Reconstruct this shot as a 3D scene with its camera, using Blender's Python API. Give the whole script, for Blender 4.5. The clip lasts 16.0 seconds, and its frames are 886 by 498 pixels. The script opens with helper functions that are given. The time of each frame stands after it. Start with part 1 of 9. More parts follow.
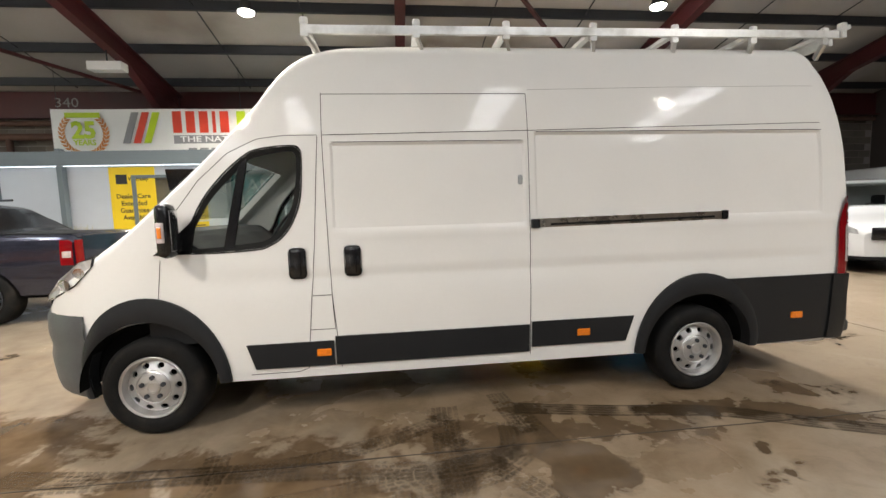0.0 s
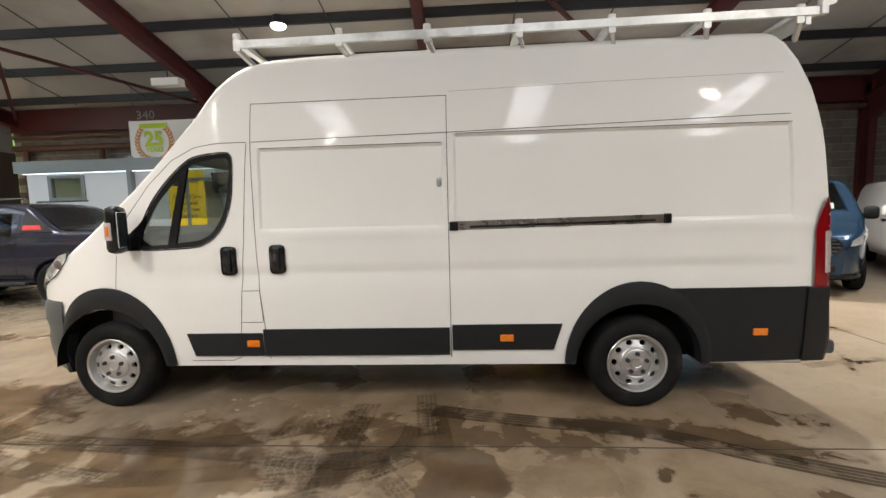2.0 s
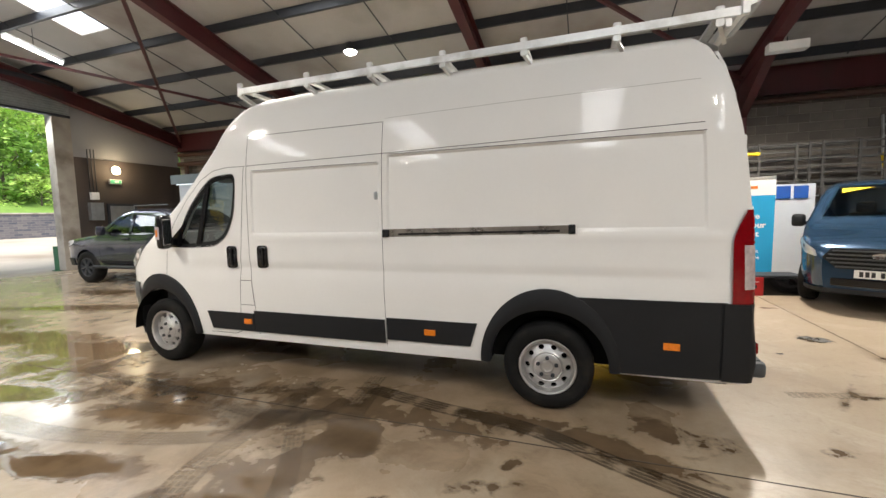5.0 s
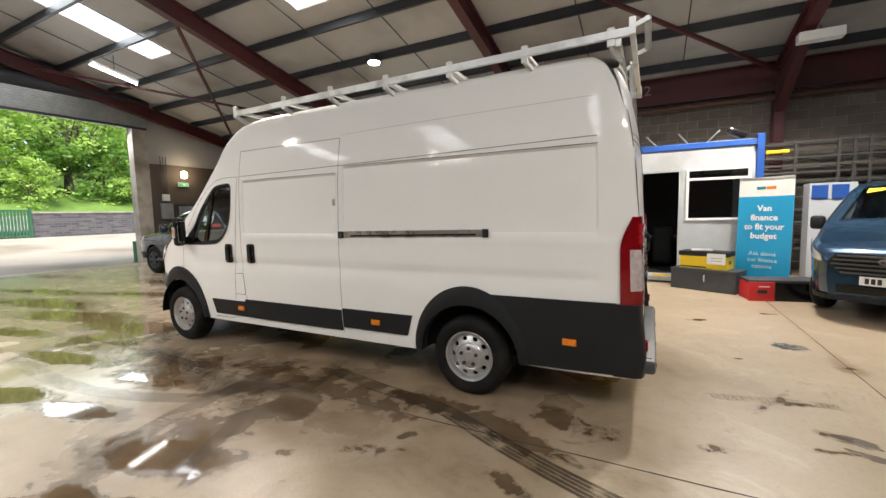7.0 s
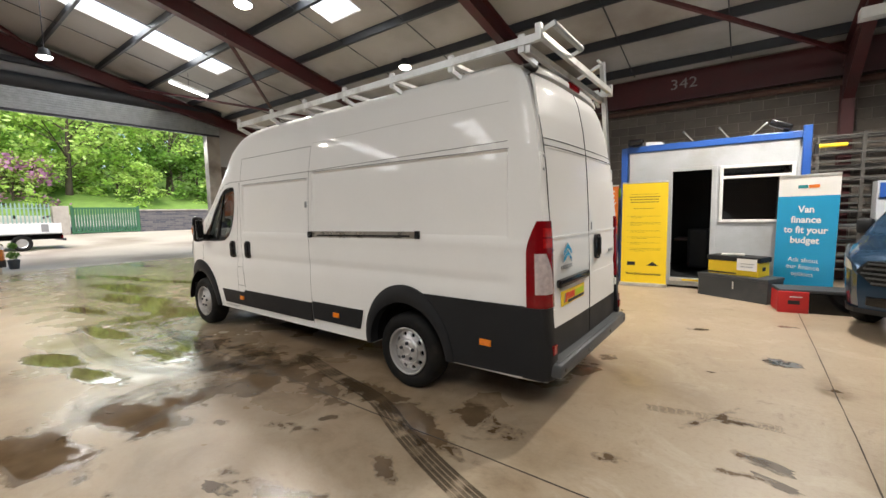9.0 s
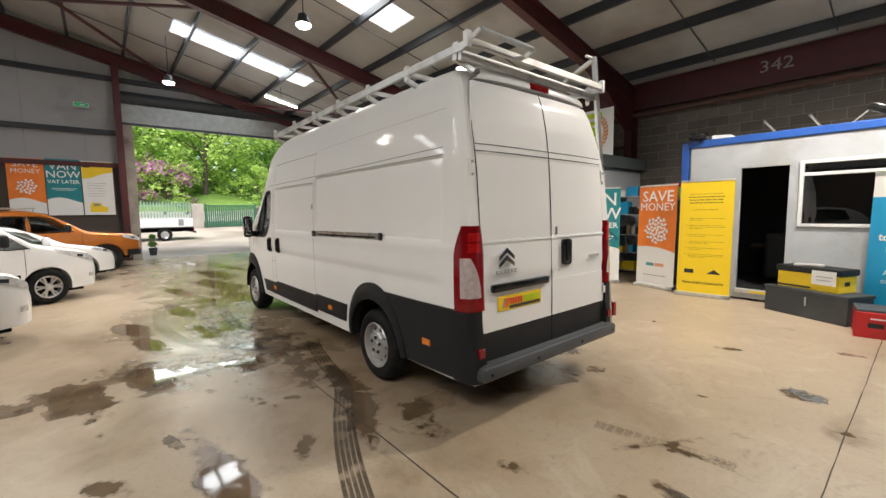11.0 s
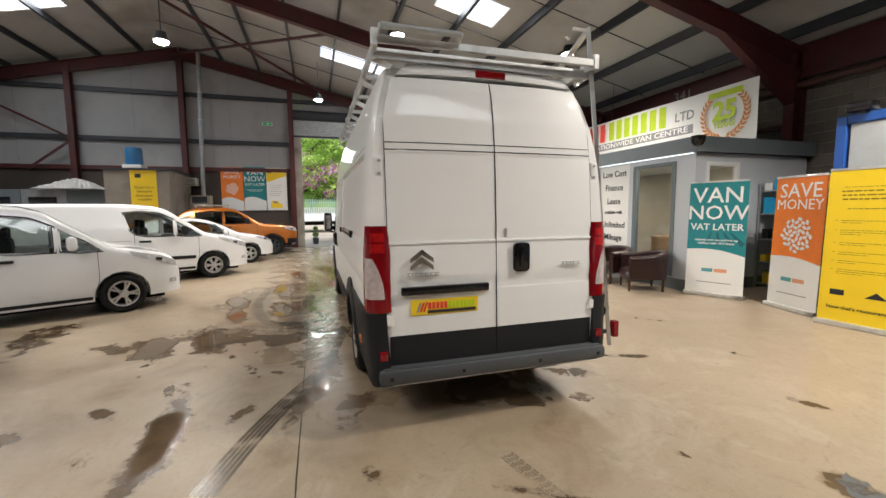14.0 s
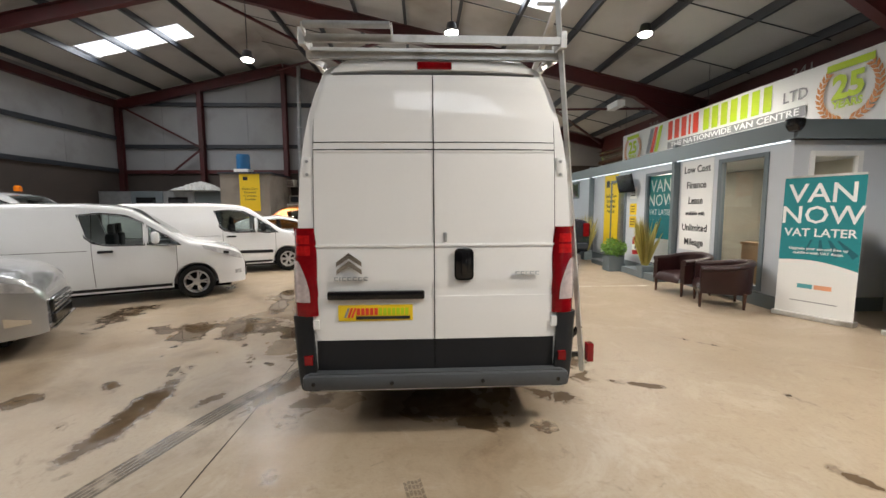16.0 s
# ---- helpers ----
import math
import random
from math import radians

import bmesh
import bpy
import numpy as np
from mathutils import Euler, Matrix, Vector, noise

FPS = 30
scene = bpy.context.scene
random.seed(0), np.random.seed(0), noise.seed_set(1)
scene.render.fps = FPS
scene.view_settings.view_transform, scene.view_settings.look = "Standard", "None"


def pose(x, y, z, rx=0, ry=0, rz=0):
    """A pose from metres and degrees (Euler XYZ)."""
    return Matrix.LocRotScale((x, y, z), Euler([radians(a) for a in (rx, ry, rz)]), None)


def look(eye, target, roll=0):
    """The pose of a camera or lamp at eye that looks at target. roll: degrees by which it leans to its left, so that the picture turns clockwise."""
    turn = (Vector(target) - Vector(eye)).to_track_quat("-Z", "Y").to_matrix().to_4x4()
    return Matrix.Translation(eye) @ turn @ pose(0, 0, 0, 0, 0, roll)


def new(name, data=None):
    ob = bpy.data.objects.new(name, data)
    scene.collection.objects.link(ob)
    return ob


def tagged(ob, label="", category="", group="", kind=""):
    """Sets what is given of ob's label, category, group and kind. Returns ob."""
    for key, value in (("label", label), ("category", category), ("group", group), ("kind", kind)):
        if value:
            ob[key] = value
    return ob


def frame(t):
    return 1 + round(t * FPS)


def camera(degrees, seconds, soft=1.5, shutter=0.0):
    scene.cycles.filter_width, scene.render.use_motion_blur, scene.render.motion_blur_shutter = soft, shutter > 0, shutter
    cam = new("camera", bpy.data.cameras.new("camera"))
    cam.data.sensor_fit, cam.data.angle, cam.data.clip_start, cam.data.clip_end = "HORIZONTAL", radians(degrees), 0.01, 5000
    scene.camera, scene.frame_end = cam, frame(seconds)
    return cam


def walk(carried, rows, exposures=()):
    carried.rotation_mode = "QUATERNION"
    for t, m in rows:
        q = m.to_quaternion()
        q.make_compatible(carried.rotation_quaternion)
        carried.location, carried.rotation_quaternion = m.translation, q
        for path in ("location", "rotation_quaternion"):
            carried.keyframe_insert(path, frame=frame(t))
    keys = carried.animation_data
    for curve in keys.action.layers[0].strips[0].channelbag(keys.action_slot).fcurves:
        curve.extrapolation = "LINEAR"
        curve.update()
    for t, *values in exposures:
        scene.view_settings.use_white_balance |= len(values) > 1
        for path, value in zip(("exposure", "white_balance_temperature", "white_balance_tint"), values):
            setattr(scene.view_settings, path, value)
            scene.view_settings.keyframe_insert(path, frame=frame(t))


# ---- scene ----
cam = camera(94.5, 16.0)
PATH = [
    (0, (-0.217, 0.053, 1.494), (0.0, 2.033, 1.311), -1.7),
    (0.5, (0.059, 0.012, 1.493), (0.182, 2.0, 1.31), -1.7),
    (1, (0.314, -0.025, 1.492), (0.358, 1.966, 1.31), -1.7),
    (1.5, (0.592, -0.023, 1.49), (0.549, 1.968, 1.308), -1.7),
    (2, (0.868, -0.011, 1.491), (0.756, 1.978, 1.31), -1.5),
    (2.5, (1.157, -0.035, 1.5), (0.97, 1.949, 1.325), -1.5),
    (3, (1.388, -0.044, 1.501), (1.116, 1.929, 1.327), -1.4),
    (3.5, (1.625, -0.055, 1.526), (1.262, 1.904, 1.353), -1.4),
    (4, (1.852, -0.098, 1.526), (1.375, 1.837, 1.356), -1.4),
    (6.5, (3.211, -0.205, 1.568), (2.374, 1.603, 1.394), -1.3),
    (7, (3.483, -0.154, 1.574), (2.576, 1.62, 1.4), -1.3),
    (7.5, (3.763, -0.088, 1.58), (2.789, 1.65, 1.402), -1.2),
    (8, (4.012, -0.004, 1.595), (2.965, 1.691, 1.416), -1.2),
    (8.5, (4.279, 0.135, 1.579), (3.16, 1.783, 1.399), -1.1),
    (9, (4.549, 0.282, 1.594), (3.357, 1.878, 1.416), -1.1),
    (11.5, (5.696, 1.241, 1.624), (4.083, 2.409, 1.44), -0.7),
    (12, (5.856, 1.505, 1.625), (4.166, 2.558, 1.439), -0.7),
    (12.5, (5.992, 1.776, 1.63), (4.237, 2.718, 1.443), -0.6),
    (13, (6.137, 2.037, 1.639), (4.326, 2.863, 1.451), -0.5),
    (13.5, (6.228, 2.328, 1.627), (4.368, 3.036, 1.435), -0.6),
    (14, (6.296, 2.63, 1.631), (4.395, 3.22, 1.44), -0.5),
    (14.5, (6.348, 2.96, 1.636), (4.411, 3.42, 1.442), -0.4),
    (15, (6.334, 3.256, 1.637), (4.375, 3.608, 1.442), -0.4),
    (15.5, (6.31, 3.551, 1.664), (4.334, 3.784, 1.468), -0.3),
    (16, (6.3, 3.874, 1.647), (4.312, 3.97, 1.453), -0.3),
]
EXPOSURE = [(0, 0.78, 6630, 10), (4, 0.77, 6630, 10), (9, 0.48, 6650, 10), (11.5, 0.43, 6650, 10), (14, 0.4, 6550, 10), (16, 0.39, 6480, 10)]
walk(cam, [(t, look(eye, target, roll)) for t, eye, target, roll in PATH], EXPOSURE)

# ---- world and large lights ----
world = bpy.data.worlds.new("overcast_sky")
scene.world = world
world.use_nodes = True
wn = world.node_tree.nodes
sky = wn.new("ShaderNodeTexSky")
sky.sky_type, sky.sun_disc, sky.sun_elevation, sky.sun_rotation = "NISHITA", False, radians(55), radians(127)
world.node_tree.links.new(sky.outputs[0], wn["Background"].inputs[0])
wn["Background"].inputs[1].default_value = 0.15
sun_data = bpy.data.lights.new("sun", "SUN")
sun_data.energy, sun_data.angle, sun_data.color = 5.0, radians(40), (1.0, 0.96, 0.9)
sun = new("sun", sun_data)
sun.matrix_world = look((0.8 * 20, -0.6 * 20, 28.6), (0, 0, 0))

ROOF_TOP, RIDGE_Y, PITCH = 8.4, -2.4, 0.222
WEST, EAST, NORTH, SOUTH = -13.5, 16.0, 12.6, -9.9


def roof_z(y):
    return ROOF_TOP - PITCH * abs(y - RIDGE_Y)


# last two are unseen: one set from shadow edges, one added to fill the parked row
LAMP_SPOTS = [(-3.0, 8.85, 5.5), (-3.2, 4.55, 5.55), (-4.65, -0.5, 5.42), (-9.7, 2.9, 5.65), (5.2, 8.2, 5.5), (6.2, -2.3, 6.3), (-3.2, -5.6, 6.2)]
LAMP_WATTS = [470, 680, 490, 260, 950, 400, 300]
for p, watts in zip(LAMP_SPOTS, LAMP_WATTS):
    d = bpy.data.lights.new("bay_light", "SPOT")
    d.energy, d.color, d.shadow_soft_size, d.spot_size, d.spot_blend = watts, (1.0, 0.93, 0.845), 0.13, radians(148), 0.6
    o = new("bay_light", d)
    o.matrix_world = look((p[0], p[1], p[2] - 0.34), (p[0], p[1], 0))

# daylight of the open sky in the head of the doorway
door_sky = bpy.data.lights.new("doorway_daylight", "AREA")
door_sky.shape, door_sky.size, door_sky.size_y, door_sky.energy, door_sky.color = "RECTANGLE", 6.0, 0.7, 90, (0.93, 0.98, 1.0)
new("doorway_daylight", door_sky).matrix_world = look((WEST - 0.35, 5.25, 4.5), (WEST + 5.0, 5.25, 0.6))

# ---- materials ----
MATS = {}


def material(name, base, rough=0.5, metal=0.0, vary=0.12, scale=3.0, fine=40.0, bump=0.0, bump_scale=60.0, coat=0.0, space="Object", island=0.0, dirt=None, dirt_at=0.62, rough_vary=0.1):
    """A painted or raw surface with two scales of colour change, uneven gloss and fine relief."""
    if name in MATS:
        return MATS[name]
    m = bpy.data.materials.new(name)
    m.use_nodes = True
    nt = m.node_tree
    N, L = nt.nodes, nt.links
    b = N["Principled BSDF"]
    b.inputs["Metallic"].default_value = metal
    b.inputs["Coat Weight"].default_value = coat
    b.inputs["Coat Roughness"].default_value = 0.05
    tc = N.new("ShaderNodeTexCoord")
    n1, n2 = N.new("ShaderNodeTexNoise"), N.new("ShaderNodeTexNoise")
    n1.inputs["Scale"].default_value, n1.inputs["Detail"].default_value = scale, 6
    n2.inputs["Scale"].default_value, n2.inputs["Detail"].default_value = fine, 3
    for n in (n1, n2):
        L.new(tc.outputs[space], n.inputs["Vector"])
    mixn = N.new("ShaderNodeMath")
    mixn.operation = "MULTIPLY_ADD"
    mixn.inputs[1].default_value = 0.4
    L.new(n2.outputs[0], mixn.inputs[0])
    L.new(n1.outputs[0], mixn.inputs[2])
    ramp = N.new("ShaderNodeMapRange")
    ramp.inputs["From Min"].default_value, ramp.inputs["From Max"].default_value = 0.4, 1.0
    ramp.inputs["To Min"].default_value, ramp.inputs["To Max"].default_value = 1 - vary, 1 + vary
    L.new(mixn.outputs[0], ramp.inputs["Value"])
    val = ramp.outputs[0]
    if island:
        oi = N.new("ShaderNodeObjectInfo")
        geo = N.new("ShaderNodeNewGeometry")
        add = N.new("ShaderNodeMath")
        add.operation = "ADD"
        L.new(oi.outputs["Random"], add.inputs[0])
        L.new(geo.outputs["Random Per Island"], add.inputs[1])
        fr = N.new("ShaderNodeMath")
        fr.operation = "FRACT"
        L.new(add.outputs[0], fr.inputs[0])
        mr = N.new("ShaderNodeMapRange")
        mr.inputs["To Min"].default_value, mr.inputs["To Max"].default_value = 1 - island, 1 + island
        L.new(fr.outputs[0], mr.inputs["Value"])
        mu = N.new("ShaderNodeMath")
        mu.operation = "MULTIPLY"
        L.new(val, mu.inputs[0])
        L.new(mr.outputs[0], mu.inputs[1])
        val = mu.outputs[0]
    col = N.new("ShaderNodeVectorMath")
    col.operation = "SCALE"
    col.inputs[0].default_value = base
    L.new(val, col.inputs["Scale"])
    out = col.outputs[0]
    if dirt:
        n3 = N.new("ShaderNodeTexNoise")
        n3.inputs["Scale"].default_value, n3.inputs["Detail"].default_value = scale * 0.6, 8
        L.new(tc.outputs[space], n3.inputs["Vector"])
        mr2 = N.new("ShaderNodeMapRange")
        mr2.inputs["From Min"].default_value, mr2.inputs["From Max"].default_value = dirt_at - 0.08, dirt_at + 0.12
        L.new(n3.outputs[0], mr2.inputs["Value"])
        mx = N.new("ShaderNodeMix")
        mx.data_type = "RGBA"
        L.new(mr2.outputs[0], mx.inputs[0])
        L.new(out, mx.inputs[6])
        mx.inputs[7].default_value = (*dirt, 1)
        out = mx.outputs[2]
    L.new(out, b.inputs["Base Color"])
    rr = N.new("ShaderNodeMapRange")
    rr.inputs["From Min"].default_value, rr.inputs["From Max"].default_value = 0.3, 0.7
    rr.inputs["To Min"].default_value, rr.inputs["To Max"].default_value = max(0.02, rough * (1 - rough_vary)), min(1, rough * (1 + rough_vary))
    L.new(n1.outputs[0], rr.inputs["Value"])
    L.new(rr.outputs[0], b.inputs["Roughness"])
    if bump:
        n4 = N.new("ShaderNodeTexNoise")
        n4.inputs["Scale"].default_value, n4.inputs["Detail"].default_value = bump_scale, 5
        L.new(tc.outputs[space], n4.inputs["Vector"])
        bp = N.new("ShaderNodeBump")
        bp.inputs["Strength"].default_value, bp.inputs["Distance"].default_value = bump, 0.01
        L.new(n4.outputs[0], bp.inputs["Height"])
        L.new(bp.outputs[0], b.inputs["Normal"])
    MATS[name] = m
    return m


def glow(name, colour, strength):
    if name in MATS:
        return MATS[name]
    m = bpy.data.materials.new(name)
    m.use_nodes = True
    b = m.node_tree.nodes["Principled BSDF"]
    b.inputs["Base Color"].default_value = (*colour, 1)
    b.inputs["Emission Color"].default_value = (*colour, 1)
    b.inputs["Emission Strength"].default_value = strength
    MATS[name] = m
    return m


def clear_glass(name, tint, rough=0.02, see=0.85, mirror=0.06):
    """Thin pane: mostly see-through, with a mirror's share that grows towards the edge of sight."""
    if name in MATS:
        return MATS[name]
    m = bpy.data.materials.new(name)
    m.use_nodes = True
    nt = m.node_tree
    N, L = nt.nodes, nt.links
    N.remove(N["Principled BSDF"])
    tr, gl, fr, mx = N.new("ShaderNodeBsdfTransparent"), N.new("ShaderNodeBsdfGlossy"), N.new("ShaderNodeLayerWeight"), N.new("ShaderNodeMixShader")
    tr.inputs[0].default_value = (*[c * see for c in tint], 1)
    gl.inputs["Roughness"].default_value = rough
    fr.inputs[0].default_value = 0.5
    pw, sc = N.new("ShaderNodeMath"), N.new("ShaderNodeMath")
    pw.operation, sc.operation = "POWER", "MULTIPLY_ADD"
    pw.inputs[1].default_value, sc.inputs[1].default_value, sc.inputs[2].default_value = 4.0, 0.94 - mirror, mirror
    L.new(fr.outputs["Facing"], pw.inputs[0])
    L.new(pw.outputs[0], sc.inputs[0])
    L.new(sc.outputs[0], mx.inputs[0])
    L.new(tr.outputs[0], mx.inputs[1])
    L.new(gl.outputs[0], mx.inputs[2])
    L.new(mx.outputs[0], N["Material Output"].inputs[0])
    MATS[name] = m
    return m


VAN_WHITE = material("white_van_paint", (0.8, 0.795, 0.775), 0.5, coat=0.4, vary=0.02, scale=2, rough_vary=0.2)
VAN_WHITE.node_tree.nodes["Principled BSDF"].inputs["Coat Roughness"].default_value = 0.06
VAN_WHITE.node_tree.nodes["Principled BSDF"].inputs["Coat Roughness"].default_value = 0.04
VAN_WHITE.node_tree.nodes["Principled BSDF"].inputs["Specular IOR Level"].default_value = 0.2
CAR_WHITE = material("white_car_paint", (0.78, 0.79, 0.8), 0.15, coat=0.6, vary=0.02)
CLAD = material("grained_grey_plastic", (0.016, 0.017, 0.019), 0.5, vary=0.12, bump=0.12, bump_scale=400)
BUMPER = material("pale_worn_grey_plastic", (0.07, 0.075, 0.078), 0.45, vary=0.2, bump=0.1, bump_scale=300)
GLOSS_BLACK = material("gloss_black_plastic", (0.008, 0.008, 0.009), 0.18, vary=0.1)
GAP = material("dark_gap", (0.015, 0.015, 0.015), 0.8)
RUBBER = material("tyre_rubber", (0.009, 0.009, 0.009), 0.7, vary=0.25, scale=8, bump=0.3, bump_scale=80, dirt=(0.022, 0.019, 0.016), dirt_at=0.6)
STEEL_RIM = material("silver_painted_steel", (0.52, 0.52, 0.52), 0.33, metal=0.75, vary=0.1, dirt=(0.26, 0.23, 0.2), dirt_at=0.66)
ALLOY = material("alloy_silver", (0.6, 0.6, 0.61), 0.3, metal=0.8, vary=0.06)
ALU = material("brushed_aluminium", (0.68, 0.68, 0.66), 0.42, metal=0.75, vary=0.12, scale=6, dirt=(0.35, 0.33, 0.3), dirt_at=0.62)
CHROME = material("chrome", (0.8, 0.8, 0.8), 0.1, metal=1.0, vary=0.03)
RED_LENS = material("red_lens", (0.2, 0.003, 0.006), 0.1, vary=0.25, scale=9)
BRAKE_RED = material("bright_red_lens", (0.42, 0.01, 0.01), 0.12, vary=0.3, scale=40)
CLEAR_LENS = material("clear_lens", (0.5, 0.42, 0.41), 0.1, coat=0.7, vary=0.3, scale=16)
HEADLAMP = material("headlamp_lens", (0.66, 0.67, 0.69), 0.12, metal=0.3, coat=0.6, vary=0.35, scale=14)
ORANGE_LENS = material("orange_lens", (0.75, 0.2, 0.01), 0.15, coat=0.5, vary=0.2, scale=60)
DARK_GLASS = material("dark_tinted_glass", (0.012, 0.014, 0.016), 0.05, coat=0.3, vary=0.1)
CAB_GLASS = clear_glass("cab_window_glass", (0.72, 0.78, 0.75))
TINT_GLASS = clear_glass("tinted_car_glass", (0.62, 0.68, 0.66))
RAIL_METAL = material("dull_rail_metal", (0.3, 0.27, 0.24), 0.28, metal=0.9, vary=0.3, scale=8)
SHEET_GLASS = clear_glass("window_sheet_glass", (0.9, 0.93, 0.92))
CAB_DARK = material("dark_trim_and_shade", (0.016, 0.017, 0.019), 0.6, vary=0.2)
UNDERSIDE = material("underbody_black", (0.006, 0.006, 0.006), 0.9)
RED_STEEL = material("oxide_red_steel", (0.08, 0.015, 0.016), 0.5, vary=0.22, scale=1.5, dirt=(0.06, 0.022, 0.02), dirt_at=0.58)
DARK_STEEL = material("dark_grey_purlin_steel", (0.03, 0.034, 0.042), 0.5, vary=0.2, scale=2)
ROOF_LINER = material("white_roof_liner", (0.47, 0.46, 0.44), 0.75, vary=0.12, scale=0.7, dirt=(0.3, 0.27, 0.24), dirt_at=0.6)
WALL_LINER = material("grey_wall_sheet", (0.33, 0.33, 0.335), 0.65, vary=0.08, scale=0.8, dirt=(0.22, 0.21, 0.2), dirt_at=0.62)
BLOCK = material("concrete_block", (0.165, 0.142, 0.12), 0.9, vary=0.16, scale=4, island=0.16, bump=0.5, bump_scale=90)
MORTAR = material("mortar", (0.33, 0.3, 0.27), 0.95, vary=0.15, bump=0.3)
BROWN_WALL = material("brown_stained_wall", (0.07, 0.055, 0.047), 0.85, vary=0.25, scale=1.2, bump=0.25, dirt=(0.08, 0.06, 0.05), dirt_at=0.58)
CONC_POST = material("pale_concrete", (0.37, 0.335, 0.29), 0.85, vary=0.2, scale=2.5, bump=0.3, dirt=(0.2, 0.17, 0.14), dirt_at=0.57)
ZINC = material("galvanised_steel", (0.42, 0.44, 0.45), 0.4, metal=0.7, vary=0.2, scale=5)
OFFICE_GREY = material("pale_blue_grey_panel", (0.55, 0.58, 0.62), 0.5, vary=0.04)
OFFICE_TRIM = material("slate_grey_trim", (0.14, 0.17, 0.185), 0.5, vary=0.08)
CABIN_PANEL = material("grey_cabin_panel", (0.43, 0.455, 0.48), 0.5, vary=0.09, dirt=(0.36, 0.365, 0.36), dirt_at=0.6)
CABIN_BLUE = material("cabin_blue_paint", (0.02, 0.09, 0.36), 0.4, vary=0.1, dirt=(0.05, 0.08, 0.2), dirt_at=0.66)
WHITE_PVC = material("white_pvc", (0.76, 0.77, 0.76), 0.35, vary=0.03)
WHITE_VINYL = material("white_vinyl", (0.78, 0.78, 0.76), 0.55, vary=0.04, scale=1.5)
YELLOW_VINYL = material("yellow_vinyl", (0.83, 0.58, 0.015), 0.5, vary=0.05)
TEAL_VINYL = material("teal_vinyl", (0.01, 0.21, 0.235), 0.5, vary=0.1, scale=5)
ORANGE_VINYL = material("orange_vinyl", (0.8, 0.2, 0.02), 0.5, vary=0.12, scale=4)
SKY_VINYL = material("sky_blue_vinyl", (0.006, 0.31, 0.58), 0.5, vary=0.04)
INK = material("black_ink", (0.02, 0.02, 0.022), 0.6)
GREY_INK = material("grey_ink", (0.25, 0.25, 0.26), 0.6)
RED_INK = material("red_orange_ink", (0.72, 0.06, 0.025), 0.55)
LIME_INK = material("lime_ink", (0.46, 0.62, 0.01), 0.55)
GOLD_INK = material("gold_brown_ink", (0.58, 0.22, 0.05), 0.55)
WHITE_INK = material("white_ink", (0.8, 0.8, 0.8), 0.55)
LEATHER = material("oxblood_leather", (0.022, 0.006, 0.006), 0.32, vary=0.3, scale=6, bump=0.2, bump_scale=120)
WOOD_DARK = material("dark_stained_wood", (0.06, 0.025, 0.016), 0.4, vary=0.3, scale=8)
DARK_BOX = material("dark_grey_painted_board", (0.04, 0.045, 0.05), 0.6, vary=0.2, dirt=(0.08, 0.08, 0.08), dirt_at=0.64)
RED_PLASTIC = material("red_plastic", (0.55, 0.02, 0.025), 0.4, vary=0.1)
NAVY_PAINT = material("dark_blue_grey_metallic", (0.042, 0.046, 0.072), 0.2, metal=0.6, coat=0.8, vary=0.05)
BLUE_PAINT = material("steel_blue_metallic", (0.024, 0.062, 0.12), 0.2, metal=0.5, coat=0.8, vary=0.05)
ORANGE_PAINT = material("copper_orange_metallic", (0.5, 0.155, 0.02), 0.22, metal=0.35, coat=0.8, vary=0.05)
SILVER_PAINT = material("silver_metallic", (0.5, 0.51, 0.52), 0.22, metal=0.55, coat=0.8, vary=0.04)
BARK = material("bark", (0.09, 0.07, 0.05), 0.9, vary=0.3, scale=6, bump=0.6, bump_scale=20)
LEAF = material("spring_leaf", (0.48, 0.66, 0.17), 0.5, vary=0.3, scale=0.6, island=0.4)
LEAF_DARK = material("deep_green_leaf", (0.2, 0.36, 0.07), 0.5, vary=0.3, scale=0.6, island=0.4)
BLOSSOM = material("mauve_blossom", (0.5, 0.24, 0.42), 0.6, vary=0.2, island=0.25)
GRASS = material("rough_grass", (0.14, 0.24, 0.045), 0.8, vary=0.3, scale=2, bump=0.6, bump_scale=30)
DARK_BRICK = material("blue_grey_brick", (0.13, 0.135, 0.15), 0.85, vary=0.2, scale=2, island=0.3, bump=0.4, bump_scale=60)
GREEN_PAINT = material("green_fence_paint", (0.035, 0.12, 0.06), 0.55, vary=0.15)
EXIT_GREEN = glow("exit_sign_green", (0.03, 0.3, 0.14), 0.25)
LAMP_FACE = glow("lamp_face", (1.0, 0.95, 0.86), 40.0)
BULB_FACE = glow("warm_bulkhead_face", (1.0, 0.82, 0.55), 10.0)
TUBE_FACE = glow("tube_face", (1.0, 0.97, 0.92), 14.0)
LED_STRIP = glow("led_strip_face", (0.85, 0.93, 1.0), 1.6)
for _m, _s in ((CLAD, 0.22), (RUBBER, 0.15), (UNDERSIDE, 0.1), (GAP, 0.1), (CAB_DARK, 0.25)):
    _m.node_tree.nodes["Principled BSDF"].inputs["Specular IOR Level"].default_value = _s
TRANSLUCENT = bpy.data.materials.new("translucent_rooflight")
TRANSLUCENT.use_nodes = True
_n = TRANSLUCENT.node_tree
_t, _d, _x = _n.nodes.new("ShaderNodeBsdfTransparent"), _n.nodes.new("ShaderNodeBsdfTranslucent"), _n.nodes.new("ShaderNodeMixShader")
_d.inputs[0].default_value = (0.85, 0.86, 0.88, 1)
_t.inputs[0].default_value = (0.9, 0.92, 0.95, 1)
_x.inputs[0].default_value = 0.5
_n.links.new(_t.outputs[0], _x.inputs[1])
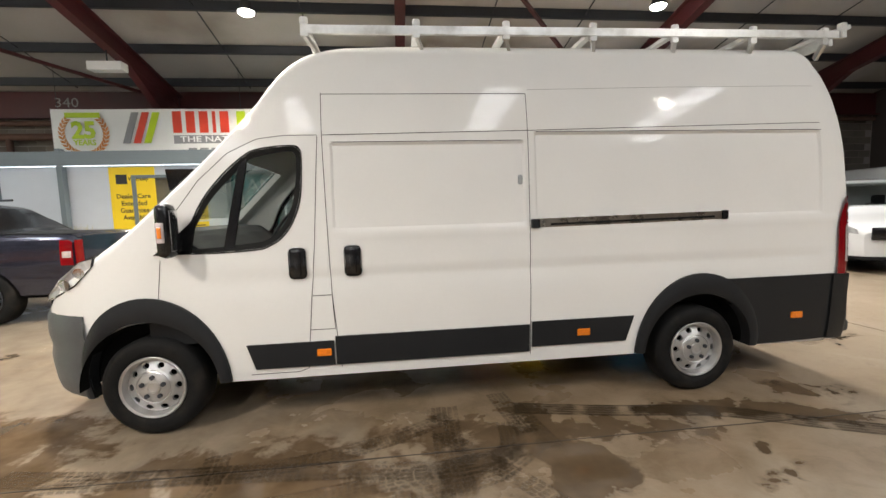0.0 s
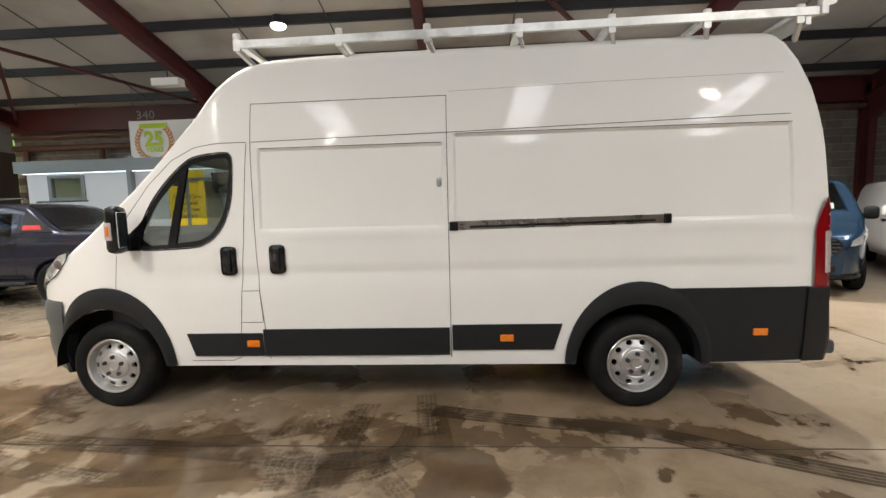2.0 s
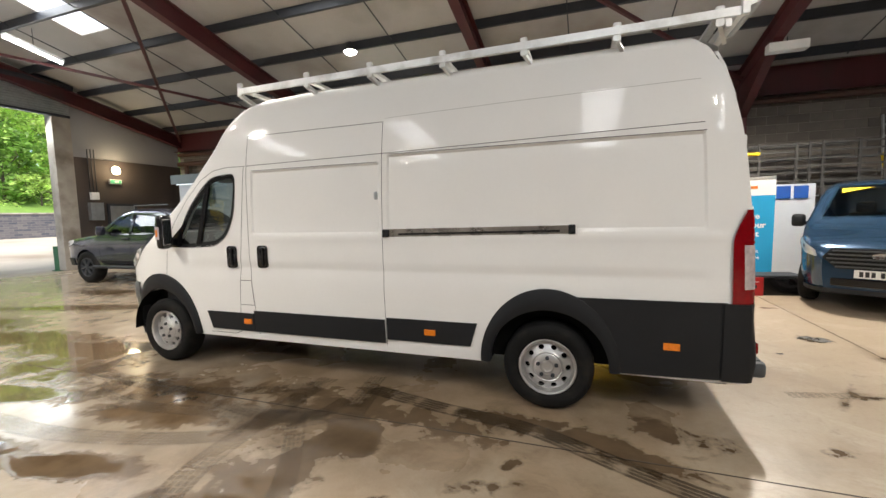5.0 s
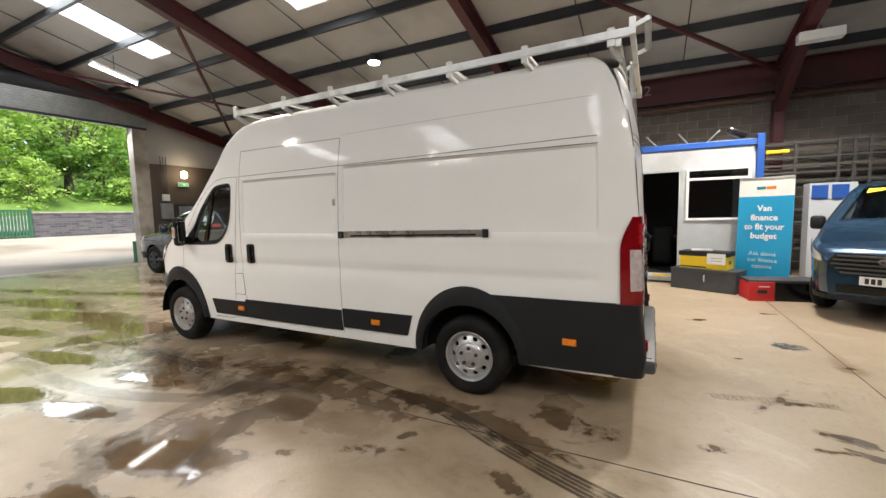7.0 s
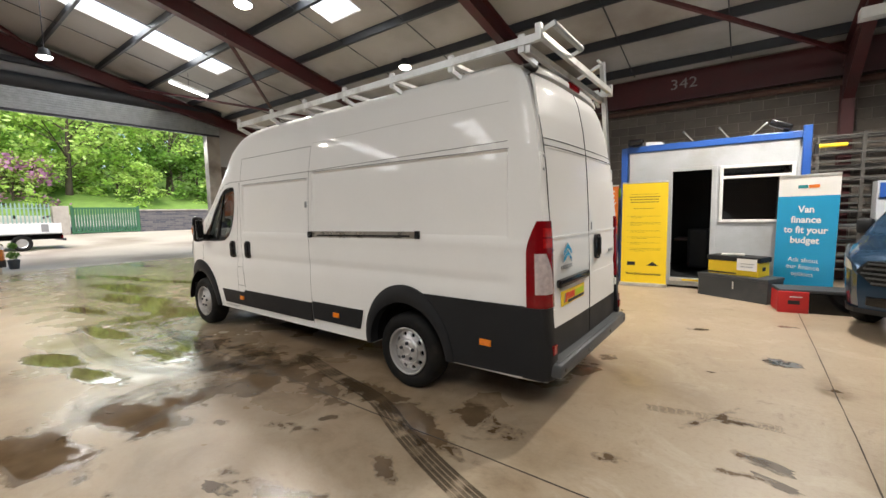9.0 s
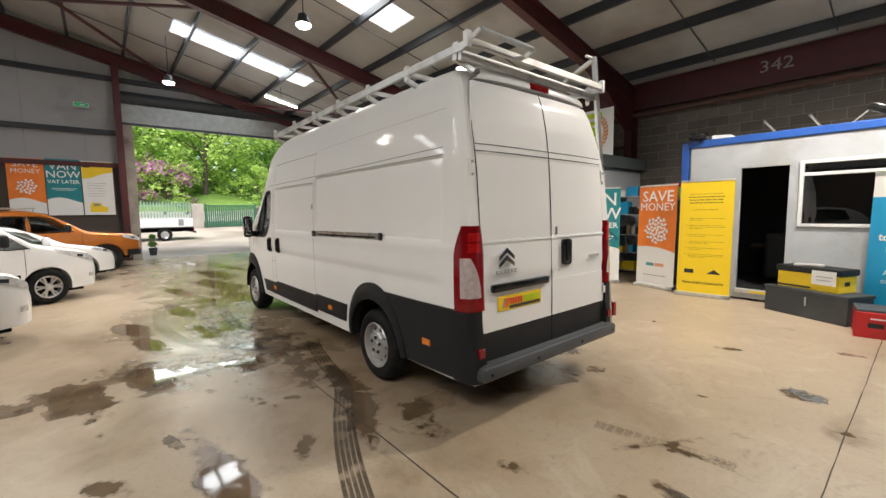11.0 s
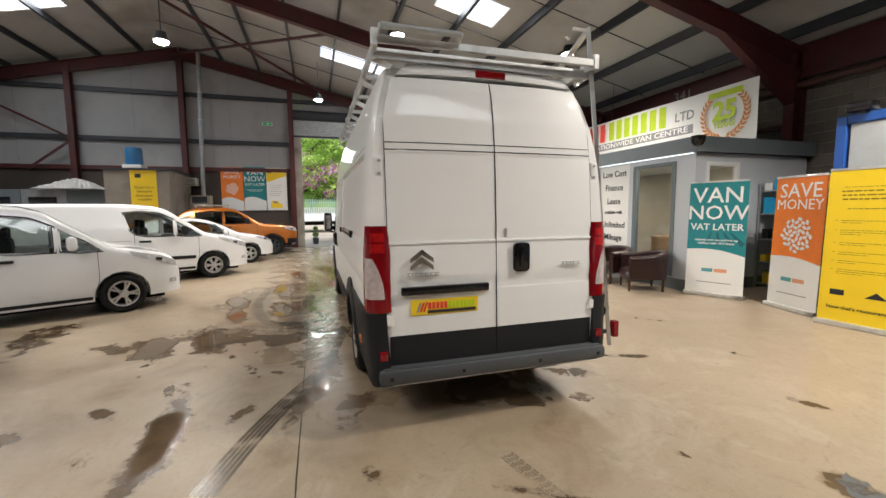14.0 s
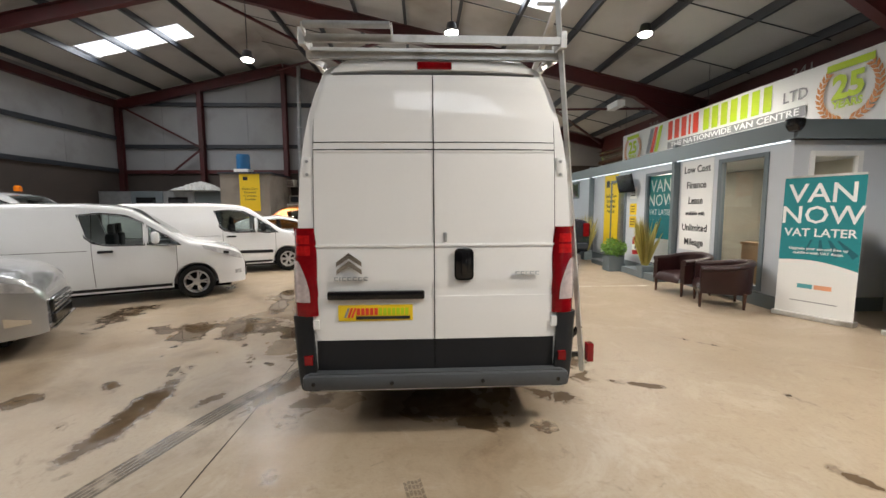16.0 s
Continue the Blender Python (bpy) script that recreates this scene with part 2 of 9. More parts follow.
_n.links.new(_d.outputs[0], _x.inputs[2])
_n.links.new(_x.outputs[0], _n.nodes["Material Output"].inputs[0])


for _m in (LEAF, LEAF_DARK, BLOSSOM):
    # light also comes through a leaf
    _N, _L = _m.node_tree.nodes, _m.node_tree.links
    _p = _N["Principled BSDF"]
    _c = _p.inputs["Base Color"].links[0].from_socket
    _q, _r = _N.new("ShaderNodeBsdfTranslucent"), _N.new("ShaderNodeMixShader")
    _r.inputs[0].default_value = 0.5
    _L.new(_c, _q.inputs[0])
    _L.new(_p.outputs[0], _r.inputs[1])
    _L.new(_q.outputs[0], _r.inputs[2])
    _L.new(_r.outputs[0], _N["Material Output"].inputs[0])


# ---- mesh helpers ----
def part(name, bm, mat, parent=None, label="", smooth=None):
    """Link a bmesh as one mesh object, under a thing or a part."""
    if smooth is not None:
        bm.normal_update()
        for f in bm.faces:
            f.smooth = True
        for e in bm.edges:
            e.smooth = len(e.link_faces) == 2 and e.calc_face_angle(3.2) < smooth
    me = bpy.data.meshes.new(name)
    bm.to_mesh(me)
    bm.free()
    me.materials.append(mat)
    ob = new(name, me)
    ob.parent = parent
    if label:
        ob["label"] = label
    return ob


def thing(name, m, label, category, group="", kind=""):
    ob = new(name)
    ob.empty_display_size = 0.2
    ob.matrix_world = m
    return tagged(ob, label, category, group, kind)


def setting(ob, label, category):
    return tagged(ob, label, category, "", "structure")


def box(bm, x0, x1, y0, y1, z0, z1, bevel=0.0, m=None):
    r = bmesh.ops.create_cube(bm, size=1)
    vs = r["verts"]
    for v in vs:
        v.co = Vector(((x0 + x1) / 2 + v.co.x * (x1 - x0), (y0 + y1) / 2 + v.co.y * (y1 - y0), (z0 + z1) / 2 + v.co.z * (z1 - z0)))
    if bevel:
        es = list({e for v in vs for e in v.link_edges})
        r = bmesh.ops.bevel(bm, geom=es, offset=bevel, segments=2, profile=0.5, affect="EDGES")
        vs = list({v for f in r["faces"] for v in f.verts})
    if m is not None:
        bmesh.ops.transform(bm, matrix=m, verts=vs)
    return vs


def boxm(x0, x1, y0, y1, z0, z1, bevel=0.0, m=None):
    bm = bmesh.new()
    box(bm, x0, x1, y0, y1, z0, z1, bevel, m)
    return bm


def quad(*pts):
    bm = bmesh.new()
    bm.faces.new([bm.verts.new(p) for p in pts])
    return bm


def rod(bm, p0, p1, r0, r1=None, seg=10, cap=True):
    p0, p1 = Vector(p0), Vector(p1)
    d = p1 - p0
    m = Matrix.Translation((p0 + p1) / 2) @ d.to_track_quat("Z", "Y").to_matrix().to_4x4()
    return bmesh.ops.create_cone(bm, cap_ends=cap, segments=seg, radius1=r0, radius2=r0 if r1 is None else r1, depth=d.length, matrix=m)["verts"]


def beam(bm, p0, p1, w, h, up=(0, 0, 1)):
    """A rectangular bar from p0 to p1."""
    p0, p1 = Vector(p0), Vector(p1)
    d = (p1 - p0).normalized()
    side = d.cross(Vector(up)).normalized()
    u = side.cross(d)
    q = [bm.verts.new(p + side * sx * w / 2 + u * sz * h / 2) for p in (p0, p1) for sx, sz in ((-1, -1), (1, -1), (1, 1), (-1, 1))]
    for f in ((3, 2, 1, 0), (4, 5, 6, 7), (0, 1, 5, 4), (1, 2, 6, 5), (2, 3, 7, 6), (3, 0, 4, 7)):
        bm.faces.new([q[i] for i in f])


def ibeam(bm, p0, p1, w, h, up=(0, 0, 1), flange=0.02, web=0.012):
    up = Vector(up)
    p0, p1 = Vector(p0), Vector(p1)
    d = (p1 - p0).normalized()
    u = d.cross(up).normalized().cross(d)
    beam(bm, p0, p1, web, h - 2 * flange, up)
    beam(bm, p0 + u * (h - flange) / 2, p1 + u * (h - flange) / 2, w, flange, up)
    beam(bm, p0 - u * (h - flange) / 2, p1 - u * (h - flange) / 2, w, flange, up)


def lathe(bm, prof, seg=32, m=None):
    """Turn (radius, y) round the y axis."""
    rings = [[bm.verts.new((r * math.cos(a), y, r * math.sin(a))) for a in (math.tau * i / seg for i in range(seg))] for r, y in prof]
    for a, b in zip(rings, rings[1:]):
        for i in range(seg):
            j = (i + 1) % seg
            bm.faces.new((a[i], a[j], b[j], b[i]))
    if m is not None:
        bmesh.ops.transform(bm, matrix=m, verts=[v for r in rings for v in r])
    return rings


def slab(bm, pts, lift):
    """A flat-sided plate from an outline of 3D points, pushed by the vector lift."""
    a = [bm.verts.new(p) for p in pts]
    b = [bm.verts.new(Vector(p) + Vector(lift)) for p in pts]
    bm.faces.new(a)
    bm.faces.new(b[::-1])
    for i in range(len(a)):
        j = (i + 1) % len(a)
        bm.faces.new((a[j], a[i], b[i], b[j]))
    bmesh.ops.recalc_face_normals(bm, faces=bm.faces[:])


def sheet(bm, rows):
    vs = [[bm.verts.new(p) for p in r] for r in rows]
    for a, b in zip(vs, vs[1:]):
        for i in range(len(a) - 1):
            bm.faces.new((a[i], a[i + 1], b[i + 1], b[i]))
    return vs


def lerp_table(x, table):
    if x <= table[0][0]:
        return table[0][1]
    for (a, b), (c, d) in zip(table, table[1:]):
        if x <= c:
            return b + (d - b) * (x - a) / (c - a)
    return table[-1][1]


def smooth_table(x, table):
    """Like lerp_table, but rounded at the knots."""
    h = 0.05
    return sum(lerp_table(x + k * h, table) for k in (-1, -0.5, 0, 0.5, 1)) / 5


def words(name, text, size, mat, m, parent, bold=0.0, align="CENTER", squeeze=1.0, label=""):
    """Lettering as a thin mesh, standing in the xz plane of m, facing its -y."""
    cu = bpy.data.curves.new(name, "FONT")
    cu.body, cu.size, cu.align_x, cu.align_y = text, size, align, "CENTER"
    cu.offset, cu.extrude, cu.resolution_u = bold, 0.0008, 2
    tmp = bpy.data.objects.new("tmp", cu)
    scene.collection.objects.link(tmp)
    dg = bpy.context.evaluated_depsgraph_get()
    me = bpy.data.meshes.new_from_object(tmp.evaluated_get(dg))
    bpy.data.objects.remove(tmp)
    bpy.data.curves.remove(cu)
    me.transform(m @ pose(0, 0, 0, 90, 0, 0) @ Matrix.Diagonal((squeeze, 1, 1, 1)))
    me.materials.clear()
    me.materials.append(mat)
    me.name = name
    ob = new(name, me)
    ob.parent = parent
    if label:
        ob["label"] = label
    return ob


def carve(ob, cutters):
    """Cut solids away from a mesh, once, at build time."""
    for c in cutters:
        mod = ob.modifiers.new("cut", "BOOLEAN")
        mod.operation, mod.object, mod.solver = "DIFFERENCE", c, "EXACT"
    dg = bpy.context.evaluated_depsgraph_get()
    me = bpy.data.meshes.new_from_object(ob.evaluated_get(dg))
    ob.modifiers.clear()
    old, mats = ob.data, list(ob.data.materials)
    ob.data = me
    bpy.data.meshes.remove(old)
    me.materials.clear()
    for mt in mats:
        me.materials.append(mt)
    for c in cutters:
        d = c.data
        bpy.data.objects.remove(c)
        bpy.data.meshes.remove(d)
    bm = bmesh.new()
    bm.from_mesh(me)
    for f in bm.faces:
        f.smooth = True
    for e in bm.edges:
        e.smooth = len(e.link_faces) == 2 and e.calc_face_angle(3.2) < 0.45
    bm.to_mesh(me)
    bm.free()


def cutter(bm):
    bmesh.ops.recalc_face_normals(bm, faces=bm.faces[:])
    me = bpy.data.meshes.new("cutter")
    bm.to_mesh(me)
    bm.free()
    return new("cutter", me)

# ---- the floor and the yard ----
# wet places: x, y, half length, half width, turn in degrees, strength
WET = [
    (0.72, 2.5, 0.16, 0.5, -5, 0.85), (0.68, 1.95, 0.14, 0.4, -8, 0.8), (0.55, 1.3, 0.55, 0.24, 15, 1.0), (0.7, 0.75, 0.5, 0.22, 15, 1.0), (0.65, 1.45, 0.3, 0.3, 20, 0.8), (0.62, 1.5, 0.14, 0.5, -15, 0.75),
    (-6.9, 3.35, 1.3, 0.35, 8, 1.1), (-5.0, 3.05, 1.3, 0.3, 12, 1.15), (-3.4, 3.0, 0.9, 0.3, 10, 1.15), (-8.8, 3.9, 1.6, 0.25, 10, 0.95), (-6.2, 4.6, 1.4, 0.2, 15, 1.0), (-4.6, 2.2, 0.9, 0.16, 10, 0.95),
    (-1.75, 1.25, 0.5, 0.16, 15, 1.2), (-0.75, 1.38, 0.45, 0.13, 12, 1.15), (-0.85, 2.05, 0.6, 0.16, 5, 1.0), (-2.6, 1.95, 0.8, 0.15, 8, 1.1),
    (-2.9, 2.5, 0.8, 0.5, 10, 0.8), (-1.2, 2.45, 0.9, 0.35, 5, 0.7), (0.15, 2.5, 0.5, 0.5, 0, 0.66), (-0.95, 2.4, 0.35, 0.35, 0, 1.0), (0.85, 2.2, 0.2, 0.26, 0, 0.95), (-2.0, 1.15, 0.3, 0.1, 10, 0.52), (1.2, 2.55, 0.8, 0.22, -5, 0.66), (2.0, 2.7, 0.8, 0.16, -6, 0.66),
    (1.8, 1.95, 0.16, 0.07, 30, 0.7), (1.95, 2.2, 0.1, 0.06, 60, 0.65), (2.75, 2.0, 0.22, 0.08, -20, 0.65), (2.6, 2.55, 0.5, 0.16, -25, 0.7), (2.95, 2.85, 0.35, 0.15, -20, 0.7),
    (4.55, 3.9, 0.3, 0.05, 15, 0.62), (4.68, 3.38, 0.16, 0.08, -20, 0.75), (4.62, 3.2, 0.18, 0.05, 10, 0.62), (4.88, 5.57, 0.22, 0.12, 30, 0.78), (4.3, 4.9, 0.09, 0.05, 20, 0.7), (4.45, 4.0, 0.5, 0.05, 60, 0.6),
    (-1.85, 1.17, 0.16, 0.1, 0, 0.6), (0.45, 0.6, 0.35, 0.13, 60, 0.82), (0.55, 1.72, 0.3, 0.28, 20, 0.82), (0.58, 0.27, 0.3, 0.16, 40, 0.78),
    (3.0, 1.5, 0.62, 0.13, 5, 0.95), (2.7, 0.33, 0.16, 0.18, 0, 0.72), (3.1, 1.1, 0.14, 0.08, 0, 0.62), (2.1, 1.42, 0.18, 0.09, 10, 0.62), (3.5, 1.46, 0.2, 0.1, 10, 0.7), (2.0, 2.05, 0.12, 0.06, 10, 0.6),
    (1.5, 7.2, 0.4, 0.05, 40, 0.58), (2.65, 5.75, 0.5, 0.06, 70, 0.58), (3.1, 7.1, 0.4, 0.05, 20, 0.56), (4.1, 6.5, 0.14, 0.07, 20, 0.6), (2.9, 5.05, 0.3, 0.15, 60, 0.66), (3.3, 4.3, 0.25, 0.2, 0, 0.6), (1.6, 5.3, 0.9, 0.3, 10, 0.75),
    (1.6, 0.9, 0.1, 0.06, 0, 0.55), (1.3, 1.7, 0.1, 0.06, 0, 0.55), (2.4, 0.9, 0.2, 0.07, 40, 0.6), (3.9, 2.9, 0.14, 0.06, 10, 0.55), (5.2, 5.0, 0.08, 0.05, 0, 0.6),
    (-0.3, -0.9, 0.8, 0.3, 10, 0.7), (-2.5, -0.2, 0.5, 0.12, 20, 0.7), (-7.5, 5.8, 1.0, 0.3, 5, 0.85), (-10.5, 3.2, 1.2, 0.2, 5, 0.85), (-11.8, 5.2, 1.2, 0.25, 5, 0.9),
]
DAMP = [(0.2, 2.9, 3.2, 1.1, 0, 1.0), (-3.2, 2.9, 2.4, 1.2, 8, 0.9), (1.0, 3.9, 2.6, 1.2, 0, 1.0), (-6.5, 3.8, 4.0, 1.3, 8, 0.7), (-0.8, 1.6, 1.8, 0.8, 10, 0.75), (2.4, 2.3, 1.0, 0.5, -10, 0.7), (1.0, 1.2, 1.2, 0.7, 10, 0.5), (2.8, 4.4, 0.6, 0.8, 0, 0.5), (5.2, 5.5, 0.07, 2.6, 0, 0.45), (5.18, 4.9, 0.12, 0.12, 0, 0.7), (-0.4, 2.5, 2.6, 0.5, 2, 0.9), (-1.1, 1.1, 1.7, 0.7, 8, 0.55), (0.4, 0.6, 1.4, 0.7, 10, 0.6), (1.9, 0.4, 1.5, 0.8, 15, 0.55), (3.2, 0.7, 0.8, 0.6, 10, 0.4)]


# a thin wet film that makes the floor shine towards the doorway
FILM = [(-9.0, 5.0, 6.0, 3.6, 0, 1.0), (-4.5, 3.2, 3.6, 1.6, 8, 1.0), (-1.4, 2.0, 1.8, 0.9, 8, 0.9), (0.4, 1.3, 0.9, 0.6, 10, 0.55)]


def blobs(X, Y, spots, a_, b_):
    F = np.zeros_like(X)
    for x, y, a, b, turn, s in spots:
        c, n = math.cos(radians(turn)), math.sin(radians(turn))
        u, v = (X - x) * c + (Y - y) * n, -(X - x) * n + (Y - y) * c
        d = np.sqrt((u / a) ** 2 + (v / b) ** 2)
        F = np.maximum(F, s * np.clip(a_ - b_ * d, 0, 1))
    return F


STEP = 0.06
nx, ny = int((EAST - WEST) / STEP) + 1, int((NORTH - SOUTH) / STEP) + 1
GX, GY = np.meshgrid(np.linspace(WEST, EAST, nx), np.linspace(SOUTH, NORTH, ny))
co = np.stack([GX, GY, np.zeros_like(GX)], -1).reshape(-1, 3)
idx = np.arange(nx * ny).reshape(ny, nx)
quads = np.stack([idx[:-1, :-1], idx[:-1, 1:], idx[1:, 1:], idx[1:, :-1]], -1).reshape(-1, 4)
me = bpy.data.meshes.new("floor")
me.from_pydata(co.tolist(), [], quads.tolist())
at = me.attributes.new("wet", "FLOAT", "POINT")
at.data.foreach_set("value", blobs(GX, GY, WET, 1.35, 0.75).reshape(-1).astype(np.float32))
at = me.attributes.new("damp", "FLOAT", "POINT")
at.data.foreach_set("value", blobs(GX, GY, DAMP, 1.5, 1.0).reshape(-1).astype(np.float32))
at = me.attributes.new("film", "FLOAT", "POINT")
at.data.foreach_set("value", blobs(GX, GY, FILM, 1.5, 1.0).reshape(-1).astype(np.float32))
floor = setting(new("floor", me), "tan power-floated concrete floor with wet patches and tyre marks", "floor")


def floor_material():
    m = bpy.data.materials.new("damp_concrete_floor")
    m.use_nodes = True
    N, L = m.node_tree.nodes, m.node_tree.links
    b = N["Principled BSDF"]
    tc = N.new("ShaderNodeTexCoord")

    def noise_(scale, detail=6, dist=0.0, rough=0.55):
        n = N.new("ShaderNodeTexNoise")
        n.inputs["Scale"].default_value, n.inputs["Detail"].default_value, n.inputs["Distortion"].default_value, n.inputs["Roughness"].default_value = scale, detail, dist, rough
        L.new(tc.outputs["Object"], n.inputs["Vector"])
        return n.outputs[0]

    def rng(v, a, b_, c, d):
        n = N.new("ShaderNodeMapRange")
        for k, q in zip(("From Min", "From Max", "To Min", "To Max"), (a, b_, c, d)):
            n.inputs[k].default_value = q
        L.new(v, n.inputs["Value"])
        return n.outputs[0]

    def math_(op, a, b_):
        n = N.new("ShaderNodeMath")
        n.operation = op
        for i, q in enumerate((a, b_)):
            if isinstance(q, (int, float)):
                n.inputs[i].default_value = q
            else:
                L.new(q, n.inputs[i])
        return n.outputs[0]

    def mixc(f, a, b_):
        n = N.new("ShaderNodeMix")
        n.data_type = "RGBA"
        L.new(f, n.inputs[0])
        for i, q in ((6, a), (7, b_)):
            if isinstance(q, tuple):
                n.inputs[i].default_value = (*q, 1)
            else:
                L.new(q, n.inputs[i])
        return n.outputs[2]

    wet_at = N.new("ShaderNodeAttribute")
    wet_at.attribute_name = "wet"
    damp_at = N.new("ShaderNodeAttribute")
    damp_at.attribute_name = "damp"
    edge = math_("ADD", rng(noise_(3.5, 8, 0.6), 0.3, 0.7, -0.3, 0.3), rng(noise_(11, 5), 0.3, 0.7, -0.1, 0.1))
    field = math_("ADD", wet_at.outputs["Fac"], edge)
    wet = rng(field, 0.43, 0.6, 0, 1)
    pool = rng(field, 0.7, 0.8, 0, 1)
    broad = noise_(0.35, 4)
    dry = mixc(rng(broad, 0.35, 0.65, 0, 1), (0.32, 0.253, 0.178), (0.4, 0.325, 0.236))
    dry = mixc(rng(noise_(1.7, 9, 0.3, 0.65), 0.42, 0.72, 0, 0.55), dry, (0.34, 0.255, 0.17))
    dry = mixc(rng(noise_(30, 4), 0.5, 0.8, 0, 0.35), dry, (0.22, 0.16, 0.11))
    dry = mixc(rng(noise_(0.9, 10, 1.5, 0.75), 0.52, 0.62, 0, 0.3), dry, (0.5, 0.44, 0.36))
    dry = mixc(rng(noise_(9, 8, 0.8, 0.7), 0.56, 0.66, 0, 0.4), dry, (0.24, 0.175, 0.12))
    dry = mixc(rng(noise_(5, 8, 1.2, 0.7), 0.66, 0.72, 0, 0.5), dry, (0.16, 0.115, 0.08))
    dry = mixc(rng(noise_(2.4, 10, 1.0, 0.75), 0.6, 0.7, 0, 0.65), dry, (0.17, 0.122, 0.085))
    moist = rng(math_("ADD", damp_at.outputs["Fac"], rng(noise_(1.3, 7, 0.8), 0.3, 0.7, -0.4, 0.4)), 0.25, 0.8, 0, 1)
    dry = mixc(moist, dry, mixc(rng(noise_(2.5, 9, 0.5, 0.7), 0.4, 0.6, 0, 1), (0.185, 0.132, 0.08), (0.29, 0.213, 0.14)))
    damp = mixc(rng(noise_(4, 8), 0.3, 0.7, 0, 1), (0.085, 0.056, 0.03), (0.145, 0.1, 0.06))
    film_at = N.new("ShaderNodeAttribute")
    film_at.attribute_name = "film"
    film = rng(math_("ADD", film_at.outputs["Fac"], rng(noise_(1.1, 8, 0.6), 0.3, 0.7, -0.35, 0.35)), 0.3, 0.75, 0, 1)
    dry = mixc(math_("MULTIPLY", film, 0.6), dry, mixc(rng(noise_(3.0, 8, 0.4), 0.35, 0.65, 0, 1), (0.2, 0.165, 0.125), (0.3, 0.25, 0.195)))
    col = mixc(wet, dry, damp)
    L.new(col, b.inputs["Base Color"])
    dry_r = math_("SUBTRACT", rng(noise_(0.8, 6), 0.3, 0.7, 0.34, 0.5), math_("MULTIPLY", moist, 0.12))
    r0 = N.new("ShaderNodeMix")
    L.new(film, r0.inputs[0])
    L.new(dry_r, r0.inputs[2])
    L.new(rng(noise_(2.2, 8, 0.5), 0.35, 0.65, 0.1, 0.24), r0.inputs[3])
    r1 = N.new("ShaderNodeMix")
    L.new(wet, r1.inputs[0])
    L.new(r0.outputs[0], r1.inputs[2])
    r1.inputs[3].default_value = 0.26
    r2 = N.new("ShaderNodeMix")
    L.new(pool, r2.inputs[0])
    L.new(r1.outputs[0], r2.inputs[2])
    r2.inputs[3].default_value = 0.04
    L.new(r2.outputs[0], b.inputs["Roughness"])
    bp = N.new("ShaderNodeBump")
    bp.inputs["Distance"].default_value = 0.004
    L.new(math_("ADD", math_("MULTIPLY", math_("SUBTRACT", 1.0, math_("MAXIMUM", pool, math_("MULTIPLY", film, 0.75))), 0.35), 0.015), bp.inputs["Strength"])
    L.new(math_("ADD", noise_(45, 5), noise_(3, 4)), bp.inputs["Height"])
    L.new(bp.outputs[0], b.inputs["Normal"])
    return m


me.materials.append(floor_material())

bm = bmesh.new()
sheet(bm, [[(x, y, -0.03 + 0.62 * max(0, min(1, (-16 - x) / 15))) for x in (-300, -31, -26, -21, -16, WEST)] for y in (-300, -40, 0, 40, 300)])
YARD = material("pale_yard_concrete", (0.5, 0.44, 0.37), 0.6, vary=0.14, scale=0.35, fine=6, dirt=(0.3, 0.24, 0.19), dirt_at=0.53, bump=0.2)
setting(part("ground", bm, YARD), "pale damp concrete yard outside the doorway", "ground")
JOINT = material("floor_joint_filler", (0.05, 0.038, 0.028), 0.8)


def floor_joint(a, b, width, waver):
    """A thin sawn joint with worn, slightly wandering edges."""
    a, b = Vector((*a, 0)), Vector((*b, 0))
    d = (b - a).normalized()
    side = Vector((-d.y, d.x, 0))
    rnd_ = random.Random(int(a.x * 7 + a.y * 13))
    n = int((b - a).length / 0.22)
    off, top = 0.0, []
    for i in range(n + 1):
        off = 0.8 * off + rnd_.uniform(-waver, waver)
        c, w = a.lerp(b, i / n) + side * off, width * rnd_.uniform(0.25, 0.7)
        top.append([(*(c - side * w).xy, 0.002), (*(c + side * w).xy, 0.002)])
    bm = bmesh.new()
    sheet(bm, top)
    sheet(bm, [[(p[0][0], p[0][1], -0.01), p[0]] for p in top])
    sheet(bm, [[p[1], (p[1][0], p[1][1], -0.01)] for p in top])
    setting(part("floor_joint", bm, JOINT), "dark worn joint in the concrete floor", "floor joint")


for y in (2.47, -3.6):
    floor_joint((-13.4, y), (15.9, y), 0.009, 0.004)
floor_joint((5.195, -9.8), (5.195, 12.5), 0.007, 0.003)

LINE_PAINT = material("worn_white_line_paint", (0.6, 0.58, 0.53), 0.6, vary=0.2, scale=5, dirt=(0.38, 0.31, 0.22), dirt_at=0.52)
setting(part("painted_line", boxm(-2.14, -2.06, 5.2, 8.95, -0.01, 0.0025), LINE_PAINT), "worn white painted line on the concrete floor", "floor line")

# ---- outer walls ----
OPEN_Y0, OPEN_Y1, OPEN_Z = 2.15, 8.3, 4.98
wall_west = new("wall_west")
setting(wall_west, "gable wall, dark blockwork below pale sheeting, with a wide doorway", "wall")
bm = bmesh.new()
box(bm, WEST - 0.25, WEST, SOUTH, OPEN_Y0, -0.03, 3.38)
box(bm, WEST - 0.25, WEST, OPEN_Y1 + 0.5, NORTH, -0.03, 3.7)
part("blockwork", bm, BROWN_WALL, wall_west)
bm = bmesh.new()


def gable_panel(bm, y0, y1, z0, x0=WEST - 0.12, x1=WEST - 0.04):
    ys = [y0] + [k for k in (RIDGE_Y,) if y0 < k < y1] + [y1]
    pts = [(x0, y0, z0), (x0, y1, z0)] + [(x0, y, roof_z(y) - 0.03) for y in reversed(ys)]
    slab(bm, pts, (x1 - x0, 0, 0))


